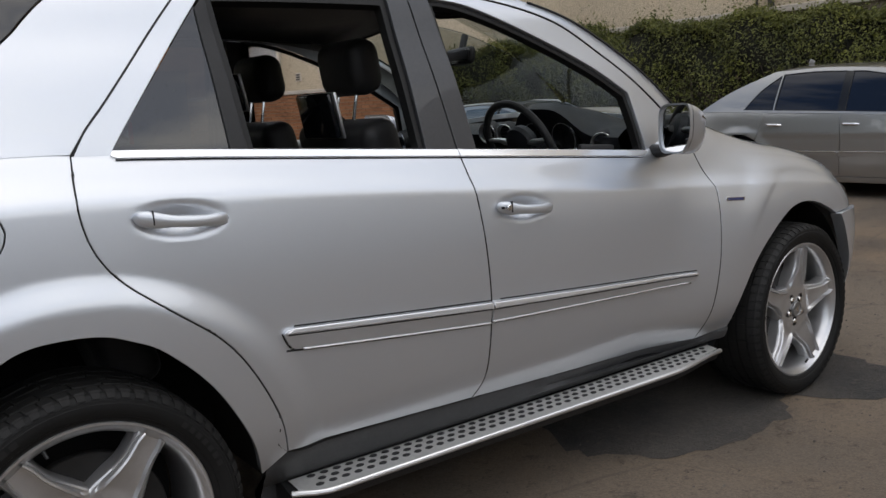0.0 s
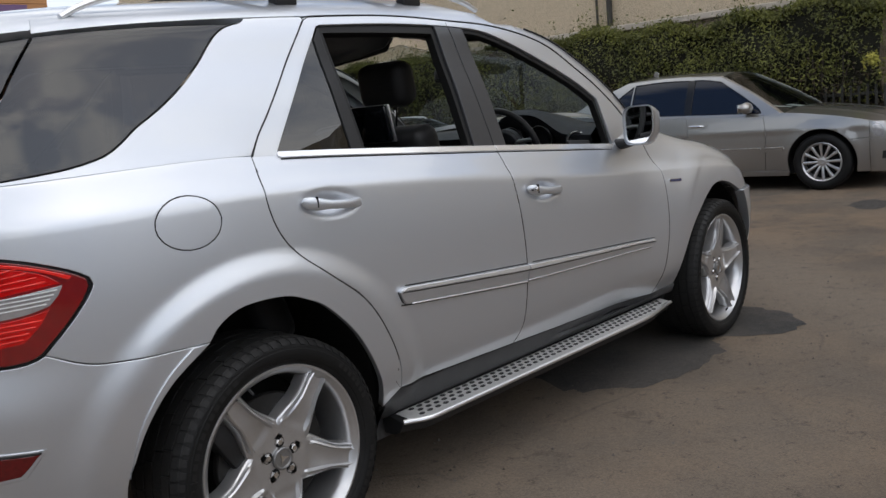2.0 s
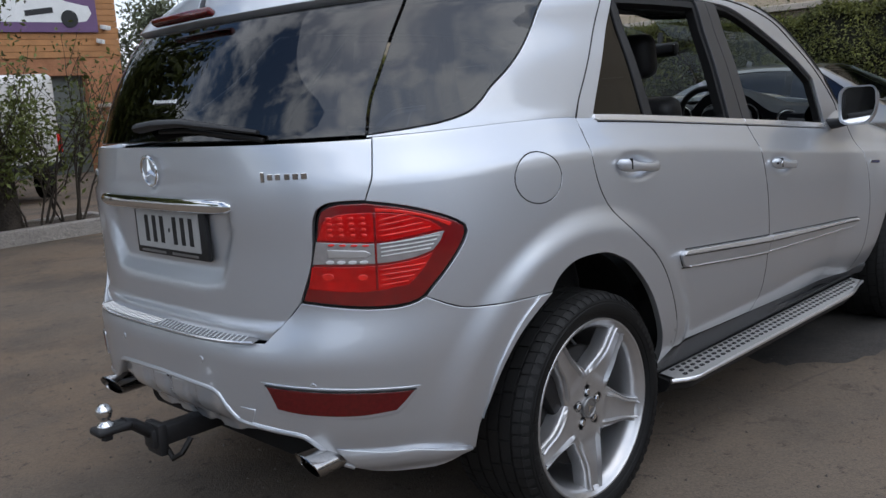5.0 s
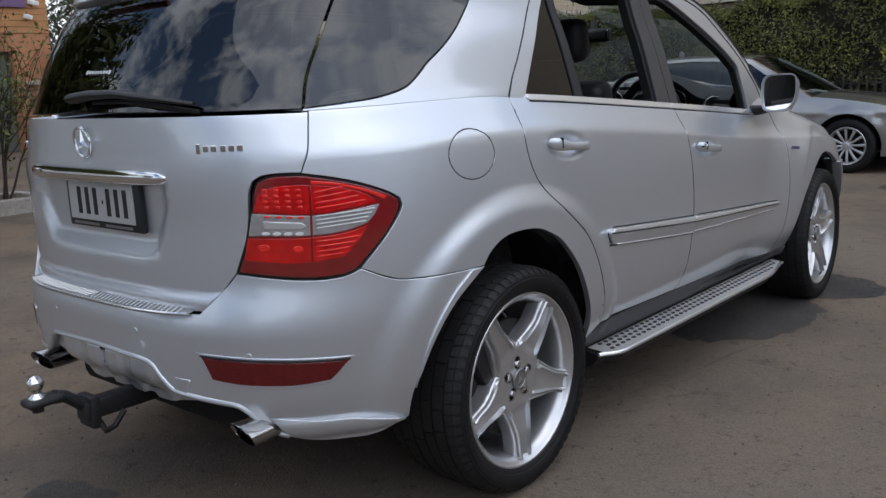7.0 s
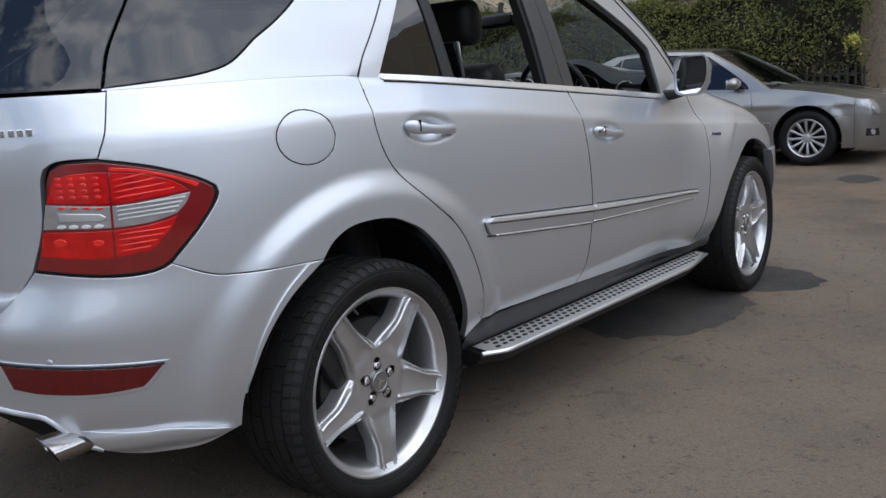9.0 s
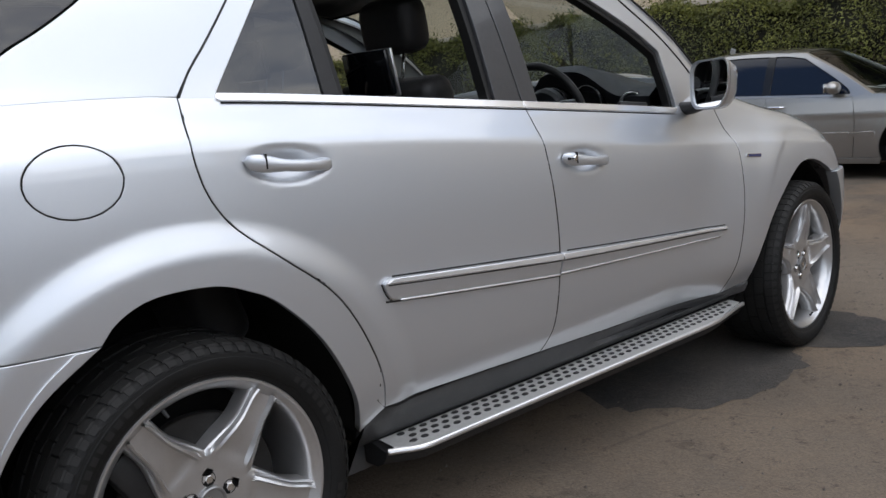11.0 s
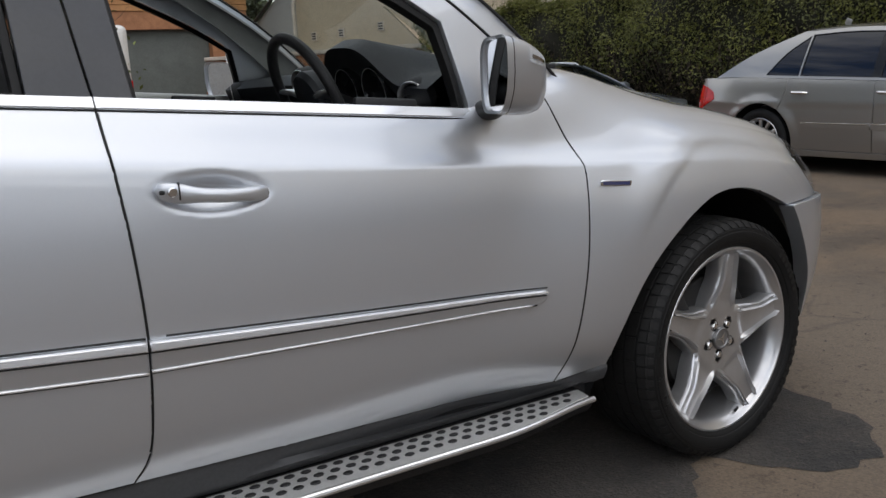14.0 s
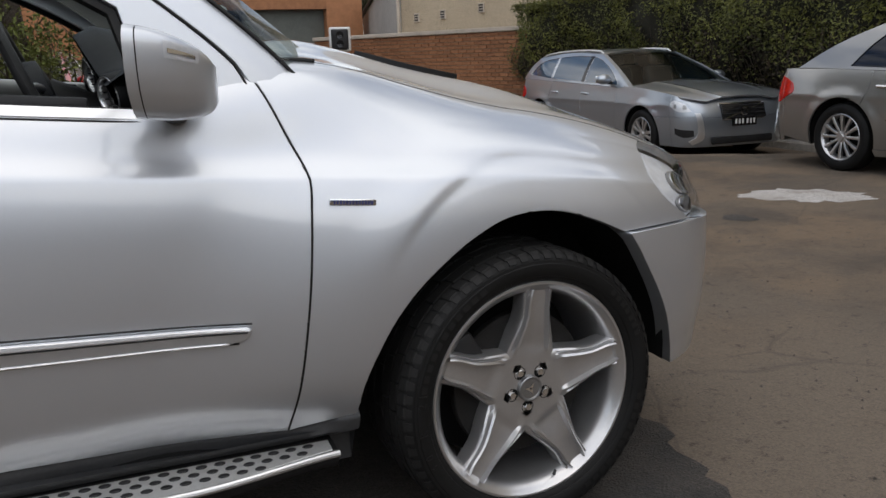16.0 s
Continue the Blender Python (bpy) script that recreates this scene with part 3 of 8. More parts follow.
axis = [-420, -200, -90, -45, -25, -14] + [-8 + .5 * i for i in range(73)] + [32, 40, 55, 90, 200, 420]
gx, gy = np.meshgrid(np.array(axis, float), np.array(axis, float))
gv = np.stack([gx.ravel(), gy.ravel(), fall(gx, gy).ravel()], 1)
k = len(axis)
gf = [(j * k + i, j * k + i + 1, (j + 1) * k + i + 1, (j + 1) * k + i) for j in range(k - 1) for i in range(k - 1)]
ground = part("ground", gv, gf, M_ASPHALT)
tagged(ground, "worn brown-grey asphalt yard with stains and cracks", "ground", kind="structure")


def blot(name, loop, mat, label, rag=.05, seed=1, h=.006):
    """A thin ragged patch that lies on the yard, with a feathered edge."""
    rng = random.Random(seed)
    pts = curve([(x, y) for x, y in loop], .05, True)
    out = []
    ph = [rng.uniform(0, 6.28) for _ in range(5)]
    c = np.mean(pts, 0)
    for i, p in enumerate(pts):
        a = i / len(pts) * 6.28
        w = sum(math.sin(a * f + q) / (1 + .25 * j) for j, (f, q) in enumerate(zip((9, 17, 29, 43, 61), ph))) * rag * .3 + rng.uniform(-.5, .5) * rag * .35
        d = (p - c) / max(np.linalg.norm(p - c), 1e-6)
        out.append(p + d * w)
    uv, tri = sheet(None, np.array(out), .12)
    z = np.array([h * min(1, np.min(np.hypot(*(np.array(out) - q).T)) / .03 + .35) for q in uv]) + fall(uv[:, 0], uv[:, 1])
    ob = part(name, np.column_stack([uv, z]), tri, mat)
    return tagged(ob, label, "ground patch", kind="structure")


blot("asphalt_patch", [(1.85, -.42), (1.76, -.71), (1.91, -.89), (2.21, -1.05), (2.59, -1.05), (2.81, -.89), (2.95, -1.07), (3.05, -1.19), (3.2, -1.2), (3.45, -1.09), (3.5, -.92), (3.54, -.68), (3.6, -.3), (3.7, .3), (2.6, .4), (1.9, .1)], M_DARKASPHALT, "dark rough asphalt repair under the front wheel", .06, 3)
blot("asphalt_patch", [(7.69, .02), (8.09, -.09), (7.76, -.42), (7.42, -.27)], M_DARKASPHALT, "dark stain on the open asphalt", .06, 5)
blot("asphalt_patch", [(6.19, 2.21), (6.38, 2.23), (6.34, 1.98), (6.2, 2.05)], M_DARKASPHALT, "small dark oil stain", .04, 6)
blot("asphalt_patch", [(.19, -1.72), (.29, -1.80), (.24, -1.93), (.17, -1.99), (.11, -1.85)], M_DARKASPHALT, "small dark asphalt patch", .03, 4)
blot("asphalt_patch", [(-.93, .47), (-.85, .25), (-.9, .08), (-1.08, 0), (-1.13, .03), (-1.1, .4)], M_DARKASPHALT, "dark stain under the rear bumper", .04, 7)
blot("paint_patch", [(6.9, 2.80), (7.1, 2.45), (7.35, 2.25), (7.7, 2.2), (7.8, 2.5), (7.6, 2.85), (7.3, 3.0), (7.05, 2.95)], M_PALE, "worn pale paint patch on the asphalt", .10, 9)

# loose grit
rng = random.Random(5)
gv, gf = [], []
for i in range(2600):
    x, y = rng.uniform(-2.5, 6.5), rng.uniform(-2.2, 2.5)
    r = rng.choice((.003, .004, .005, .007)) * rng.uniform(.7, 1.3)
    c = len(gv)
    a = rng.uniform(0, 3)
    for t in range(3):
        gv.append((x + r * math.cos(a + t * 2.1), y + r * math.sin(a + t * 2.1), float(fall(x, y)) + .0005))
    gv.append((x + r * .2, y, float(fall(x, y)) + r * 1.1))
    gf += [(c, c + 1, c + 3), (c + 1, c + 2, c + 3), (c + 2, c, c + 3)]
M_GRIT = islands(material("grit", (.12, .105, .09), .9, 0, 5, .2), .55)
grit = tagged(part("grit", gv, gf, M_GRIT, smooth=False), "loose grit scattered on the asphalt", "gravel", kind="stuff")


# ---- leaves ----
def leaves(name, points, normals, size, mat, parent, seed, label="", tilt=.9):
    """One small folded leaf at each point, turned about the given way."""
    rs = np.random.RandomState(seed)
    n = len(points)
    d = normals + rs.normal(0, tilt, (n, 3))
    d /= np.linalg.norm(d, axis=1, keepdims=True)
    t = np.cross(d, rs.normal(0, 1, (n, 3)))
    t /= np.maximum(np.linalg.norm(t, axis=1, keepdims=True), 1e-6)
    s = np.cross(d, t)
    r = (size * rs.uniform(.6, 1.35, n))[:, None]
    p = np.asarray(points)
    v = np.stack([p - t * r, p - s * r * .45 + d * r * .12, p + t * r, p + s * r * .45 + d * r * .12], 1).reshape(-1, 3)
    i = np.arange(n) * 4
    f = np.stack([i, i + 1, i + 2, i, i + 2, i + 3], 1).reshape(-1, 3)
    ob = part(name, v, f, mat, parent, label, smooth=False)
    ob["kind"] = "stuff"
    return ob


def bumps(a, b, seed):
    rs = np.random.RandomState(seed)
    out = np.zeros_like(a)
    for k in range(14):
        fa, fb, ph = rs.uniform(.6, 5.5), rs.uniform(.6, 5.5), rs.uniform(0, 6.28)
        out = out + np.sin(a * fa + b * fb * rs.choice((-1, 1)) + ph) / (1 + .35 * k)
    return out


# hedge: ivy that hangs over a wall, thick above and bare below
HEDGE_S, HEDGE_N = .72, 13.3


def hedge_face(y, v):
    """v: 0 at the foot, 1 at the upper edge, 2 at the back of the top."""
    foot = 11.12 - .72 * sstep(10.4, 12.8, y)
    top = 2.22 + .10 * bumps(y, y * 0, 4) * .5 - .25 * sstep(1.0, .2, y) - .10 * sstep(11.5, 13.3, y)
    z0 = fall(foot, y)
    up = np.clip(v, 0, 1)
    bulge = .42 * sstep(.18, .55, up) - .16 * sstep(.75, 1, up) + .10 * bumps(y, v * 2.2, 8) * sstep(.2, .6, up) * .55
    x = foot + .36 - bulge + np.clip(v - 1, 0, 1) * .8
    z = z0 + (top - z0) * up + .10 * np.sin(np.clip(v - 1, 0, 1) * np.pi) - .1 * np.clip(v - 1, 0, 1)
    return np.stack([x, y, z], -1)


hedge = tagged(new("hedge"), "dense dark-green ivy hedge hanging over the wall", "hedge")
# near-black sheet behind the leaves stands in for the shade between them
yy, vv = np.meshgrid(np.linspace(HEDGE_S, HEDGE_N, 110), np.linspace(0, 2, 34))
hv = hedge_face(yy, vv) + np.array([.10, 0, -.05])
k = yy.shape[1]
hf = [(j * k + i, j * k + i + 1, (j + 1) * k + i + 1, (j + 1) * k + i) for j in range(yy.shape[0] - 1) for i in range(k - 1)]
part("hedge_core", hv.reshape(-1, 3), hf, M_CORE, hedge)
rs = np.random.RandomState(11)
n = 105000
y = rs.uniform(HEDGE_S - .15, HEDGE_N + .15, n)
v = 2 - np.abs(rs.uniform(-1.75, 1.45, n))
v = np.clip(v, .26, 2)
keep = rs.uniform(0, 1, n) < sstep(.22, .62, v) * .94 + .06
keep &= (bumps(y * 1.7, v * 5, 21) + rs.normal(0, .9, n) > -1.1)
y, v = y[keep], v[keep]
p = hedge_face(y, v) + np.stack([-np.abs(rs.normal(0, .055, len(y))), rs.normal(0, .03, len(y)), rs.normal(0, .04, len(y))], 1)
nor = np.tile([-.8, 0, .75], (len(y), 1))
leaves("leaves", p, nor, .026, M_LEAF, hedge, 12, "small olive-green ivy leaves", .75)
# shoots above the top
m = 900
y0 = rs.uniform(HEDGE_S + .4, HEDGE_N, m)
base = hedge_face(y0, rs.uniform(.95, 1.7, m))
tall = rs.gamma(1.6, .06, m)
p = np.concatenate([base + np.stack([rs.normal(0, .03, m), rs.normal(0, .03, m), tall * q], 1) for q in (.4, .7, 1.0, 1.2, 1.5)])
leaves("shoot", p, np.tile([-.4, 0, .5], (len(p), 1)), .028, M_LEAF, hedge, 13, tilt=1.2)
n = 9000
y = rs.uniform(HEDGE_S, HEDGE_N, n)
v = rs.beta(1.6, 2.2, n) * .75
p = hedge_face(y, v) + np.stack([rs.normal(-.03, .05, n), rs.normal(0, .03, n), rs.normal(0, .03, n)], 1)
leaves("dead_leaves", p, np.tile([-1, 0, .2], (n, 1)), .030, M_DEAD, hedge, 14, "brown dead ivy near the ground", 1.0)
tv, tf = [], []
for i in range(520):
    y = rng.uniform(HEDGE_S, HEDGE_N)
    v0, v1 = rng.uniform(0, .15), rng.uniform(.3, .75)
    y1 = y + rng.uniform(-.35, .35)
    r = rng.uniform(.004, .011)
    q = [hedge_face(np.array(y + (y1 - y) * t), np.array(v0 + (v1 - v0) * t)) + np.array([rng.uniform(-.06, .04), rng.uniform(-.04, .04), 0]) for t in (0, .35, .7, 1)]
    c = len(tv)
    for w in q:
        tv += [w + (-r, 0, 0), w + (r * .5, r, 0), w + (r * .5, -r, 0)]
    for t in range(3):
        for s in range(3):
            tf.append((c + t * 3 + s, c + t * 3 + (s + 1) % 3, c + t * 3 + 3 + (s + 1) % 3, c + t * 3 + 3 + s))
tw = part("bare_stem", tv, tf, M_BARK, hedge, "bare brown hanging stems")
tw["kind"] = "stuff"


def slab(name, pts, z0, z1, thick, mat, label, category, kind="structure", bevel=.01):
    """Straight wall pieces along points, thickened to their right-hand side."""
    bm = bmesh.new()
    for (x0, y0), (x1, y1) in zip(pts, pts[1:]):
        d = Vector((x1 - x0, y1 - y0, 0))
        nrm = Vector((d.y, -d.x, 0)).normalized()
        c = Vector(((x0 + x1) / 2, (y0 + y1) / 2, (z0 + z1) / 2)) + nrm * thick / 2
        box(bm, Matrix.Translation(c) @ Matrix.Rotation(math.atan2(d.y, d.x), 4, "Z"), (d.length, abs(thick), z1 - z0), bevel, 1)
    return tagged(mesh_part(name, bm, mat, smooth=False), label, category, kind=kind)


# walls behind the hedge; the yard lies on their left-hand side
slab("wall_retaining", [(11.62, 12.0), (11.62, -26.0)], -.6, 2.30, -.28, M_BROWNWALL, "old brown wall with dry vines at the hedge", "wall")
slab("wall_coping", [(11.55, 12.0), (11.55, -26.0)], 2.302, 2.40, -.40, M_COPING, "pale weathered coping of the wall", "coping")
slab("wall_beige", [(12.15, -26.0), (12.15, 10.2)], -.6, 8.0, .3, M_RENDER, "tall beige rendered building wall", "wall")
slab("wall_beige_end", [(12.153, 10.15), (9.33, 17.1)], -.6, 8.0, .3, M_RENDER, "tall beige rendered wall with small vents", "wall")
bm = bmesh.new()
k0, k1 = Vector((9.325, 17.11, 0)), Vector((11.1, 25.4, 0))
nrm = Vector((k1.y - k0.y, -(k1.x - k0.x), 0)).normalized()
vs = [k0 + Vector((0, 0, -.5)), k1 + Vector((0, 0, -.5)), k1 + Vector((0, 0, 2.45)), k0 + Vector((0, 0, 3.45))]
a = [bm.verts.new(q) for q in vs]
b = [bm.verts.new(q + nrm * .25) for q in vs]
bm.faces.new(a)
bm.faces.new(b[::-1])
for i in range(4):
    bm.faces.new((a[i], b[i], b[(i + 1) % 4], a[(i + 1) % 4]))
tagged(mesh_part("wall_gable", bm, M_GREYWALL, smooth=False), "grey rendered end wall with a sloping top", "wall", kind="structure")
bm = bmesh.new()
tube(bm, [k0 + Vector((-.06, .02, 3.50)), k1 + Vector((-.06, .0, 2.50))], .05, 6)
tagged(mesh_part("gutter", bm, M_IRON), "grey metal gutter along the sloping roof edge", "gutter", kind="structure")
bm = bmesh.new()
tube(bm, [(9.28, 17.0, 4.5), (9.28, 17.0, 2.95), (9.2, 16.95, 2.8), (9.2, 16.9, 1.2)], .045, 8)
tagged(mesh_part("drain_pipe", bm, M_COPING), "painted drain pipe at the building corner", "pipe", kind="structure")
wd = Vector((12.153 - 9.33, 10.15 - 17.1, 0)).normalized()
wn3 = Vector((wd.y, -wd.x, 0))
for s, z in ((.56, 2.06), (1.41, 2.09), (2.57, 2.17), (4.5, 2.2)):
    c = Vector((9.33, 17.1, z)) + wd * s + wn3 * .02
    bm = bmesh.new()
    ro = Matrix.Rotation(math.atan2(wd.y, wd.x), 4, "Z")
    box(bm, Matrix.Translation(c) @ ro, (.16, .05, .20), .008)
    vent = tagged(mesh_part("wall_vent", bm, M_COPING, smooth=False), "small square vent in the beige wall", "vent", "wall vents")
    bm = bmesh.new()
    for i in range(3):
        box(bm, Matrix.Translation(c + wn3 * .026 + Vector((0, 0, -.055 + i * .055))) @ ro, (.12, .006, .03))
    mesh_part("slot", bm, M_DARKROOM, vent, smooth=False)
for y in (5.35, 5.6):
    bm = bmesh.new()
    tube(bm, [(12.08, y, 2.2), (12.08, y, 8.0)], .05 if y < 5.5 else .022, 8)
    tagged(mesh_part("drain_pipe", bm, M_IRON), "grey vertical pipe on the beige wall", "pipe", kind="structure")

# kerb and strip of earth at the foot of the hedge
kv = []
ys = np.linspace(-2, 13.6, 40)
fx = 11.02 - .72 * sstep(10.4, 12.8, ys)
prof = ((0, -.05), (0, .09), (.015, .105), (.12, .105), (.125, .06), (.7, .10))
for y, x in zip(ys, fx):
    for dx, dz in prof:
        kv.append((x + dx, y, float(fall(x, y)) + dz))
k = len(prof)
kf = [(j * k + i, j * k + i + 1, (j + 1) * k + i + 1, (j + 1) * k + i) for j in range(len(ys) - 1) for i in range(k - 1)]
tagged(part("kerb", kv, kf, M_CONCRETE, smooth=False), "low grey concrete kerb at the foot of the hedge", "kerb", kind="structure")

# small metal picket fence by the hedge's end
fence = tagged(new("picket_fence"), "small dark metal picket fence beside the ivy", "fence")
for z in (.35, 1.0):
    bm = bmesh.new()
    box(bm, Matrix.Translation((11.06, 1.01, z)), (.03, .84, .035), .004, 1)
    mesh_part("fence_rail", bm, M_IRON, fence, smooth=False)
bm = bmesh.new()
box(bm, Matrix.Translation((11.04, 0, .57)), (.022, .035, 1.06), .006, 1)
bm.faces.ensure_lookup_table()
first = mesh_part("fence_picket", bm, M_IRON, fence, smooth=False)
first.location = (0, .63, 0)
for i in range(1, 8):
    q = new("fence_picket", first.data)
    q.parent = fence
    q.location = (0, .63 + i * .108, .012 * ((i * 7) % 3))
tuft = tagged(new("yellow_shrub"), "small yellow-green tuft of leaves at the fence", "shrub")
m = 90
p = np.array([10.85, .72, 1.42]) + rs.normal(0, 1, (m, 3)) * (.04, .06, .06)
leaves("leaves", p, np.tile([-1, 0, .4], (m, 1)), .03, M_TUFT, tuft, 31)

# ---- brick wall ----
BW0, BW1 = Vector((10.62, 12.95, 0)), Vector((7.9, 19.7, 0))
bdir = (BW1 - BW0).normalized()
bnor = Vector((-bdir.y, bdir.x, 0))
brot = Matrix.Rotation(math.atan2(bdir.y, bdir.x), 4, "Z")
blen = (BW1 - BW0).length
brick_wall = tagged(new("wall_brick"), "low orange-brown brick wall with a pale coping", "wall", kind="structure")
bm = bmesh.new()
box(bm, Matrix.Translation((BW0 + BW1) / 2 - bnor * .122 + Vector((0, 0, .62))) @ brot, (blen, .22, 2.04))
mesh_part("mortar", bm, M_MORTAR, brick_wall, smooth=False)
bm = bmesh.new()
box(bm, Matrix.Translation((BW0 + BW1) / 2 - bnor * .10 + Vector((0, 0, 1.69))) @ brot, (blen, .31, .09), .012, 1)
mesh_part("coping", bm, M_COPING, brick_wall, "pale brick-on-edge coping", smooth=False)

# ---- orange building ----
CX, CY = 10.5, 23.6
workshop = tagged(new("workshop"), "orange brick workshop with timber boards and a purple sign", "building")


def wbox(name, x0, x1, y0, y1, z0, z1, mat, parent=workshop, label="", bevel=.0):
    bm = bmesh.new()
    box(bm, Matrix.Translation(((x0 + x1) / 2, (y0 + y1) / 2, (z0 + z1) / 2)), (x1 - x0, y1 - y0, z1 - z0), bevel, 1)
    return mesh_part(name, bm, mat, parent, label, smooth=False)


wbox("pillar", CX - 1.12, CX, CY, CY + .9, -.5, 3.16, M_BRICK)
wbox("side_wall", CX - .3, CX - .02, CY + .9, CY + 9, -.5, 6.2, M_BRICK)
wbox("front_wall", CX - 14, CX - 5.4, CY, CY + .35, -.5, 3.16, M_BRICK)
wbox("lintel", CX - 5.4, CX - 1.12, CY + .01, CY + .3, 2.66, 3.16, M_BRICK)
wbox("upper_wall", CX - 14, CX - .01, CY + .05, CY + .35, 3.16, 6.2, M_BOARD)
wbox("room_back", CX - 6, CX - 1, CY + 4.5, CY + 4.7, -.5, 2.9, M_DARKROOM)
wbox("room_side", CX - 5.7, CX - 5.4, CY + .3, CY + 4.5, -.5, 2.9, M_DARKROOM)
wbox("room_floor", CX - 5.4, CX - 1.12, CY + .3, CY + 4.5, -.5, -.2, M_DARKROOM)
wbox("roof", CX - 14.2, CX + .1, CY - .1, CY + 9.2, 6.2, 6.4, M_IRON)
door = wbox("roller_door", CX - 3.6, CX - 1.13, CY + .32, CY + .38, -.4, 2.66, M_DOORGREEN, label="grey-green workshop door")
for i in range(14):
    bd = wbox("weatherboard", CX - 14, CX + .02, CY - .03, CY + .05, 3.17 + i * .175, 3.17 + i * .175 + .165, M_BOARD, bevel=.006)
    bd.rotation_euler = (0, 0, 0)
bm = bmesh.new()
sx0, sx1, sz0, sz1 = CX - 6.4, CX - .62, 3.88, 5.4
box(bm, Matrix.Translation(((sx0 + sx1) / 2, CY - .09, (sz0 + sz1) / 2)), (sx1 - sx0, .08, sz1 - sz0), .01, 1)
sign = tagged(mesh_part("sign_board", bm, M_PURPLE, smooth=False), "purple advertising board with a plain white car shape", "sign")
bm = bmesh.new()
shape = [(-2.3, 4.16), (-1.25, 4.16), (-.95, 4.2), (-.78, 4.42), (-.85, 4.62), (-1.5, 4.75), (-2.0, 5.02), (-3.2, 5.05), (-3.9, 4.78), (-4.3, 4.5), (-4.25, 4.2), (-3.9, 4.16)]
fv = [bm.verts.new((CX + x, CY - .136, z)) for x, z in shape]
bm.faces.new(fv)
mesh_part("sign_shape", bm, M_WHITE, sign, smooth=False)
for x in (-1.45, -3.6):
    bm = bmesh.new()
    lathe(bm, [(0, -.008), (.23, -.008), (.25, 0)], 24, m=Matrix.Translation((CX + x, CY - .145, 4.26)))
    mesh_part("sign_wheel", bm, M_BLACK, sign, smooth=False)
bm = bmesh.new()
box(bm, pose(CX - 2.3, CY - .14, 4.45, 0, -8, 0), (.8, .006, .16))
mesh_part("sign_grille", bm, M_BLACK, sign, smooth=False)
for x, z, sx in ((-.42, 4.02, .20), (-.62, 3.62, .11)):
    bm = bmesh.new()
    box(bm, pose(CX + x, CY - .16, z, 15, 0, 20), (sx, .26, .12), .02)
    cam_box = tagged(mesh_part("wall_lamp", bm, M_WHITE), "small white lamp fitting on the timber boards", "lamp", "wall lamps")
    bm = bmesh.new()
    tube(bm, [(CX + x, CY - .12, z), (CX + x, CY + .0, z - .12)], .015, 6)
    mesh_part("bracket", bm, M_IRON, cam_box)

# white van in front of the workshop
van = tagged(new("white_van"), "white panel van parked in front of the workshop", "van")
rows = []
bm = bmesh.new()
box(bm, Matrix.Translation((4.14, 17.5, 1.33)), (1.80, 4.4, 1.95), .13, 4)
mesh_part("body", bm, M_VAN, van, angle=60)
for x in (3.73, 4.55):
    bm = bmesh.new()
    box(bm, Matrix.Translation((x, 15.30, 1.36)), (.79, .05, 1.62), .02, 2)
    dr = mesh_part("rear_door", bm, M_VAN, van)
    bm = bmesh.new()
    box(bm, Matrix.Translation((x, 15.272, .62)), (.6, .012, .05), .004, 1)
    mesh_part("door_rib", bm, M_VAN, dr)
bm = bmesh.new()
box(bm, Matrix.Translation((4.14, 15.28, .48)), (1.78, .14, .2), .04)
mesh_part("bumper", bm, M_BLACK, van)
for sx in (3.30, 4.98):
    bm = bmesh.new()
    box(bm, Matrix.Translation((sx, 15.30, 1.0)), (.1, .06, .5), .02)
    mesh_part("tail_lamp", bm, M_REDLENS, van)
for sx in (3.36, 4.92):
    for sy in (16.2, 18.9):
        bm = bmesh.new()
        lathe(bm, [(.0, -.1), (.2, -.1), (.22, -.11), (.31, -.11), (.33, -.09), (.33, .09)], 28, m=Matrix.Translation((sx, sy, .15)) @ Matrix.Rotation(math.pi / 2, 4, "Z"))
        mesh_part("wheel", bm, M_RUBBER, van)
van.location = (0, 0, .0)


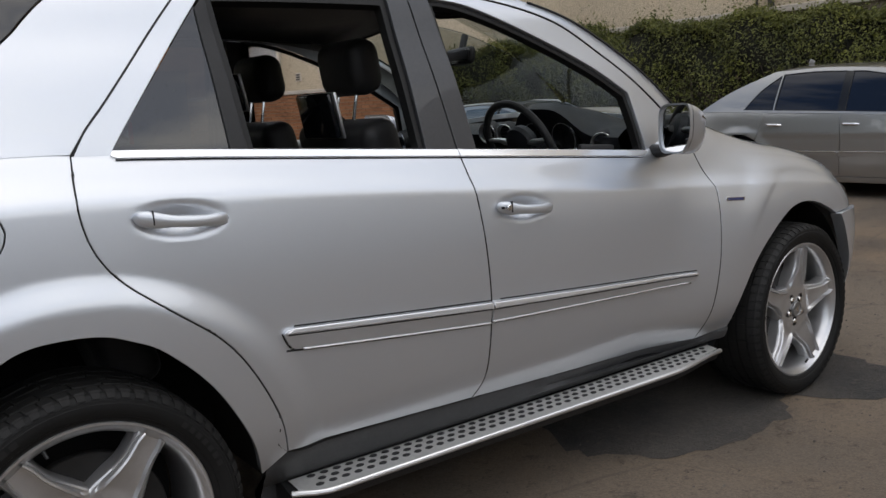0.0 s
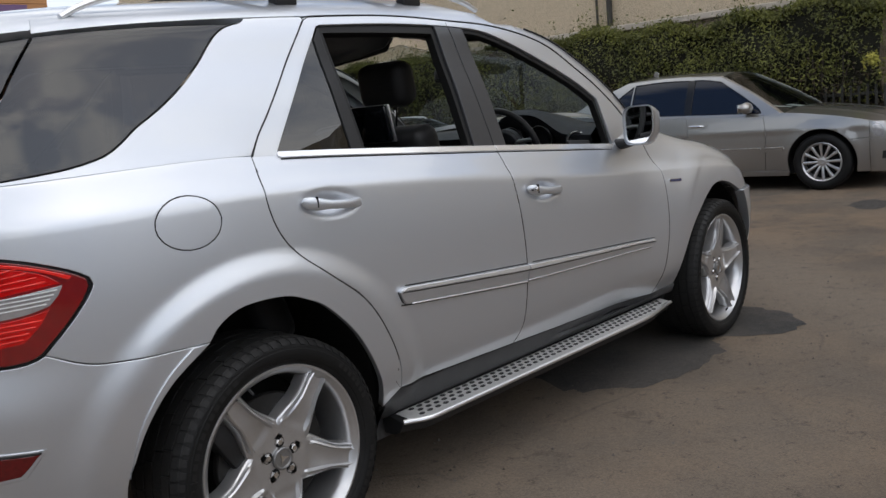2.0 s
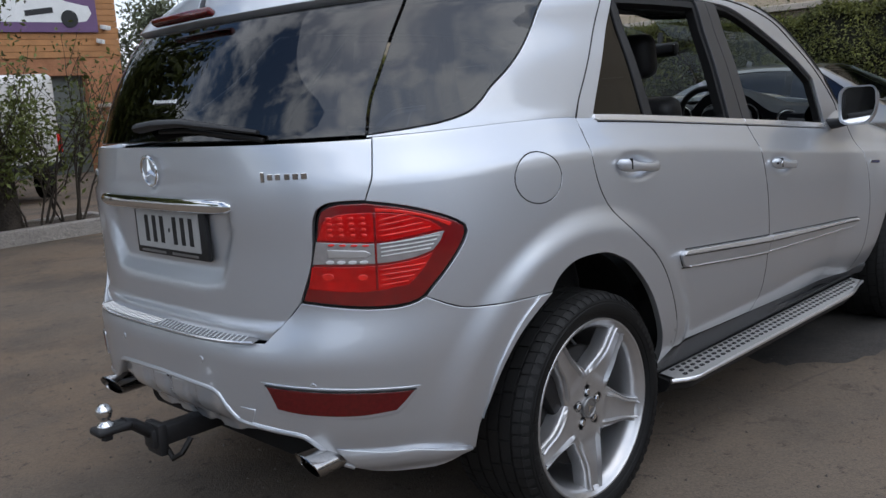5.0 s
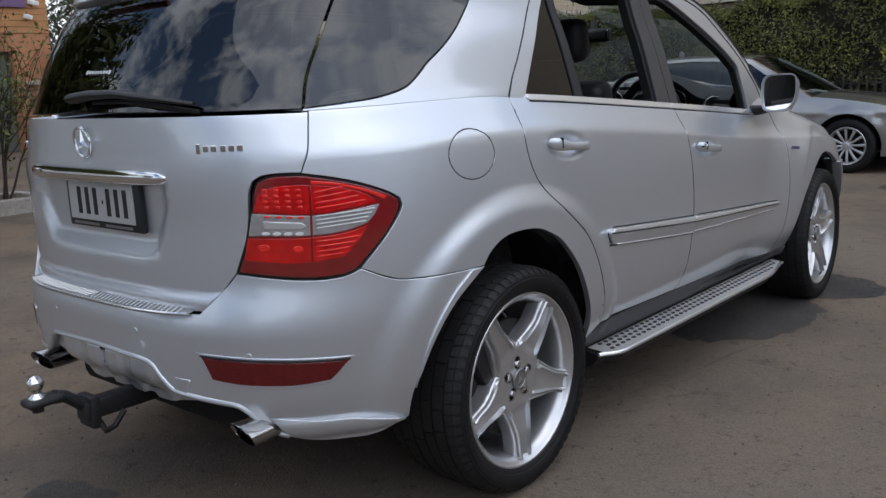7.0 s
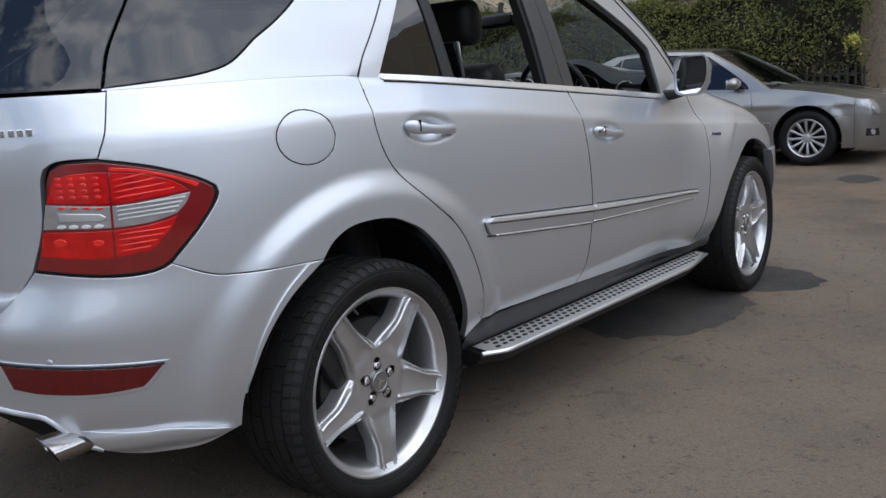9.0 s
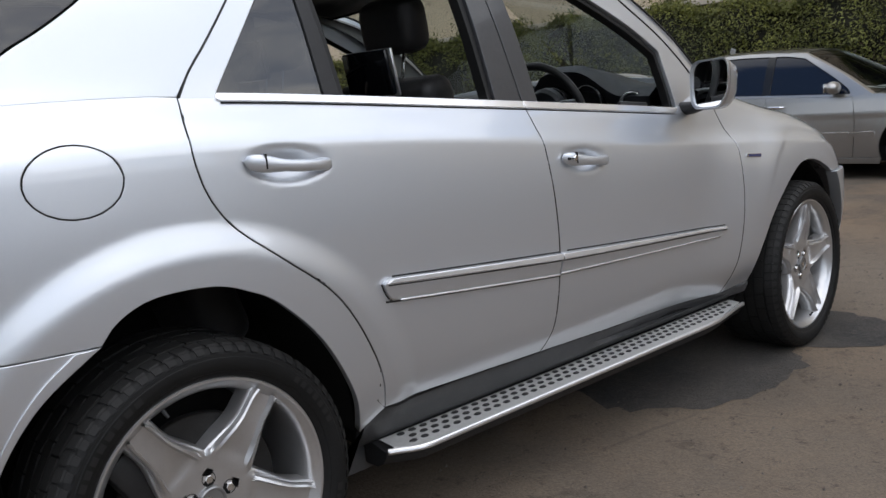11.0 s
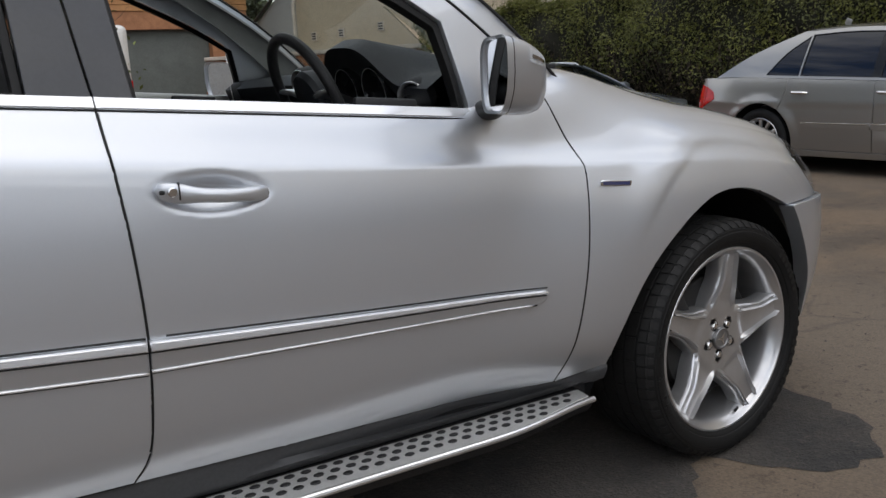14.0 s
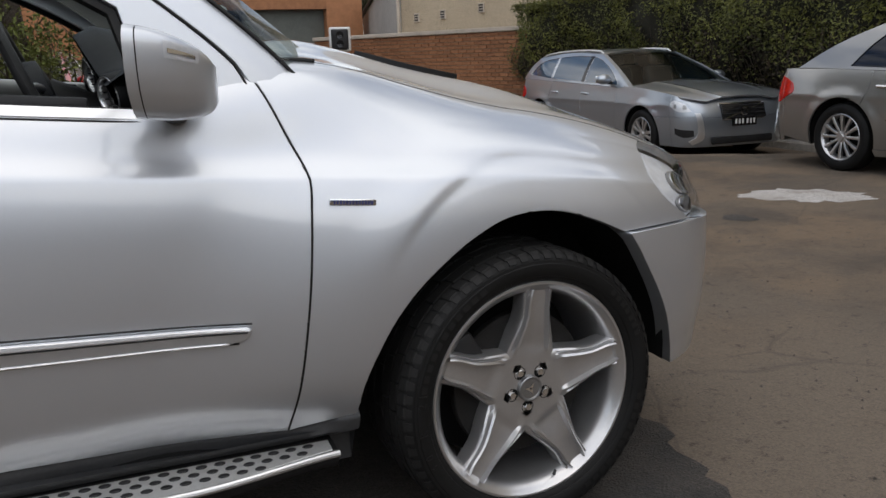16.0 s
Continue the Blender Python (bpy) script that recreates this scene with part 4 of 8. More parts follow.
# ---- trees and shrubs ----
def shrub(name, label, at, height, spread, count, size, mat, seed, stems=7, category="shrub", trunk=.02, lean=(0, 0), low=.25):
    """Stems that fork from the ground, each carrying sprays of leaves."""
    thing = tagged(new(name), label, category)
    rg = random.Random(seed)
    rs2 = np.random.RandomState(seed)
    tips = []
    bm = bmesh.new()

    def limb(p, d, length, r, level):
        pts, q = [p.copy()], p.copy()
        for i in range(4):
            d2 = (d + Vector((rg.uniform(-.25, .25), rg.uniform(-.25, .25), rg.uniform(-.1, .2)))).normalized()
            q = q + d2 * length / 4
            pts.append(q.copy())
        tube(bm, pts, [r * (1 - .13 * i) for i in range(5)], 6)
        for i in range(2, 5):
            tips.append((pts[i], level))
        if level:
            for i in range(3):
                w = (d + Vector((rg.uniform(-1, 1), rg.uniform(-1, 1), rg.uniform(-.2, .7)))).normalized()
                limb(pts[rg.choice((2, 3, 4))], w, length * rg.uniform(.55, .8), r * .5, level - 1)

    for i in range(stems):
        a = i * 2.4 + rg.uniform(-.4, .4)
        d = Vector((math.cos(a) * spread * .6 + lean[0], math.sin(a) * spread * .6 + lean[1], height)).normalized()
        limb(Vector((at[0] + .1 * math.cos(a), at[1] + .1 * math.sin(a), at[2] - .05)), d, height * rg.uniform(.42, .62), trunk * rg.uniform(.7, 1.1), 2)
    mesh_part("branch_frame", bm, M_BARK, thing, angle=80)
    c = np.array([t for t, lv in tips if t.z > at[2] + low * height])
    idx = rs2.randint(0, len(c), count)
    p = c[idx] + rs2.normal(0, 1, (count, 3)) * (height * .055)
    leaves("leaves", p, np.tile([0, 0, .8], (count, 1)), size, mat, thing, seed, tilt=.9)
    return thing


def tree(name, label, at, height, crown, count, size, mat, seed, trunk=.16, bare=.35, lean=(0.0, 0.0)):
    """A tapered trunk that forks into limbs, with clumps of leaves at their ends."""
    thing = tagged(new(name), label, "tree")
    rg = random.Random(seed)
    rs2 = np.random.RandomState(seed)
    tips = []
    bm = bmesh.new()
    p0 = Vector(at)
    fork = p0 + Vector((lean[0], lean[1], height * bare))
    tube(bm, [p0 - Vector((0, 0, .1)), p0 + (fork - p0) * .3 + Vector((.03, 0, 0)), p0 + (fork - p0) * .7, fork], [trunk * 1.2, trunk, trunk * .9, trunk * .8], 10)
    mesh_part("trunk", bm, M_BARK, thing, angle=80)
    bm = bmesh.new()

    def limb(p, d, length, r, level):
        pts, q = [p.copy()], p.copy()
        for i in range(4):
            d = (d + Vector((rg.uniform(-.3, .3), rg.uniform(-.3, .3), rg.uniform(-.1, .2)))).normalized()
            q = q + d * length / 4
            pts.append(q.copy())
        tube(bm, pts, [r * (1 - .15 * i) for i in range(5)], 6)
        if level < 2:
            tips.extend(pts[2:])
        if level:
            for i in range(4):
                w = (d + Vector((rg.uniform(-1.1, 1.1), rg.uniform(-1.1, 1.1), rg.uniform(-.5, .6)))).normalized()
                limb(pts[rg.choice((2, 3, 4))], w, length * rg.uniform(.5, .75), r * .55, level - 1)

    for i in range(5):
        a = i * 1.257 + rg.uniform(-.4, .4)
        d = Vector((math.cos(a) * crown, math.sin(a) * crown, height * .38)).normalized()
        limb(fork - Vector((0, 0, height * .06 * (i % 3))), d, height * rg.uniform(.26, .36), trunk * .5, 2)
    mesh_part("limbs", bm, M_BARK, thing, angle=80)
    c = np.array([tuple(t) for t in tips])
    idx = rs2.randint(0, len(c), count)
    p = c[idx] + rs2.normal(0, 1, (count, 3)) * (height * .045)
    leaves("crown", p, np.tile([0, 0, .6], (count, 1)), size, mat, thing, seed, tilt=1.0)
    return thing


bm = bmesh.new()
bx0, bx1, by0, by1 = -3.2, 2.7, 7.95, 8.9
for x0, x1, y0, y1 in ((bx0, bx1, by0, by0 + .13), (bx0, bx1, by1 - .13, by1), (bx1 - .13, bx1, by0 + .13, by1 - .13), (bx0, bx0 + .13, by0 + .13, by1 - .13)):
    box(bm, Matrix.Translation(((x0 + x1) / 2, (y0 + y1) / 2, .06)), (x1 - x0, y1 - y0, .24), .015, 1)
tagged(mesh_part("garden_kerb", bm, M_CONCRETE, smooth=False), "pale concrete kerb round a narrow garden bed", "kerb", kind="structure")
bm = bmesh.new()
bmesh.ops.create_grid(bm, x_segments=40, y_segments=8, size=.5, matrix=Matrix.Translation(((bx0 + bx1) / 2, (by0 + by1) / 2, .15)) @ Matrix.Diagonal((bx1 - bx0 - .24, by1 - by0 - .24, 1, 1)))
for w in bm.verts:
    w.co.z += rng.uniform(-.03, .03)
tagged(mesh_part("garden_soil", bm, M_SOIL), "dry brown soil and litter in the garden bed", "soil", kind="structure")
tree("garden_tree", "dark-trunked small tree with sparse green leaves in the garden bed", (1.52, 8.45, .1), 5.6, 2.0, 5200, .040, M_SHRUB, 41, .13, .42, (-.12, .1))
tree("garden_tree", "dark-trunked small tree with sparse green leaves in the garden bed", (.35, 8.4, .1), 5.2, 2.0, 4200, .040, M_SHRUB, 47, .10, .35, (.1, .1))
for i, (x, y, hgt, cnt) in enumerate(((2.2, 8.35, 2.1, 900), (1.75, 8.3, 1.7, 1500), (1.15, 8.4, 1.9, 2200), (.5, 8.35, 1.9, 2200), (-.3, 8.4, 2.0, 2200), (-1.2, 8.4, 1.8, 1800), (-2.2, 8.4, 1.9, 1800))):
    shrub("garden_shrub", "leafy green shrub with thin stems in the garden bed", (x, y, .1), hgt, 1.0, cnt, .036, M_SHRUB, 60 + i, 6)
for i, (x, y, hgt) in enumerate(((17, 44, 8.0), (23, 47, 9.5), (28, 50, 8.5), (13.5, 52, 9.0), (9, 55, 8.0))):
    tree("far_tree", "far gum tree with a thin grey-green crown", (x, y, -.2), hgt, 3.4, 4200, .16, M_GUM, 80 + i, .2, .35)

# ---- behind the walk: what the paint and the glass look out on ----
# added walls; the dark one is unseen and darkens what the doors reflect
slab("wall_opposite", [(34, -13.5), (-30, -13.5)], -.2, 3.3, -.3, M_SLATEWALL, "unseen dark grey wall added to darken the paint's reflections", "wall")
slab("wall_end", [(-24, -34), (-24, 30)], -.2, 3.6, .3, M_GREYWALL, "unseen plain grey wall added to close the end of the yard", "wall")
slab("wall_side", [(-24, 30), (4, 30)], -.2, 4.0, .3, M_GREYWALL, "plain grey wall added to close the side of the yard", "wall")
for i, (x, y, hgt) in enumerate(((-3.6, 10.2, 9.0), (-14, 9, 9.5), (-15, -1, 6.5))):
    tree("yard_tree", "broad dark-green tree at the edge of the yard", (x, y, 0), hgt, 4.0, 22000 if i == 0 else 6000, .15 if i == 0 else .12, M_SHRUB, 120 + i, .2, .25)

# bricks: those nearest as pieces, the rest joined
bm = bmesh.new()
box(bm, Matrix(), (.222, .02, .071), .004, 1)
brick_me = bpy.data.meshes.new("brick")
bm.to_mesh(brick_me)
bm.free()
brick_me.materials.append(M_BRICK)
rest_v, rest_f = [], []
count = 0
for row in range(24):
    z = 1.60 - row * .083
    s = .05 + (.116 if row % 2 else 0)
    while s < blen - .1:
        m4 = Matrix.Translation(BW0 + bdir * (s + .111) + bnor * (.0 + .002 * ((row * 7 + int(s * 10)) % 3)) + Vector((0, 0, z))) @ brot
        if row < 13 and s < 5.6 and count < 300:
            q = new("brick", brick_me)
            q.parent = brick_wall
            q.matrix_basis = m4
            count += 1
        else:
            c = len(rest_v)
            rest_v += [m4 @ w.co for w in brick_me.vertices]
            rest_f += [tuple(c + i for i in f.vertices) for f in brick_me.polygons]
        s += .232
lb = part("lower_bricks", rest_v, rest_f, M_BRICK, brick_wall, smooth=False)
lb["kind"] = "stuff"

# a black signal box in a pale frame on a short post before the brick wall
sig = tagged(new("signal_box"), "black signal box with a pale rounded frame on a post", "box")
sm = pose(7.876, 17.3, 0, 0, 0, 163)
bm = bmesh.new()
tube(bm, [(7.876, 17.34, fall(7.876, 17.34)), (7.876, 17.34, 1.4)], .035, 12)
mesh_part("post", bm, M_IRON, sig)
bm = bmesh.new()
box(bm, sm @ Matrix.Translation((0, 0, 1.63)), (.50, .10, .56), .05, 4)
mesh_part("frame", bm, M_PLATE, sig, "pale rounded frame")
bm = bmesh.new()
box(bm, sm @ Matrix.Translation((0, .035, 1.63)), (.40, .10, .47), .045, 4)
mesh_part("box_front", bm, M_BLACK, sig)
for dz in (-.10, .10):
    bm = bmesh.new()
    lathe(bm, [(0, .088), (.07, .09), (.085, .095), (.09, .08)], 20, m=sm @ Matrix.Translation((0, 0, 1.63 + dz)))
    mesh_part("round_lens", bm, M_GLOSSBLACK, sig)


# ---- the silver SUV ----
suv = tagged(new("suv"), "silver metallic four-wheel-drive SUV with open side windows, parked on the asphalt", "car")


def dent(surf, u0, v0, ru, rv, depth, flat=0.5):
    """The surface with a smooth hollow pressed in."""
    def f(u, v):
        u, v = np.asarray(u, float), np.asarray(v, float)
        p = surf(u, v)
        r = np.sqrt(((u - u0) / ru) ** 2 + ((v - v0) / rv) ** 2)
        p = p.copy()
        p[..., 1] += depth * (1 - sstep(flat, 1.0, r)) * (1 - .25 * sstep(-.2, .8, (v - v0) / rv))
        return p
    return f


def tail(u, v):
    """The tailgate: the body's end with the hollow round the number plate and a crease above it."""
    p = np.array(body(u, v))
    y, z = p[..., 1], p[..., 2]
    wide = .365 - .05 * sstep(1.05, .90, z)
    hollow = sstep(wide + .03, wide - .03, np.abs(y)) * sstep(.865, .935, z + .10 * np.clip(np.abs(y) - .24, 0, 1) * -1.2) * (1 - sstep(1.115, 1.125, z))
    p[..., 0] += .026 * hollow - .012 * sstep(.80, .775, z)
    p[..., 0] -= .009 * sstep(1.155, 1.142, z) * sstep(.74, .62, np.abs(y)) * sstep(.95, 1.12, z)
    return p


RD_R = [(.068, 1.205), (.055, 1.12), (.056, 1.06), (.078, .99), (.13, .925), (.225, .855), (.34, .772), (.415, .68), (.482, .55), (.512, .435)]
RD_F = [(1.186, 1.205), (1.192, 1.10), (1.208, .92), (1.217, .746), (1.214, .61), (1.202, .48), (1.17, .413)]
FD_F = [(2.265, 1.262), (2.325, 1.18), (2.36, 1.12), (2.379, 1.05), (2.373, .96), (2.360, .82), (2.344, .68), (2.325, .53), (2.30, .36)]
TAIL_SEAM = [(-.44, 1.205), (-.46, 1.13), (-.483, 1.056)]
LIGHT_OUT = [(-.483, 1.056), (-.43, 1.04), (-.385, 1.02), (-.335, .988), (-.318, .957), (-.349, .893), (-.402, .813)]
LIGHT_LOW = [(-.402, .813), (-.43, .798), (-.493, .796), (-.608, .815)]
LIGHT_IN = [(-.608, .815), (-.582, .91), (-.566, 1.02), (-.552, 1.047), (-.53, 1.056), (-.483, 1.056)]
BUMP_TOP = [(-.402, .813), (-.347, .777), (-.295, .765), (-.142, .758)]
R_ARCH = [(-.142, .758), (-.115, .796), (-.058, .825), (.05, .824), (.125, .802), (.20, .764), (.31, .66), (.40, .512), (.442, .385)]
R_ARCH2 = [(-.309, .385), (-.296, .47), (-.262, .588), (-.212, .683), (-.142, .758)]
F_ARCH = [(2.462, .385), (2.48, .50), (2.538, .638), (2.605, .74), (2.683, .821), (2.755, .88), (2.85, .932), (2.964, .947), (3.04, .92), (3.112, .867)]
F_ARCH2 = [(3.112, .867), (3.145, .763), (3.2, .58), (3.257, .332)]
FENDER_TOP = [(3.235, 1.262), (3.1, 1.30), (2.9, 1.33), (2.65, 1.345), (2.46, 1.35), (2.34, 1.32), (2.265, 1.262)]
APRON_LINE = [(-1, .578), (-.882, .574), (-.799, .566), (-.772, .537), (-.744, .507), (-.722, .497), (-.662, .487), (-.606, .477), (-.589, .466), (-.571, .44), (-.549, .399), (-.521, .377), (-.474, .357), (-.426, .35), (-.371, .355), (-.309, .385)]
LAMP_F = [(3.30, .90), (3.225, 1.0), (3.198, 1.074), (3.203, 1.19), (3.235, 1.262)]

H_R, H_F = (.285, 1.056), (1.378, 1.024)


BELT = offset(house, lambda u, v: .013 - .009 * np.clip((v + .022) / .032, 0, 1) ** 1.5)
TOPLINE = lambda u: .768 - (u - .510) * .0432
PAD = offset(body, lambda u, v: .004 + .17 * np.clip(v - TOPLINE(u) + .075, 0, .055))
STRIP = offset(body, lambda u, v: .021 - .25 * np.clip(v - TOPLINE(u) + .021, 0, .022))
LINE = offset(body, lambda u, v: .0075 + .17 * np.clip(v - TOPLINE(u) + .075, 0, .055))
# the quarter panel flows into the rear pillar in a soft hollow
QUARTER = offset(body, lambda u, v: .0046 * np.clip(1 - (1.205 - v) / .05, 0, 1) ** 2 * sstep(.10, .0, u))
PILLAR = offset(house, lambda u, v: .0046 * np.clip(1 - v / .05, 0, 1) ** 2 * sstep(.10, .0, u))


def flank(left):
    """Doors, wings, quarter panel and trim of one side."""
    h = .05 if left else .025
    fine = .05 if left else .011
    rs = dent(body, *H_R, .134, .052, .021, .05)
    fs = dent(body, *H_F, .134, .052, .021, .05)
    low_r, low_f = [(.512, .435), (.85, .424), (1.17, .413)], [(1.17, .413), (1.7, .388), (2.30, .36)]
    rdoor = panel("rear_door", rs, outline(RD_R, low_r, RD_F[::-1], [(1.186, 1.205), (.6, 1.205), (.068, 1.205)]), M_PAINT, suv, fine * (1.3 if left else .85), left=left)
    fdoor = panel("front_door", fs, outline(RD_F, low_f, FD_F[::-1], [(2.265, 1.262), (2.15, 1.225), (2.05, 1.205), (1.6, 1.205), (1.186, 1.205)]), M_PAINT, suv, fine * (1.3 if left else .85), left=left)
    fuel = round_loop(-.137, 1.056, .066, .067, count=44)
    quarter = panel("quarter_panel", QUARTER, outline(TAIL_SEAM, LIGHT_OUT, BUMP_TOP, R_ARCH, [(.442, .385), (.512, .435)], RD_R[::-1], [(.068, 1.205), (-.2, 1.205), (-.44, 1.205)]), M_PAINT, suv, h if left else .014, holes=[] if left else [fuel], left=left, gap=.0004)
    if not left:
        panel("fuel_flap", body, fuel, M_PAINT, quarter, .022, gap=.0012, label="round fuel flap")
    wing = panel("front_wing", body, outline(FD_F, [(2.30, .36), (2.462, .385)], F_ARCH, [(3.112, .867), (3.2, .885), (3.30, .90)], LAMP_F, FENDER_TOP), M_PAINT, suv, h if left else .013, left=left, gap=.0018)
    for line, owner in ((RD_R + low_r[1:], rdoor), (RD_F, fdoor), (FD_F, wing)):
        seam("door_seam", body, line, owner, left=left)
    if not left:
        seam("flap_seam", body, [tuple(q) for q in fuel[::4]] + [tuple(fuel[0])], quarter, .0024, .0016)
    seam("pillar_seam", house, [(.068, -.01), (.11, .055), (.16, .111), (.236, .2), (.315, .292), (.394, .382), (.43, .418), (.46, .432), (.8, .435), (1.118, .422), (1.4, .409), (1.7, .354), (1.93, .258), (2.09, .180), (2.25, .082), (2.29, .01)], quarter, .0034, .001, left=left)
    seam("screen_seal", house, [(2.49, -.03), (2.44, .02), (2.32, .11), (2.17, .2), (2.05, .26), (1.91, .32), (1.77, .37), (1.62, .405)], wing, .0055, -.001, left=left)
    seam("pillar_foot", body, [(2.265, 1.262), (2.30, 1.292), (2.34, 1.32), (2.40, 1.338), (2.46, 1.35)], wing, .005, -.004, left=left)
    seam("bonnet_seam", body, FENDER_TOP, wing, .0032, .002, left=left)
    # upper door frames
    frame_r = outline([(.068, 0), (.11, .055), (.16, .111), (.236, .2), (.315, .292), (.394, .382), (.43, .418), (.46, .43)], [(.46, .43), (.8, .433), (1.118, .42)], [(1.118, .42), (1.118, .398)],
                      [(1.118, .398), (.8, .401), (.5, .397)], [(.5, .397), (.472, .392), (.44, .354)], [(.44, .354), (.30, .183), (.165, .006), (.165, -.014)], [(.165, -.014), (.060, -.014)], [(.060, -.014), (.068, 0)])
    panel("window_frame", house, frame_r, M_PAINT, rdoor, .02, left=left, gap=.0015, depth=.03)
    frame_f = outline([(1.118, .42), (1.4, .407), (1.7, .352), (1.93, .256), (2.09, .178), (2.25, .08), (2.285, .02), (2.29, -.012)], [(2.29, -.012), (2.06, -.012)],
                      [(2.06, -.012), (2.066, .012), (2.05, .07), (2.02, .16)], [(2.02, .16), (1.86, .226), (1.66, .292), (1.435, .358), (1.3, .388), (1.118, .398)], [(1.118, .398), (1.118, .42)])
    panel("window_frame", house, frame_f, M_PAINT, fdoor, .02, left=left, gap=.0015, depth=.03)
    panel("pillar_cover", house, outline([(1.068, .006), (1.186, .006)], [(1.186, .006), (1.152, .2), (1.118, .398)], [(1.118, .398), (1.04, .399)], [(1.04, .399), (1.056, .2), (1.068, .006)]), M_PILLAR, rdoor, .03, left=left, gap=.002, label="satin black pillar cover")
    panel("pillar_cover", house, outline([(1.186, .006), (1.264, .006)], [(1.264, .006), (1.235, .2), (1.198, .394)], [(1.198, .394), (1.118, .398)], [(1.118, .398), (1.152, .2), (1.186, .006)]), M_PILLAR, fdoor, .03, left=left, gap=.002, label="satin black pillar cover")
    panel("window_divider", house, outline([(.458, .006), (.508, .006)], [(.508, .006), (.476, .392)], [(.476, .392), (.442, .352)], [(.442, .352), (.458, .006)]), M_BLACK, rdoor, .03, left=left, gap=.001, raise_=-.002)
    tri = outline([(.150, .0), (.462, .0)], [(.462, .0), (.446, .362)], [(.446, .362), (.150, .0)])
    panel("side_pane", house, tri, M_DARKGLASS, rdoor, .05, left=left, gap=0, raise_=-.008, depth=.004, label="dark tinted fixed pane")
    # rubber channels of the openings
    panel("window_seal", house, outline([(.508, .0), (1.068, .0)], [(1.068, .0), (1.04, .399)], [(1.04, .399), (.476, .399)], [(.476, .399), (.508, .0)]), M_SEAL, rdoor, .05, left=left, gap=0, raise_=-.010, depth=.035,
          holes=[outline([(.526, .014), (1.05, .014)], [(1.05, .014), (1.022, .372)], [(1.022, .372), (.496, .374)], [(.496, .374), (.526, .014)])])
    inner = [(2.066, .0), (2.05, .07), (2.02, .16)], [(2.02, .16), (1.86, .226), (1.66, .292), (1.435, .358), (1.3, .388), (1.196, .396)]
    hole = outline([(1.272, .011), (2.046, .011)], [(2.046, .011), (2.032, .07), (2.003, .152)], [(2.003, .152), (1.85, .214), (1.655, .279), (1.432, .343), (1.3, .373), (1.217, .381)], [(1.217, .381), (1.272, .011)])
    panel("window_seal", house, outline([(1.264, .0), (2.066, .0)], *inner, [(1.196, .396), (1.264, .0)]), M_SEAL, fdoor, .05, left=left, gap=0, raise_=-.012, depth=.03, holes=[hole])
    # bright belt strips
    panel("belt_strip", BELT, outline([(.168, -.012), (.7, -.011), (1.186, -.010)], [(1.186, -.010), (1.186, .010)], [(1.186, .010), (.7, .010), (.163, .010)], [(.163, .010), (.155, -.004), (.168, -.012)]), M_BRIGHT, rdoor, .03, left=left, gap=.001, depth=.012, label="bright satin belt strip")
    panel("belt_strip", BELT, outline([(1.186, -.010), (1.6, -.010), (2.05, -.010)], [(2.05, -.010), (2.072, -.002), (2.06, .008)], [(2.06, .008), (1.6, .010), (1.186, .010)], [(1.186, .010), (1.186, -.010)]), M_BRIGHT, fdoor, .03, left=left, gap=.001, depth=.012, label="bright satin belt strip")
    # shadow gap below each belt strip, drawn as a thin black line
    panel("belt_seal", BELT, outline([(.165, -.0165), (.7, -.0155), (1.186, -.0145)], [(1.186, -.0145), (1.186, -.0105)], [(1.186, -.0105), (.7, -.0115), (.165, -.0125)], [(.165, -.0125), (.165, -.0165)]), M_SEAL, rdoor, .03, left=left, gap=.0005, raise_=.001, depth=.012)
    panel("belt_seal", BELT, outline([(1.186, -.0145), (1.6, -.0145), (2.06, -.0145)], [(2.06, -.0145), (2.06, -.0105)], [(2.06, -.0105), (1.6, -.0105), (1.186, -.0105)], [(1.186, -.0105), (1.186, -.0145)]), M_SEAL, fdoor, .03, left=left, gap=.0005, raise_=.001, depth=.012)
    # door mouldings: a grey pad with a bright upper strip and a thin lower line
    for door, a, b, lo in ((rdoor, .510, 1.211, True), (fdoor, 1.216, 2.222, False)):
        ta, tb = TOPLINE(a), TOPLINE(b)
        wa, wb = .062 if lo else .070, .074 if lo else .046
        if lo:
            loop = outline([(a, ta - .012), (a + .003, ta - .024), (a + .013, ta - .042), (a + .031, ta - .056), (a + .062, ta - wa)], [(a + .062, ta - wa), (b, tb - wb)], [(b, tb - wb), (b, tb)], [(b, tb), (a + .035, ta)], [(a + .035, ta), (a + .012, ta - .003), (a, ta - .012)])
            strip = outline([(a + .004, ta - .012), (b, tb - .020)], [(b, tb - .020), (b, tb - .002)], [(b, tb - .002), (a + .03, ta - .001)], [(a + .03, ta - .001), (a + .004, ta - .012)])
            line = outline([(a + .055, ta - wa), (b, tb - wb)], [(b, tb - wb), (b, tb - wb + .006)], [(b, tb - wb + .006), (a + .055, ta - wa + .005)], [(a + .055, ta - wa + .005), (a + .055, ta - wa)])
        else:
            loop = outline([(a, ta - wa), (b - .05, tb - wb)], [(b - .05, tb - wb), (b - .012, tb - wb + .012), (b, tb - .008)], [(b, tb - .008), (b - .012, tb)], [(b - .012, tb), (a, ta)], [(a, ta), (a, ta - wa)])
            strip = outline([(a, ta - .020), (b - .004, tb - .012)], [(b - .004, tb - .012), (b - .012, tb - .002)], [(b - .012, tb - .002), (a, ta - .002)], [(a, ta - .002), (a, ta - .020)])
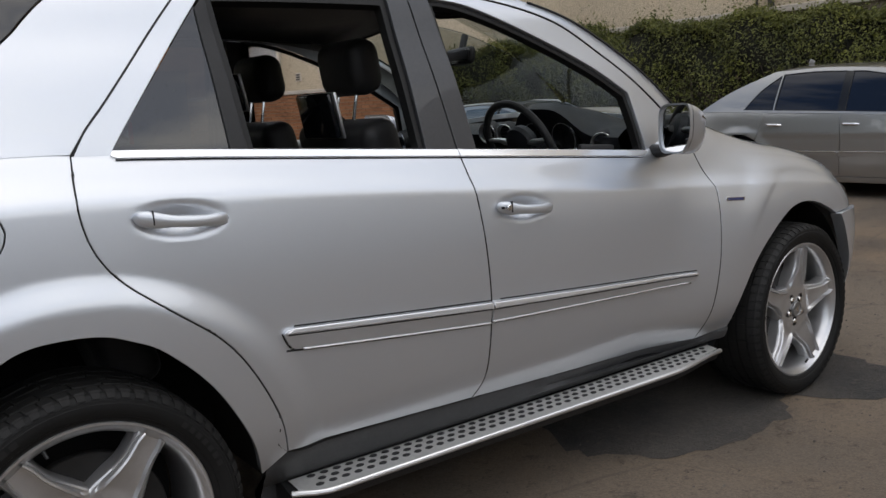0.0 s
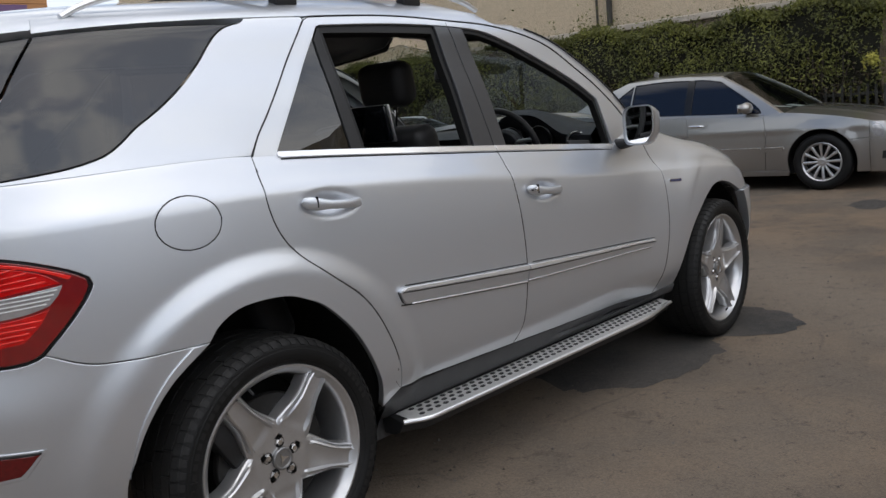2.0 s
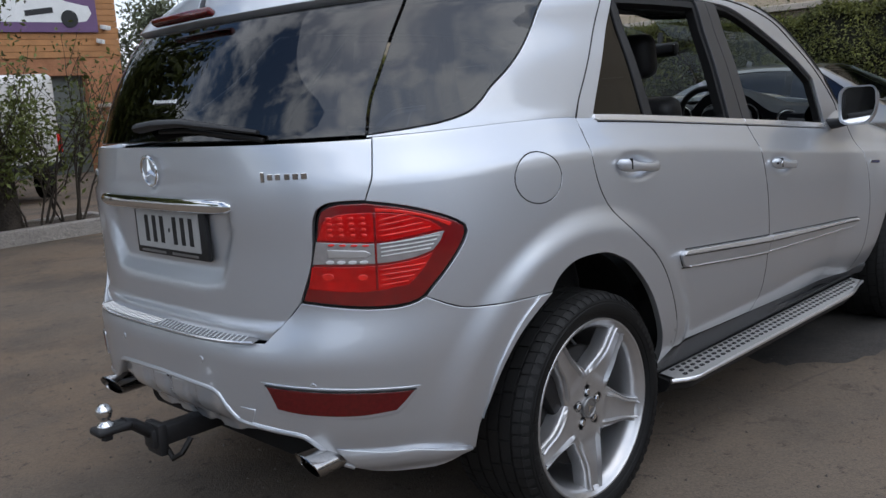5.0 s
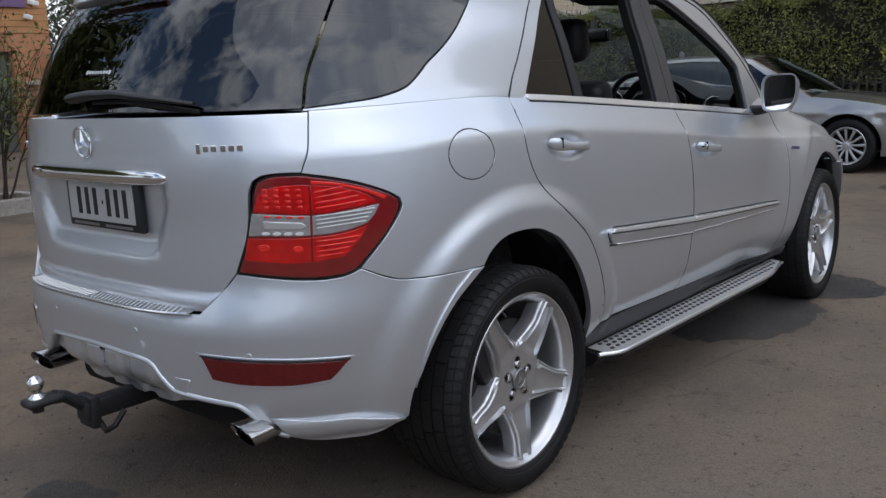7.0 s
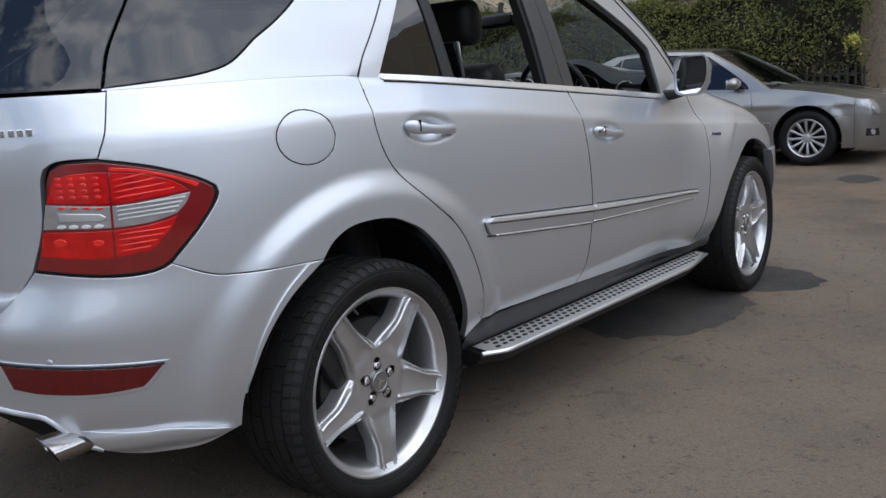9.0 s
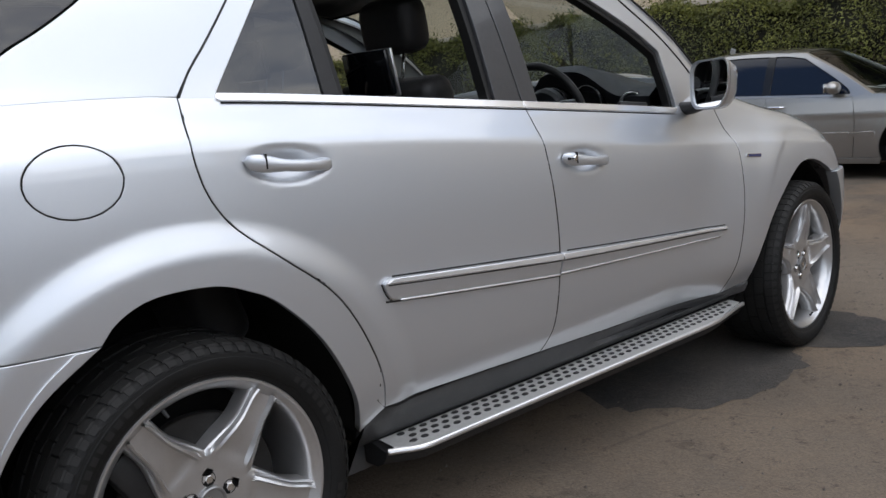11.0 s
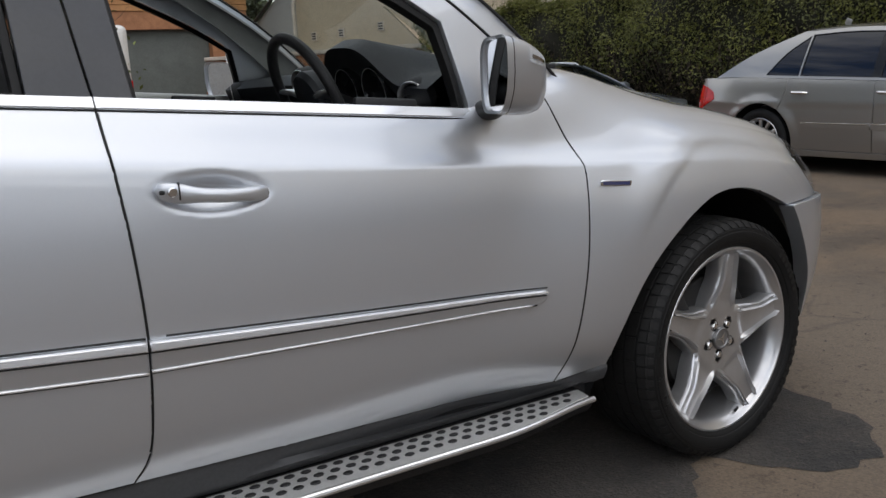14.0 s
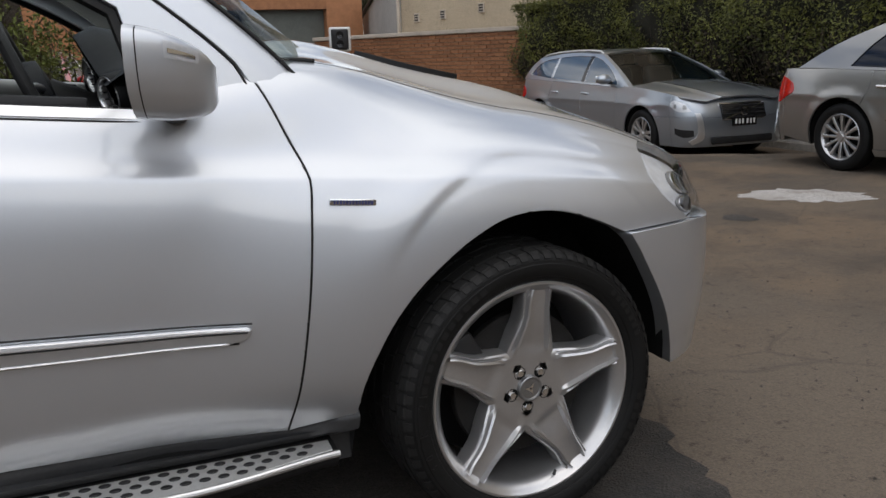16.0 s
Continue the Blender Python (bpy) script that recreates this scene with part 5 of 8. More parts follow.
            line = outline([(a, ta - wa), (b - .05, tb - wb)], [(b - .05, tb - wb), (b - .05, tb - wb + .005)], [(b - .05, tb - wb + .005), (a, ta - wa + .006)], [(a, ta - wa + .006), (a, ta - wa)])
        panel("door_moulding", PAD, loop, M_PAINT, door, .02, left=left, gap=.0012, depth=.013, label="silver door moulding")
        panel("moulding_strip", STRIP, strip, M_BRIGHT, door, .02, left=left, gap=.0006, depth=.008, label="bright chrome strip")
        gap_a, gap_b = (a + .012, b) if lo else (a, b - .012)
        seam("moulding_gap", offset(body, lambda u, v: .0145 + 0 * u), [(gap_a, (ta - .0165) if lo else (ta - .0235)), (gap_b, (tb - .0235) if lo else (tb - .016))], door, .0017, .0, left=left)
        # shadow at the pad's foot and upper edge, drawn as dark lines
        foot = [(a, ta - .014), (a + .013, ta - .044), (a + .031, ta - .058), (a + .062, ta - wa - .002), (b, tb - wb - .002)] if lo else [(a, ta - wa - .002), (b - .03, tb - wb - .002)]
        seam("moulding_gap", body, foot, door, .0026, .0006, left=left)
        seam("moulding_gap", body, [(a + .035, ta + .002), (b, tb + .002)], door, .0024, .0002, left=left)
        panel("moulding_line", LINE, line, M_BRIGHT, door, .02, left=left, gap=.0002, depth=.006)
    # handles: a flat fixed end and a rounded pull
    for door, (u0, v0), lock in ((rdoor, H_R, False), (fdoor, H_F, True)):
        bm = bmesh.new()
        sgn = 1 if left else -1
        rings = []
        for i in range(31):
            s = i / 30
            u = u0 - .118 + .236 * s
            v = v0 + .008 - .013 * s - .006 * math.sin(math.pi * s)
            p = body(np.array(u), np.array(v))
            out = .004 + .022 * math.sin(math.pi * min(1, max(0, s))) ** .6 - .004 * s
            half = (.0215 - .007 * sstep(.12, .42, s)) * (max(1e-3, 1 - (2 * s - 1) ** 8)) ** .5 + .003 * sstep(.7, .95, s) * (1 - sstep(.95, 1, s))
            thick = .013 * (max(1e-3, 1 - (2 * s - 1) ** 8)) ** .5
            ring = []
            for k in range(14):
                t = 2 * math.pi * k / 14
                cy, cz = math.cos(t), math.sin(t)
                yy = -p[1] + out + thick * np.sign(cy) * abs(cy) ** .75
                ring.append(bm.verts.new((p[0], sgn * yy, p[2] + half * np.sign(cz) * abs(cz) ** .8)))
            rings.append(ring)
        for r0, r1 in zip(rings, rings[1:]):
            for k in range(14):
                bm.faces.new((r0[k], r0[(k + 1) % 14], r1[(k + 1) % 14], r1[k]))
        bm.faces.new(rings[0])
        bm.faces.new(rings[-1])
        hd = mesh_part("door_handle", bm, M_PAINT, door, angle=60)
        if not left:
            p = body(np.array(u0 - .072), np.array(v0 + .004))
            bm = bmesh.new()
            box(bm, Matrix.Translation((p[0] - .004, p[1] - .028, p[2] + .004)), (.0025, .012, .034), .0005, 1)
            mesh_part("handle_joint", bm, M_SEAL, door)
            if lock:
                bm = bmesh.new()
                lathe(bm, [(.0, -.004), (.0075, -.004), (.0095, -.002), (.0095, .006)], 24, m=Matrix.Translation((p[0] - .018, p[1] - .036, p[2] + .004)))
                mesh_part("lock", bm, M_CHROME, door, "small chrome key lock")
                bm = bmesh.new()
                box(bm, Matrix.Translation((p[0] - .036, p[1] - .026, p[2] + .004)), (.010, .008, .008), .002, 2)
                mesh_part("handle_sensor", bm, M_BLACK, door)
    # pillar behind the rear door, and the fixed panes
    panel("rear_pillar", PILLAR, outline([(-.443, 0), (-.2, 0), (.068, 0)], [(.068, 0), (.11, .055), (.16, .111), (.236, .2), (.315, .292), (.394, .382), (.43, .418), (.46, .43)], [(.46, .43), (.32, .431), (.2, .429)],
                                        [(.2, .429), (.185, .415), (.08, .374), (-.064, .220), (-.13, .155), (-.178, .113), (-.21, .075), (-.244, .044), (-.30, .024), (-.36, .015), (-.443, .006)], [(-.443, .006), (-.443, 0)]), M_PAINT, quarter, .02, left=left, gap=0)
    qg = outline([(-.443, .006), (-.36, .015), (-.30, .024), (-.244, .044), (-.21, .075), (-.178, .113), (-.13, .155), (-.064, .220), (.08, .374), (.185, .412)], [(.185, .412), (-.1, .418), (-.363, .42)], [(-.363, .42), (-.40, .27), (-.433, .117), (-.443, .006)])
    panel("quarter_pane", house, qg, M_DARKGLASS, suv, .06, left=left, gap=.004, raise_=-.002, depth=.006, label="dark privacy glass quarter window")
    panel("pillar_lining", house, outline([(-.36, .03), (.10, .03)], [(.10, .03), (.28, .2), (.43, .37), (.47, .41)], [(.47, .41), (.2, .42)], [(.2, .42), (-.06, .23), (-.18, .12), (-.36, .03)]), M_FABRIC, suv, .06, left=left, raise_=-.035, gap=0, depth=.01)
    panel("screen_pillar_lining", house, outline([(1.3, .405), (1.66, .345), (1.9, .255), (2.06, .17), (2.2, .08), (2.26, .0)], [(2.26, .0), (2.46, .0)], [(2.46, .0), (2.32, .11), (2.17, .2), (2.05, .26), (1.91, .32), (1.77, .37), (1.6, .41)], [(1.6, .41), (1.3, .405)]), M_GREYTRIM, suv, .05, left=left, raise_=-.03, gap=0, depth=.012)
    panel("door_lining", body, outline([(.10, 1.19), (.10, 1.05), (.35, .82), (.55, .5)], [(.55, .5), (2.2, .45)], [(2.2, .45), (2.25, 1.19)], [(2.25, 1.19), (1.2, 1.19), (.10, 1.19)]), M_DASH, suv, .08, left=left, raise_=-.07, gap=0, depth=.04)
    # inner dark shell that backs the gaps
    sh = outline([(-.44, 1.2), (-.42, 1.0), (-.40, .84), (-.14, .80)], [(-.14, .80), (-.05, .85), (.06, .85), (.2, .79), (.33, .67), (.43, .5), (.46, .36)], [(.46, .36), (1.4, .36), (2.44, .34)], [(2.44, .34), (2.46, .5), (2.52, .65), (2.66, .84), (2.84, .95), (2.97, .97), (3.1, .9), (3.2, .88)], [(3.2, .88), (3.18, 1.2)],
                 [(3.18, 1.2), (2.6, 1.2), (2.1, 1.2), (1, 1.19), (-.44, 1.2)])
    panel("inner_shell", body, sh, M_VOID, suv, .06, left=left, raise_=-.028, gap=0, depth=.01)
    return rdoor, fdoor


DOORS = flank(False)
DOORS_L = flank(True)

# roof, screens and bonnet, half by half
ROOF = outline([(-.36, .428), (.2, .433), (.46, .434), (.8, .437), (1.118, .424), (1.4, .411), (1.7, .356), (1.93, .260), (2.09, .182), (2.253, .084), (2.30, .02), (2.33, -.03)], [(2.33, -.03), (2.49, -.03)],
               [(2.49, -.03), (2.44, .02), (2.32, .11), (2.17, .2), (2.05, .26), (1.91, .32), (1.77, .37), (1.62, .405)], [(1.62, .405), (1.72, .455)], [(1.72, .455), (1.6, .7), (1.5, 1.11)], [(1.5, 1.11), (-.98, 1.11)], [(-.98, 1.11), (-.98, .46)], [(-.98, .46), (-.6, .44), (-.36, .428)], step=.03)
for is_left in (False, True):
    panel("roof", house, ROOF, M_PAINT, suv, .05, left=is_left, gap=0, depth=.03)
    panel("headlining", house, outline([(-.33, .42), (.2, .425), (.46, .426), (1.1, .415), (1.4, .40), (1.62, .40)], [(1.62, .40), (1.74, .45)], [(1.74, .45), (1.6, .7), (1.5, 1.11)], [(1.5, 1.11), (-.9, 1.11)], [(-.9, 1.11), (-.9, .46)], [(-.9, .46), (-.33, .42)], step=.04), M_FABRIC, suv, .08, left=is_left, raise_=-.035, gap=0, depth=.01)
    panel("windscreen", house, outline([(2.49, -.03), (2.44, .02), (2.32, .11), (2.17, .2), (2.05, .26), (1.91, .32), (1.77, .37), (1.62, .405)], [(1.62, .405), (1.76, .43), (1.80, .44)], [(1.80, .44), (2.13, .37), (2.43, .26), (2.70, .11), (2.98, -.03)], [(2.98, -.03), (2.49, -.03)], step=.03), M_GLASS, suv, .08, left=is_left, gap=0, depth=.005, raise_=-.004)
    panel("bonnet", body, outline(FENDER_TOP[::-1], [(3.235, 1.262), (3.40, 1.25), (3.48, 1.318), (3.80, 1.38)], [(3.80, 1.38), (3.80, 2.05)], [(3.80, 2.05), (2.30, 2.05)], [(2.30, 2.05), (2.30, 1.5), (2.265, 1.262)], step=.03), M_PAINT, suv, .05, left=is_left, gap=.0018)
    panel("front_bumper", body, outline([(3.112, .867), (3.2, .885), (3.30, .90)], [(3.30, .90), (3.5, .90), (3.85, .88)], [(3.85, .88), (3.85, .30)], [(3.85, .30), (3.257, .332)], F_ARCH2[::-1]), M_PAINT, suv, .03, left=is_left, gap=.0018, raise_=.020, depth=.05)
    lampf = outline(LAMP_F, [(3.235, 1.262), (3.40, 1.25), (3.54, 1.16)], [(3.54, 1.16), (3.57, 1.02), (3.55, .90)], [(3.55, .90), (3.30, .90)])
    hl = panel("headlamp", body, lampf, M_HEADLAMP, suv, .03, left=is_left, gap=.003, raise_=-.03, depth=.05, label="clear-lens headlamp")
    for lu, lv, lr in ((3.37, 1.12, .072), (3.345, .985, .05)):
        panel("lamp_bowl", body, round_loop(lu, lv, lr, lr, count=30), M_CHROME, hl, .02, left=is_left, raise_=-.020, gap=0, depth=.008, label="chrome lamp bowl")
        panel("lamp_ring", body, round_loop(lu, lv, lr * 1.12, lr * 1.12, count=30), M_PADMETAL, hl, .02, left=is_left, raise_=-.024, gap=0, depth=.006)
    panel("lens", body, lampf, M_LAMPGLASS, hl, .04, left=is_left, gap=.002, raise_=.001, depth=.03)
    panel("grille", body, outline([(3.553, .905), (3.573, 1.02), (3.543, 1.165), (3.45, 1.25), (3.48, 1.318)], [(3.48, 1.318), (3.80, 1.38)], [(3.80, 1.38), (3.85, .885)], [(3.85, .885), (3.553, .905)]), M_GLOSSBLACK, suv, .05, left=is_left, gap=.002)
    # black cowl at the foot of the screen, with its wiper, and a vent blister on the bonnet
    cowl = panel("cowl", house, outline([(2.50, -.045), (2.98, -.045)], [(2.98, -.045), (2.98, .035)], [(2.98, .035), (2.70, .045), (2.50, .02)], [(2.50, .02), (2.50, -.045)]), M_BLACK, suv, .04, left=is_left, gap=0, raise_=.008, depth=.02, label="black plastic cowl below the windscreen")
    arm = bmesh.new()
    tube(arm, [(lambda q: (q[0] + .012, q[1] * (-1 if is_left else 1), q[2] + .03))(house(np.array(u), np.array(v))) for u, v in ((2.56, .045), (2.70, .075), (2.86, .085), (2.97, .06))], .010, 8)
    mesh_part("wiper", arm, M_SEAL, suv, "black windscreen wiper", angle=60)
    vent = panel("bonnet_vent", body, outline([(2.74, 1.80), (2.86, 1.785), (2.98, 1.80)], [(2.98, 1.80), (3.01, 1.83), (2.97, 1.862)], [(2.97, 1.862), (2.86, 1.872), (2.72, 1.86)], [(2.72, 1.86), (2.705, 1.83), (2.74, 1.80)]), M_SEAL, suv, .02, left=is_left, gap=0, raise_=.016, depth=.022, label="black slatted bonnet vent")
    # tail
    panel("tailgate", tail, outline([(-1, 1.212), (-.7, 1.210), (-.44, 1.205)], TAIL_SEAM, LIGHT_IN[::-1], [(-.608, .815), (-.635, .77), (-.669, .716)], [(-.669, .716), (-.76, .712), (-.86, .718), (-1, .722)], [(-1, .722), (-1, 1.212)]), M_PAINT, suv, .02, left=is_left, gap=.0018)
    panel("rear_window", house, outline([(-1, .02), (-.8, .017), (-.6, .010), (-.443, .006)], [(-.443, .006), (-.433, .117), (-.40, .27), (-.363, .42)], [(-.363, .42), (-.6, .425), (-1, .43)], [(-1, .43), (-1, .02)]), M_DARKGLASS, suv, .04, left=is_left, gap=.003, raise_=-.003, depth=.006, label="dark privacy glass rear window")
    panel("spoiler", house, outline([(-.363, .424), (-.6, .428), (-1, .432)], [(-1, .432), (-1, .50)], [(-1, .50), (-.6, .50), (-.36, .47)], [(-.36, .47), (-.363, .424)]), M_PAINT, suv, .03, left=is_left, raise_=.014, gap=.002, depth=.03)
    bump = panel("rear_bumper", bumper, outline(BUMP_TOP[::-1], LIGHT_LOW, [(-.608, .815), (-.635, .77), (-.669, .716)], [(-.669, .716), (-.76, .712), (-.86, .718), (-1, .722)], [(-1, .722), (-1, .578)], APRON_LINE, R_ARCH2), M_PAINT, suv, .02, left=is_left, gap=.0018, depth=.03)
    panel("reflector_surround", bumper, outline([(-.672, .618), (-.55, .608), (-.402, .595)], [(-.402, .595), (-.42, .56), (-.436, .531)], [(-.436, .531), (-.49, .525), (-.537, .526), (-.6, .532), (-.648, .541)], [(-.648, .541), (-.672, .618)]), M_PAINT, bump, .03, left=is_left, raise_=.0035, gap=.0, depth=.008)
    panel("reflector", bumper, outline([(-.663, .610), (-.55, .60), (-.41, .588)], [(-.41, .588), (-.425, .56), (-.441, .537)], [(-.441, .537), (-.49, .531), (-.537, .532), (-.6, .538), (-.642, .548)], [(-.642, .548), (-.663, .610)]), M_REFLECT, bump, .03, left=is_left, raise_=.0055, gap=.003, depth=.008, label="dark red reflector strip")
    # thin shadow above the reflector, drawn as a dark tube
    seam("reflector_joint", offset(bumper, lambda u, v: .0045 + 0 * u), [(-.663, .611), (-.55, .601), (-.41, .589)], bump, .0032, 0, left=is_left)
    # tail lamp: dark red rim, ribbed red fields, a clear band with its reflector box
    lamp = panel("tail_lamp", body, outline(LIGHT_OUT, LIGHT_LOW, LIGHT_IN), M_GLOSSBLACK, suv, .03, left=is_left, raise_=-.006, gap=.001, depth=.02, label="red tail lamp with a clear band")
    rim = outline([(-.483, 1.050), (-.43, 1.034), (-.385, 1.014), (-.338, .984), (-.325, .957), (-.354, .895), (-.406, .818)], [(-.406, .818), (-.43, .804), (-.493, .802), (-.602, .820)], [(-.602, .820), (-.577, .91), (-.561, 1.02), (-.549, 1.041), (-.53, 1.050), (-.483, 1.050)])
    panel("lamp_rim", body, rim, M_REDDARK, lamp, .02, left=is_left, raise_=.001, gap=.0005, depth=.012, label="dark red lens rim")

    def bit(name, pts, mat, up=.0022, thick=.004):
        panel(name, body, outline(*pts, step=.012), mat, lamp, .02, left=is_left, raise_=up, gap=.0, depth=thick)

    bit("red_lens", ([(-.568, .968), (-.473, .957), (-.42, .964), (-.365, .972)], [(-.365, .972), (-.385, .996), (-.43, 1.018), (-.483, 1.028)], [(-.483, 1.028), (-.53, 1.026), (-.554, 1.012)], [(-.554, 1.012), (-.568, .968)]), M_REDLENS)
    bit("clear_lens", ([(-.570, .964), (-.473, .953), (-.42, .958), (-.362, .967)], [(-.362, .967), (-.370, .945), (-.385, .924)], [(-.385, .924), (-.42, .911), (-.477, .905), (-.580, .910)], [(-.580, .910), (-.570, .964)]), M_CLEAR)
    bit("red_lens", ([(-.582, .904), (-.477, .900), (-.42, .906), (-.385, .918)], [(-.385, .918), (-.404, .880), (-.428, .848)], [(-.428, .848), (-.50, .838), (-.590, .850)], [(-.590, .850), (-.582, .904)]), M_REDLENS)
    bit("lamp_box", ([(-.553, .945), (-.492, .938)], [(-.492, .938), (-.484, .929), (-.492, .922)], [(-.492, .922), (-.552, .926)], [(-.552, .926), (-.553, .945)]), M_SATIN, .0045)
    bit("lens_seam", ([(-.481, .842), (-.477, .842)], [(-.477, .842), (-.474, .93), (-.470, 1.026)], [(-.470, 1.026), (-.474, 1.026)], [(-.474, 1.026), (-.478, .93), (-.481, .842)]), M_REDDARK, .0035)
    for k in range(4):
        v = .921 + k * .0095
        bit("lens_rib", ([(-.468, v), (-.388 + k * .006, v + .007)], [(-.388 + k * .006, v + .007), (-.388 + k * .006, v + .0105)], [(-.388 + k * .006, v + .0105), (-.468, v + .003)], [(-.468, v + .003), (-.468, v)]), M_PLATE, .0042)
    for k in range(4):
        v = .968 + k * .0125
        bit("lens_rib", ([(-.466, v), (-.384 - k * .012, v + .010)], [(-.384 - k * .012, v + .010), (-.384 - k * .012, v + .014)], [(-.384 - k * .012, v + .014), (-.466, v + .004)], [(-.466, v + .004), (-.466, v)]), M_REDLIT, .0042)
    for k in range(4):
        v = .850 + k * .0125
        bit("lens_rib", ([(-.470, v), (-.428 + k * .010, v + .005)], [(-.428 + k * .010, v + .005), (-.428 + k * .010, v + .009)], [(-.428 + k * .010, v + .009), (-.470, v + .004)], [(-.470, v + .004), (-.470, v)]), M_REDLIT, .0042)
    bit("upper_glint", ([(-.47, 1.028), (-.43, 1.020), (-.385, 1.000), (-.352, .976)], [(-.352, .976), (-.346, .984)], [(-.346, .984), (-.385, 1.008), (-.43, 1.028), (-.47, 1.037)], [(-.47, 1.037), (-.47, 1.028)]), M_REDLIT, .0035)
    panel("lamp_cover", body, rim, M_LAMPCOVER, lamp, .02, left=is_left, raise_=.0075, gap=.001, depth=.004, label="clear glossy lamp cover")
    if not is_left:
        for gu in range(4):
            for gv in range(4):
                panel("led", body, round_loop(-.545 + gu * .018, .978 + gv * .0135 - gu * .001, .0045, .004, count=10), M_REDLIT, lamp, .02, raise_=.005, gap=.0, depth=.004)
        for gu in range(4):
            panel("lamp_cell", body, round_loop(-.550 + gu * .018, .9145 - gu * .0012, .007, .0045, count=10), M_PLATE, lamp, .02, raise_=.0048, gap=.0, depth=.004)
            panel("lamp_cell", body, round_loop(-.545 + gu * .018, .9555 - gu * .0018, .006, .003, count=10), M_REDLIT, lamp, .02, raise_=.0048, gap=.0, depth=.004)
        for u0, v0, r in ((-.556, .879, .010), (-.50, .874, .008)):
            panel("lamp_bulb", body, round_loop(u0, v0, r, r * .9, count=14), M_REDLIT, lamp, .02, raise_=.0045, gap=0, depth=.004)


# wheels
def wheel_parts(turn):
    """A five-spoke alloy wheel with its tyre, brake and bolts, axis along y, face towards -y."""
    bm = bmesh.new()
    lathe(bm, [(.2885, -.118), (.289, -.1235), (.2865, -.1265), (.281, -.1265), (.2775, -.122), (.272, -.117), (.262, -.108), (.255, -.085), (.250, -.03), (.246, .09), (.2885, .11)], 96)
    rim = mesh_part("wheel", bm, M_ALLOY, None, "five-spoke silver alloy wheel", angle=40)
    for k in range(5):
        bm = bmesh.new()
        a = turn + k * 2 * math.pi / 5
        prof = [(-1.0, .060), (-1.0, .020), (-.95, .010), (-.88, .0060), (-.80, .0105), (-.74, -.0010), (-.64, -.0045), (-.55, .0100), (-.30, .0125), (0, .0130)]
        prof = prof + [(-s, d) for s, d in prof[-2::-1]]
        rings = []
        for i in range(25):
            r = .045 + (.267 - .045) * i / 24
            half = .0415 + .034 * (1 - sstep(.07, .215, r)) + .012 * math.exp(-((r - .045) / .03) ** 2)
            crown = -.098 - .018 * sstep(.07, .2, r) - .004 * sstep(.2, .28, r)
            fade = 1 - sstep(.24, .275, r) * .2
            lines = sstep(.085, .12, r)
            ring = []
            for s, d in prof:
                dd = d if abs(s) > .8 else .0028 + (d - .0028) * lines
                w = s * half * (1 if abs(s) > .8 else fade)
                x, z = r, w
                ring.append(bm.verts.new((x * math.cos(a) - z * math.sin(a), crown + dd, x * math.sin(a) + z * math.cos(a))))
            rings.append(ring)
        for p, q in zip(rings, rings[1:]):
            for j in range(len(prof) - 1):
                bm.faces.new((p[j], p[j + 1], q[j + 1], q[j]))
        mesh_part("spoke", bm, M_ALLOY, rim, angle=28)
    bm = bmesh.new()
    lathe(bm, [(.0, -.0945), (.05, -.0945), (.075, -.092), (.088, -.082), (.09, -.04)], 60)
    mesh_part("hub", bm, M_ALLOY, rim)
    bm = bmesh.new()
    lathe(bm, [(.0, -.1035), (.026, -.1035), (.0275, -.1055), (.031, -.1065), (.034, -.1045), (.035, -.098), (.035, -.09)], 48)
    cap = mesh_part("hub_cap", bm, M_PADMETAL, rim, "grey hub cap with a three-arm emblem")
    bm = bmesh.new()
    for k in range(3):
        a = turn + math.pi / 2 + k * 2 * math.pi / 3
        vs = [(.0215, 0), (.003, .005), (-.002, 0), (.003, -.005)]
        top = [bm.verts.new((r * math.cos(a) - t * math.sin(a), -.1046, r * math.sin(a) + t * math.cos(a))) for r, t in vs]
        bm.faces.new(top)
    mesh_part("emblem", bm, M_CHROME, rim, smooth=False)
    for k in range(5):
        a = turn + (k + .5) * 2 * math.pi / 5
        bm = bmesh.new()
        c = Matrix.Translation((.051 * math.cos(a), 0, .051 * math.sin(a)))
        lathe(bm, [(.0, -.1), (.009, -.1005), (.0105, -.098), (.0105, -.09)], 6, m=c)
        mesh_part("wheel_bolt", bm, M_CHROME, rim, smooth=False)
        # flat near-black disc draws the shade of the bolt's recess
        bm = bmesh.new()
        lathe(bm, [(.0175, -.0952), (.0165, -.0955), (.0155, -.0952)], 20, m=c)
        lathe(bm, [(.0155, -.0950), (.0, -.0950)], 20, m=c)
        mesh_part("bolt_hole", bm, M_VOID, rim)
    # tyre with moulded tread
    bm = bmesh.new()
    outer = [(.283, -.112), (.289, -.1245), (.296, -.131), (.303, -.1335), (.3045, -.1365), (.312, -.1405), (.325, -.1435), (.336, -.1425), (.3375, -.1405), (.3445, -.1395), (.3455, -.1375), (.353, -.1335), (.3605, -.126), (.3655, -.115), (.3665, -.105)]
    lathe(bm, outer + [(r, -y * 1.16) for r, y in outer[::-1]], 112)
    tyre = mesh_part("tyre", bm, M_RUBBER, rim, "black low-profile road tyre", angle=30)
    bm = bmesh.new()
    rows = [(-.122, -.094, .3705, 66), (-.086, -.048, .3725, 33), (-.040, -.004, .373, 22), (.004, .044, .373, 22), (.052, .096, .3725, 33), (.104, .140, .3705, 66)]
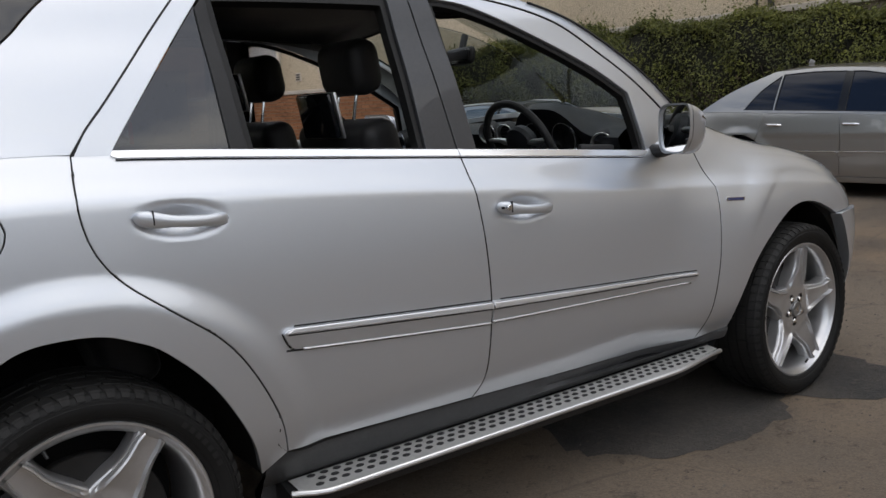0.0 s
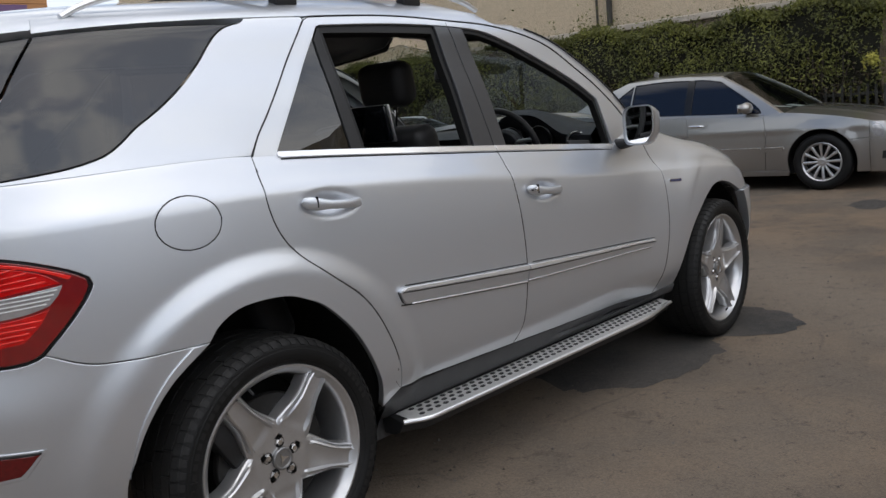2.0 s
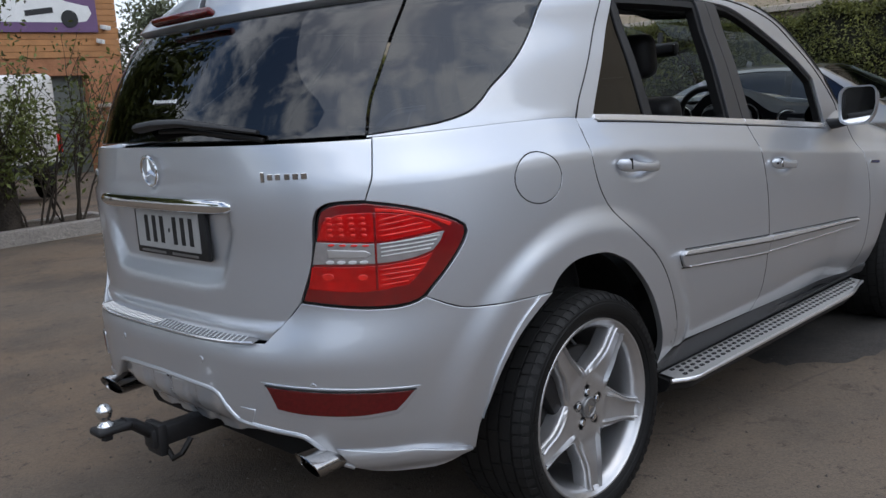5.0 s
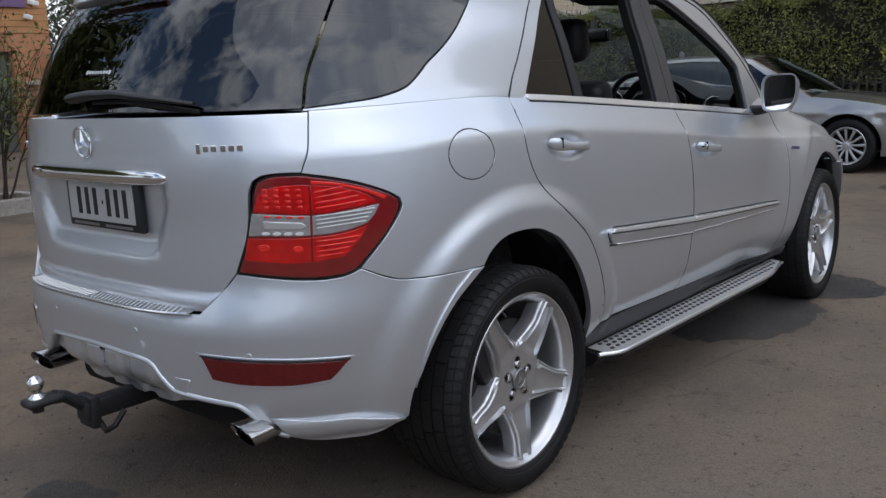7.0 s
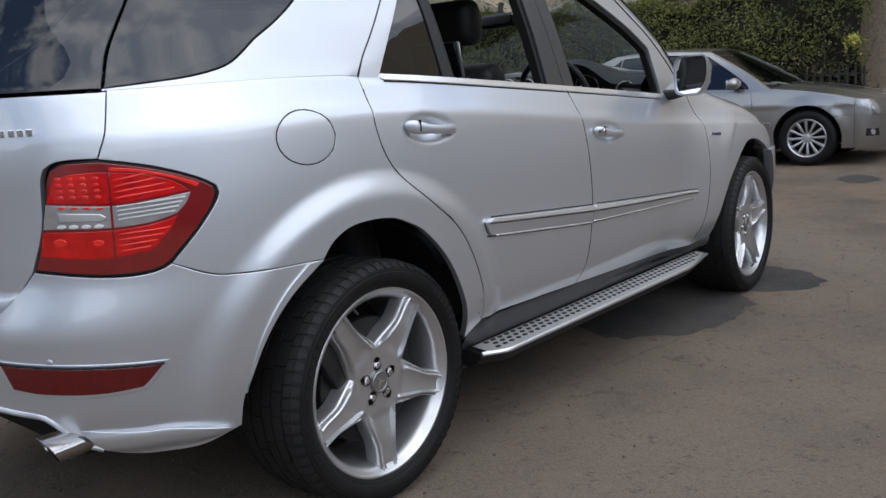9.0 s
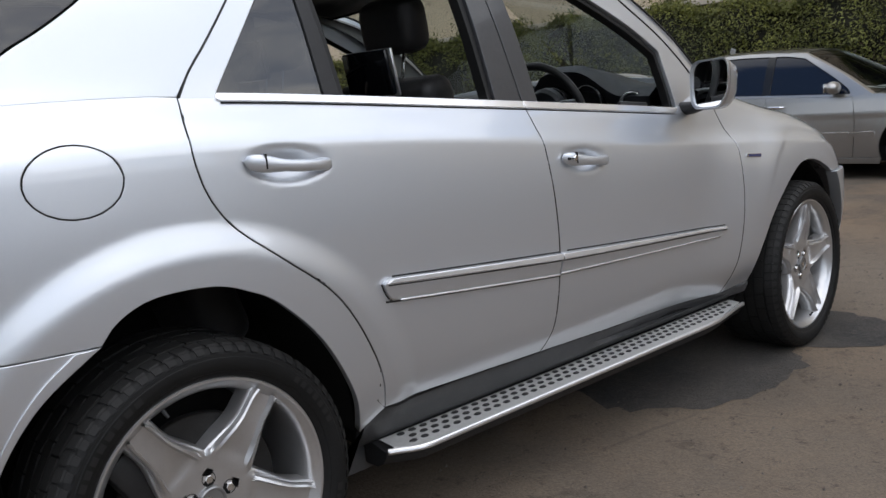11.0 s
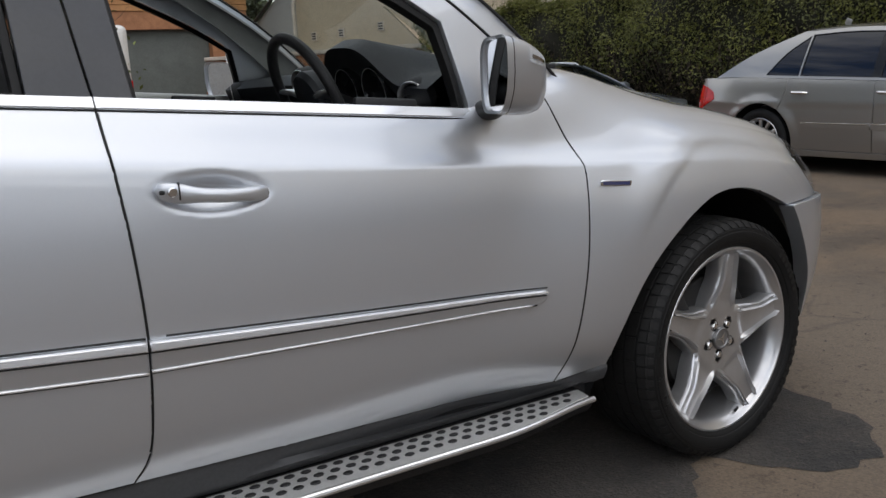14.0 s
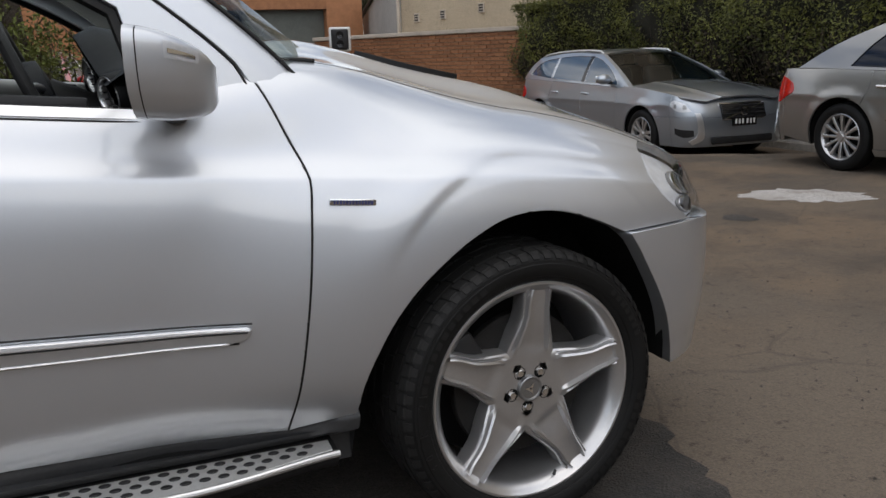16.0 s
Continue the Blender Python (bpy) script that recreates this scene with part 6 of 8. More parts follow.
    for ri, (y0, y1, rr, cnt) in enumerate(rows):
        for i in range(cnt):
            a0 = 2 * math.pi * (i + .07 + .33 * (ri % 3)) / cnt
            a1 = a0 + 2 * math.pi * (1 - .14 * cnt / 66) / cnt
            vs = []
            for a, y in ((a0, y0), (a1, y0), (a1 + .012, y1), (a0 + .012, y1)):
                edge = rr - (.005 if abs(y) > .12 else 0)
                vs.append(bm.verts.new(((edge) * math.cos(a), y, (edge) * math.sin(a))))
            lo = []
            for a, y in ((a0, y0), (a1, y0), (a1 + .012, y1), (a0 + .012, y1)):
                lo.append(bm.verts.new((.362 * math.cos(a), y * (1.05 if abs(y) > .12 else 1), .362 * math.sin(a))))
            bm.faces.new(vs)
            for j in range(4):
                bm.faces.new((vs[j], lo[j], lo[(j + 1) % 4], vs[(j + 1) % 4]))
    # shoulder notches
    for i in range(66):
        a = 2 * math.pi * (i + .5) / 66
        for r0, r1 in ((.350, .3665),):
            q = [bm.verts.new((r * math.cos(a + d), y, r * math.sin(a + d))) for r, y, d in ((r0, -.1395, -.026), (r0, -.1395, .026), (r1, -.1225, .031), (r1, -.1225, -.031))]
            bm.faces.new(q)
            s = [bm.verts.new((r * math.cos(a + d), y, r * math.sin(a + d))) for r, y, d in ((r0 - .001, -.132, -.028), (r0 - .001, -.132, .028), (r1 - .001, -.114, .033), (r1 - .001, -.114, -.033))]
            for j in range(4):
                bm.faces.new((q[j], s[j], s[(j + 1) % 4], q[(j + 1) % 4]))
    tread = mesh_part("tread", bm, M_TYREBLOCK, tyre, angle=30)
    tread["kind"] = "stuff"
    # raised maker's marks as plain bars on the sidewall
    bm = bmesh.new()
    for start, count, wide in ((math.radians(118), 11, .019), (math.radians(-62), 11, .019), (math.radians(20), 7, .015)):
        for i in range(count):
            a = start + i * (wide + .009) / .325
            da = wide / 2 / .325
            q = [bm.verts.new((r * math.cos(a + d), -.1448, r * math.sin(a + d))) for r, d in ((.318, -da), (.318, da), (.3325, da), (.3325, -da))]
            bm.faces.new(q)
    mark = mesh_part("sidewall_mark", bm, M_SEAL, tyre, smooth=False)
    mark["kind"] = "stuff"
    # size marking on the sidewall
    for ch, deg in (("4", 204), ("0", 198.5), ("R", 187), ("2", 174.5), ("1", 170)):
        fc = bpy.data.curves.new("size_mark", "FONT")
        fc.body, fc.size, fc.extrude, fc.align_x = ch, .030, .0012, "CENTER"
        fo = bpy.data.objects.new("size_mark", fc)
        me = bpy.data.meshes.new_from_object(fo)
        bpy.data.objects.remove(fo)
        me.materials.clear()
        me.materials.append(M_SEAL)
        q = new("size_mark", me)
        a = math.radians(deg)
        q.parent = tyre
        q.matrix_basis = Matrix(((math.sin(a), math.cos(a), 0, .315 * math.cos(a)), (0, 0, -1, -.1436), (-math.cos(a), math.sin(a), 0, .315 * math.sin(a)), (0, 0, 0, 1)))
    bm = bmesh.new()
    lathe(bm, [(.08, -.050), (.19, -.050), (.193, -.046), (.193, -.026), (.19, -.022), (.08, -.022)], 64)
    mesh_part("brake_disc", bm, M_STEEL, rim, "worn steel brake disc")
    bm = bmesh.new()
    box(bm, pose(-.15, -.045, .09, 0, -31, 0), (.075, .075, .16), .015)
    mesh_part("brake_caliper", bm, M_BLACK, rim)
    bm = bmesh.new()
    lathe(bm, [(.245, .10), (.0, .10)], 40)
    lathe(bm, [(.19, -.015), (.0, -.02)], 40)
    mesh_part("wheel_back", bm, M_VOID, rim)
    bm = bmesh.new()
    a = turn + math.radians(200)
    tube(bm, [(.262 * math.cos(a), -.108, .262 * math.sin(a)), (.245 * math.cos(a), -.120, .245 * math.sin(a))], [.005, .004], 8)
    mesh_part("valve", bm, M_BLACK, rim)
    return rim


w_rear = wheel_parts(math.radians(-90))
w_rear.parent = suv
w_rear.matrix_basis = pose(HUB_R, -.800, HUB_Z)
w_front = wheel_parts(math.radians(85))
w_front.parent = suv
w_front.matrix_basis = pose(HUB_F, -.795, HUB_Z, 0, 0, 3)
for src, px, turn in ((w_rear, HUB_R, 180), (w_front, HUB_F, 183)):
    c = copy_thing(src, pose(px, .80, HUB_Z, 0, 20, turn))

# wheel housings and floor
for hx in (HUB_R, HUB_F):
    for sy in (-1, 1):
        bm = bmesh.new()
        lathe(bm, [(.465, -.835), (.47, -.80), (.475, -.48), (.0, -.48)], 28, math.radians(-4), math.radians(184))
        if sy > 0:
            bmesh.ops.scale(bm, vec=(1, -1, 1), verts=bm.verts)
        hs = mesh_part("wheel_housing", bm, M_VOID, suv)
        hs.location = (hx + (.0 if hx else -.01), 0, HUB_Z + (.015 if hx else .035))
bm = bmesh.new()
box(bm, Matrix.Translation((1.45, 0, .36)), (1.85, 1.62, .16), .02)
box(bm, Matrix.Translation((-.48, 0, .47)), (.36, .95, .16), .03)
# the boxes under the tail are added to keep light off the ground there
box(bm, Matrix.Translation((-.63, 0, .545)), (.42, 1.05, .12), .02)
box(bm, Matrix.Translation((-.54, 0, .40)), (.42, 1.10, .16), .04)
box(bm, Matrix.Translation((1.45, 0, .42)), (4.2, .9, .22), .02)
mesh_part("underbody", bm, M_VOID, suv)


# ---- SUV: sill, running boards, mirrors, rear fittings, cabin ----
def door_foot(x):
    return np.interp(x, (.45, .51, 1.17, 1.7, 2.30, 2.47), (.40, .435, .414, .389, .362, .38)) - .006


for sy in (-1, 1):
    bm = bmesh.new()
    rings = []
    for x in np.linspace(.455, 2.468, 60):
        zf = float(door_foot(x)) + .012
        yb = float(-body(np.array(x), np.array(door_foot(x)))[1]) if .5 < x < 2.42 else float(-body(np.array(min(max(x, .5), 2.42)), np.array(.4))[1])
        sect = [(yb - .02, zf + .01), (yb - .004, zf - .004), (yb - .004, zf - .016), (yb - .018, zf - .045), (.842, .345), (.826, .322), (.80, .312), (.78, .30), (.78, .23)]
        rings.append([bm.verts.new((x, sy * y, z)) for y, z in sect])
    for a, b in zip(rings, rings[1:]):
        for k in range(len(a) - 1):
            bm.faces.new((a[k], a[k + 1], b[k + 1], b[k]))
    bm.faces.new(rings[0])
    bm.faces.new(rings[-1])
    mesh_part("sill_cladding", bm, M_SILL, suv, "dark grey plastic sill cladding", angle=50)

    def edge(x):
        return .948 - .058 * sstep(2.02, 2.44, x) ** 1.2 - .055 * (1 - sstep(.50, .64, x)) ** 1.6

    bm = bmesh.new()
    rings = []
    for x in np.linspace(.515, 2.41, 70):
        e = float(edge(x))
        sect = [(.79, .312), (.83, .3135), (e - .012, .301), (e - .012, .286), (e - .03, .262), (.84, .25), (.79, .25)]
        rings.append([bm.verts.new((x, sy * y, z + .010 * (1 - (x - .5) / 1.9) - .006)) for y, z in sect])
    for a, b in zip(rings, rings[1:]):
        for k in range(len(a) - 1):
            bm.faces.new((a[k], a[k + 1], b[k + 1], b[k]))
    bm.faces.new(rings[0])
    bm.faces.new(rings[-1])
    board = mesh_part("running_board", bm, M_BLACK, suv, angle=40)
    bm = bmesh.new()
    xs = np.linspace(.535, 2.395, 80)
    rings = [[bm.verts.new((x, sy * y, .3165 - .0125 * ((y - .83) / .11) + .010 * (1 - (x - .5) / 1.9) - .006 + dz)) for y, dz in ((.832, 0), (.833, .003), (float(edge(x)) - .014, .003), (float(edge(x)) - .013, 0))] for x in xs]
    for a, b in zip(rings, rings[1:]):
        for k in range(3):
            bm.faces.new((a[k], a[k + 1], b[k + 1], b[k]))
    mesh_part("tread_plate", bm, M_TREAD, board, "brushed aluminium tread plate with dark studs")
    bm = bmesh.new()
    tube(bm, [(x, sy * (float(edge(x)) - .006), .3035 + .010 * (1 - (x - .5) / 1.9) - .006) for x in np.linspace(.517, 2.41, 70)], .0085, 10)
    mesh_part("edge_strip", bm, M_SATIN, board, "bright rounded edge strip")
    bm = bmesh.new()
    lathe(bm, [(.0, 0.0026), (.0085, .0026), (.0105, .001), (.011, -.002)], 14)
    bmesh.ops.rotate(bm, verts=bm.verts, matrix=Matrix.Rotation(radians(90), 3, "X"))
    stud = mesh_part("stud", bm, M_BLACK, board)
    if sy > 0:
        stud.matrix_basis = Matrix.Translation((1.4, .88, .3145))
        continue
    spots = []
    for row in range(4):
        y = .846 + row * .0265
        for i in range(44):
            x = .60 + i * .0415 + (.0207 if row % 2 else 0)
            if y < float(edge(x)) - .026 and .57 < x < 2.36:
                spots.append((x, y))
    for i, (x, y) in enumerate(spots):
        o = stud if i == 0 else new("stud", stud.data)
        o.parent = board
        o.matrix_basis = Matrix.Translation((x, sy * y, .3165 - .0125 * ((y - .83) / .11) + .010 * (1 - (x - .5) / 1.9) - .003)) @ Matrix.Diagonal((1.25, .82, 1, 1))


# door mirrors
def door_mirror(sy, door):
    cy, cz, n = .978, 1.203, 48

    def shell(t, a, out=0.0):
        """The housing: t from the glass to the nose, a round the section."""
        k = max(.02, (1 - t ** 3.2)) ** .5
        ku = max(.06, (1 - t ** 1.9)) ** .5
        c, s = math.cos(a), math.sin(a)
        yy = np.sign(c) * abs(c) ** .42 * (.094 + out) * (k if c > 0 else .5 + .5 * k)
        zz = np.sign(s) * abs(s) ** .42 * (.088 + out) * (ku if s > 0 else .45 + .55 * k)
        if s < -.02:
            yy *= 1 - .34 * max(0, min(1, (-zz / .09 - .25) / .75)) * (1 if c > 0 else .25)
        return Vector((2.034 + .152 * t - .30 * yy * (1 - t), sy * (cy + yy - .03 * t), cz + zz - .02 * t + .01 * c))

    def skin(bm, ts, angs, out, closed):
        rings = [[bm.verts.new(shell(t, a, out)) for a in angs] for t in ts]
        m = len(angs)
        for p, q in zip(rings, rings[1:]):
            for j in range(m if closed else m - 1):
                bm.faces.new((p[j], p[(j + 1) % m], q[(j + 1) % m], q[j]))
        return rings

    bm = bmesh.new()
    full = [2 * math.pi * j / n for j in range(n)]
    rings = skin(bm, (.13, .145, .22, .34, .46, .58, .69, .79, .88, .95, 1.0), full, 0, True)
    bm.faces.new(rings[-1])
    mesh_part("door_mirror", bm, M_PAINT, door, angle=50)
    # painted bezel round the glass, parted from the housing by a dark joint
    bm = bmesh.new()
    rings = skin(bm, (0, .02, .10, .115), full, -.0005, True)
    inner = [bm.verts.new(v.co + (Vector((2.05, sy * cy, cz)) - v.co) * .075 + Vector((.003, 0, 0))) for v in rings[0]]
    deep = [bm.verts.new(v.co + Vector((.012, 0, 0))) for v in inner]
    for p, q in ((rings[0], inner), (inner, deep)):
        for j in range(n):
            bm.faces.new((q[j], q[(j + 1) % n], p[(j + 1) % n], p[j]))
    glass_ring = [v.co + Vector((-.006, 0, 0)) for v in deep]
    mesh_part("mirror_bezel", bm, M_PAINT, door, angle=50)
    bm = bmesh.new()
    skin(bm, (.10, .15), full, -.004, True)
    mesh_part("bezel_joint", bm, M_SEAL, door)
    bm = bmesh.new()
    bm.faces.new([bm.verts.new(v) for v in glass_ring])
    mesh_part("mirror_glass", bm, M_MIRROR, door, "mirror glass", smooth=False)
    bm = bmesh.new()
    tube(bm, [(2.115, sy * .80, 1.115), (2.112, sy * .86, 1.118), (2.10, sy * .90, 1.125), (2.09, sy * .95, 1.135)], [.034, .03, .026, .024], 14, .8)
    mesh_part("mirror_arm", bm, M_BLACK, door, angle=60)
    # indicator lens let into the outer face, with its bright bar
    span = [radians(3 + 24 * j / 7) for j in range(8)]
    bm = bmesh.new()
    skin(bm, [.40 + .36 * j / 9 for j in range(10)], span, .0022, False)
    bmesh.ops.solidify(bm, geom=bm.faces[:], thickness=.003)
    lens = mesh_part("indicator", bm, M_HEADLAMP, door, "clear indicator lens", angle=60)
    bm = bmesh.new()
    skin(bm, [.44 + .28 * j / 6 for j in range(7)], [radians(7 + 5 * j / 3) for j in range(4)], .0045, False)
    mesh_part("indicator_bar", bm, M_CHROME, lens)


door_mirror(-1, DOORS[1])
door_mirror(1, DOORS_L[1])

# wing badge: a bright plate with dark marks
p = body(np.array(2.467), np.array(.9915))
bm = bmesh.new()
n0 = normals_of(body, np.array([[2.467, .9915]]))[0]
turn = Vector(n0).to_track_quat("Z", "X").to_matrix().to_4x4()
yaw = math.atan2(n0[0], -n0[1])
mk = Matrix.Translation(Vector(p) + Vector(n0) * .003) @ Matrix.Rotation(yaw, 4, "Z") @ Matrix.Rotation(radians(5.5), 4, "Y")
box(bm, mk, (.108, .007, .0155), .003, 2)
badge = mesh_part("wing_badge", bm, M_CHROME, suv, "small bright badge plate with dark marks")
bm = bmesh.new()
for i in range(13):
    box(bm, mk @ Matrix.Translation((-.043 + i * .0072, -.0036, 0)), (.0046, .002, .0095))
mesh_part("badge_mark", bm, material("badge_blue", (.05, .06, .16), .3), badge, smooth=False)

# tailgate fittings
TX = -.907


def on_tail(y, z):
    """x of the tailgate's skin at y and z."""
    us = np.linspace(-1, -.2, 160)
    q = body(us, np.full(160, (z - .0) * .95 + .045))
    return float(np.interp(abs(y), -q[:, 1], q[:, 0]))


bm = bmesh.new()
rings = []
for y in np.linspace(-.392, .392, 45):
    x = on_tail(y, 1.10)
    e = (1 - abs(y / .394) ** 14) ** .5
    rings.append([bm.verts.new((x - dx * (.3 + .7 * e), y, 1.110 + dz * e)) for dx, dz in ((-.01, .022), (.010, .024), (.019, .0205), (.024, .013), (.026, .003), (.0245, -.007), (.019, -.016), (.009, -.022), (-.02, -.025))])
for a, b in zip(rings, rings[1:]):
    for k in range(8):
        bm.faces.new((a[k], a[k + 1], b[k + 1], b[k]))
bm.faces.new(rings[0])
bm.faces.new(rings[-1])
bar = mesh_part("tailgate_bar", bm, M_CHROME, suv, "polished chrome bar above the number plate")
bm = bmesh.new()
box(bm, pose(TX + .014, -.045, 1.024, 0, 0, 0), (.018, .425, .152), .006, 2)
plate = mesh_part("number_plate", bm, M_BLACK, suv, "white number plate in a black surround")
# white sheet greyed: the hollow's shade is put into its colour
bm = bmesh.new()
box(bm, pose(TX + .004, -.038, 1.030), (.004, .372, .118), .001, 1)
mesh_part("plate_face", bm, material("plate_sheet_shaded", (.40, .40, .385), .35, 0, 30, .08, 200), plate)
for y, wide, tall in ((.125, .034, .082), (.078, .034, .082), (.031, .034, .082), (-.012, .010, .012), (-.045, .034, .082), (-.092, .034, .082), (-.139, .034, .082)):
    bm = bmesh.new()
    box(bm, pose(TX + .0015, y - .042, 1.030), (.002, wide * .62, tall))
    mesh_part("plate_mark", bm, M_BLACK, plate, smooth=False)
bm = bmesh.new()
for i in range(2):
    box(bm, pose(TX + .004, .06 - i * .19, .959), (.002, .15, .007))
mesh_part("surround_mark", bm, M_PADMETAL, plate, smooth=False)
# round emblem
bm = bmesh.new()
c = Matrix.Translation((TX - .004, 0, 1.208)) @ Matrix.Rotation(radians(-90), 4, "Z") @ Matrix.Rotation(radians(6), 4, "X")
ring = [(.0435 + .005 * math.cos(a), -.006 + .005 * math.sin(a)) for a in np.linspace(0, 2 * math.pi, 13)]
lathe(bm, ring, 56, m=c)
for k in range(3):
    a = math.pi / 2 + k * 2 * math.pi / 3
    pts = [(.042, 0), (.006, .0085), (.006, -.0085)]
    top = bm.verts.new(c @ Vector((0, -.014, 0)))
    base = [bm.verts.new(c @ Vector((r * math.cos(a) - t * math.sin(a), -.004, r * math.sin(a) + t * math.cos(a)))) for r, t in pts]
    for i, j in ((0, 1), (1, 2), (2, 0)):
        bm.faces.new((base[i], base[j], top))
mesh_part("emblem", bm, M_CHROME, suv, "round chrome emblem", smooth=False)
# model letters as plain bright blocks
def skin_at(y, z):
    """Point and outward way of the tailgate's skin at y and z."""
    us, vs = np.meshgrid(np.linspace(-1, -.4, 240), np.linspace(1.0, 1.2, 60))
    q = body(us, vs)
    k = np.argmin((-q[..., 1] - abs(y)) ** 2 + (q[..., 2] - z) ** 2)
    uv = np.array([[us.ravel()[k], vs.ravel()[k]]])
    flip = (1, -1 if y > 0 else 1, 1)
    return Vector(q.reshape(-1, 3)[k] * flip), Vector(normals_of(body, uv)[0] * flip)


for y0, y1, wide in ((-.487, -.622, 6), (.62, .50, 5)):
    for i in range(wide):
        y = y0 + (y1 - y0) * (i + .5) / wide
        pt, nn = skin_at(y, 1.191)
        bm = bmesh.new()
        box(bm, Matrix.Translation(pt + nn * .002) @ Matrix.Rotation(math.atan2(nn.y, nn.x), 4, "Z"), (.006, .0165 if i else .013, .028 if i == 0 and y < 0 else .017), .0015, 1)
        mesh_part("model_mark", bm, M_CHROME, suv, "small chrome model mark", smooth=False)
# rear wiper on the glass
bm = bmesh.new()
wp = [Vector(house(np.array(u), np.array(v))) + Vector((-.03, 0, 0)) for u, v in ((-1.0, .075), (-.92, .085), (-.82, .085), (-.72, .066), (-.62, .04))]
tube(bm, wp, [.028, .026, .022, .016, .010], 10, .55)
wiper = mesh_part("rear_wiper", bm, M_BLACK, suv, "black rear wiper", angle=60)
bm = bmesh.new()
tube(bm, [p + Vector((.016, .02 if i < 1 else 0, -.022)) for i, p in enumerate(wp[1:])], .007, 6)
mesh_part("wiper_blade", bm, M_SEAL, wiper)
# small white mark on the rear glass, as plain bars
bm = bmesh.new()
for i in range(9):
    q = Vector(house(np.array(-1 + .013 * i), np.array(.165 - .0004 * i)))
    box(bm, Matrix.Translation(q + Vector((-.002, .02, 0))) @ Matrix.Rotation(radians(30), 4, "Y"), (.002, .0085, .013 if i in (0, 8) else .009))
mesh_part("window_mark", bm, M_PLATE, suv, "small white mark on the rear window", smooth=False)
# third stop lamp under the roof spoiler
bm = bmesh.new()
box(bm, pose(-.752, 0, 1.655, 0, 30, 0), (.03, .34, .022), .008, 2)
mesh_part("stop_lamp", bm, M_REFLECT, suv, "dark red high stop lamp")
# step pad on the bumper
PAD_Z = float(bumper(np.array(-1.0), np.array(.716))[2]) + .004
bm = bmesh.new()
rings = []
for y in np.linspace(-.46, .46, 47):
    xi = on_tail(y, .74) + .004
    xo = xi - .066 + .02 * (abs(y) / .46) ** 6
    z = PAD_Z
    rings.append([bm.verts.new((x, y, zz)) for x, zz in ((xi, z + .004), (xi - .012, z + .004), (xo + .005, z - .004), (xo, z - .010))])
for a, b in zip(rings, rings[1:]):
    for k in range(3):
        bm.faces.new((a[k], a[k + 1], b[k + 1], b[k]))
pad = mesh_part("bumper_pad", bm, M_PADMETAL, suv, "ribbed grey metal loading pad", angle=50)
bm = bmesh.new()
tube(bm, [(on_tail(y, .74) - .060 + .02 * (abs(y) / .46) ** 6, y, PAD_Z - .003) for y in np.linspace(-.46, .46, 31)], .0035, 6)
mesh_part("pad_edge", bm, M_BRIGHT, pad)
for y in np.linspace(-.42, .42, 44):
    xi = on_tail(y, .74) - .010
    bm = bmesh.new()
    box(bm, pose(xi - .020, y, PAD_Z + .0015, 0, -8, 25 if y < 0 else -25), (.040, .0045, .003), .001, 1)
    mesh_part("rib", bm, M_SATIN, pad)
# parking sensors
for y, z in ((-.62, .63), (-.24, .668), (.24, .668), (.62, .63)):
    us = np.linspace(-1, -.2, 200)
    q = bumper(us, np.full(200, z - .018))
    i = int(np.argmin(np.abs(-q[:, 1] - abs(y))))
    pt = q[i] * (1, -1 if y > 0 else 1, 1)
    nn = normals_of(bumper, np.array([[us[i], z - .018]]))[0] * (1, -1 if y > 0 else 1, 1)
    bm = bmesh.new()
    lathe(bm, [(.0, -.002), (.0085, -.002), (.0095, -.001), (.0105, -.0015), (.0115, .004)], 24, m=Matrix.Translation(pt) @ Vector(-nn).to_track_quat("Y", "Z").to_matrix().to_4x4())
    mesh_part("parking_sensor", bm, M_PAINT, suv)
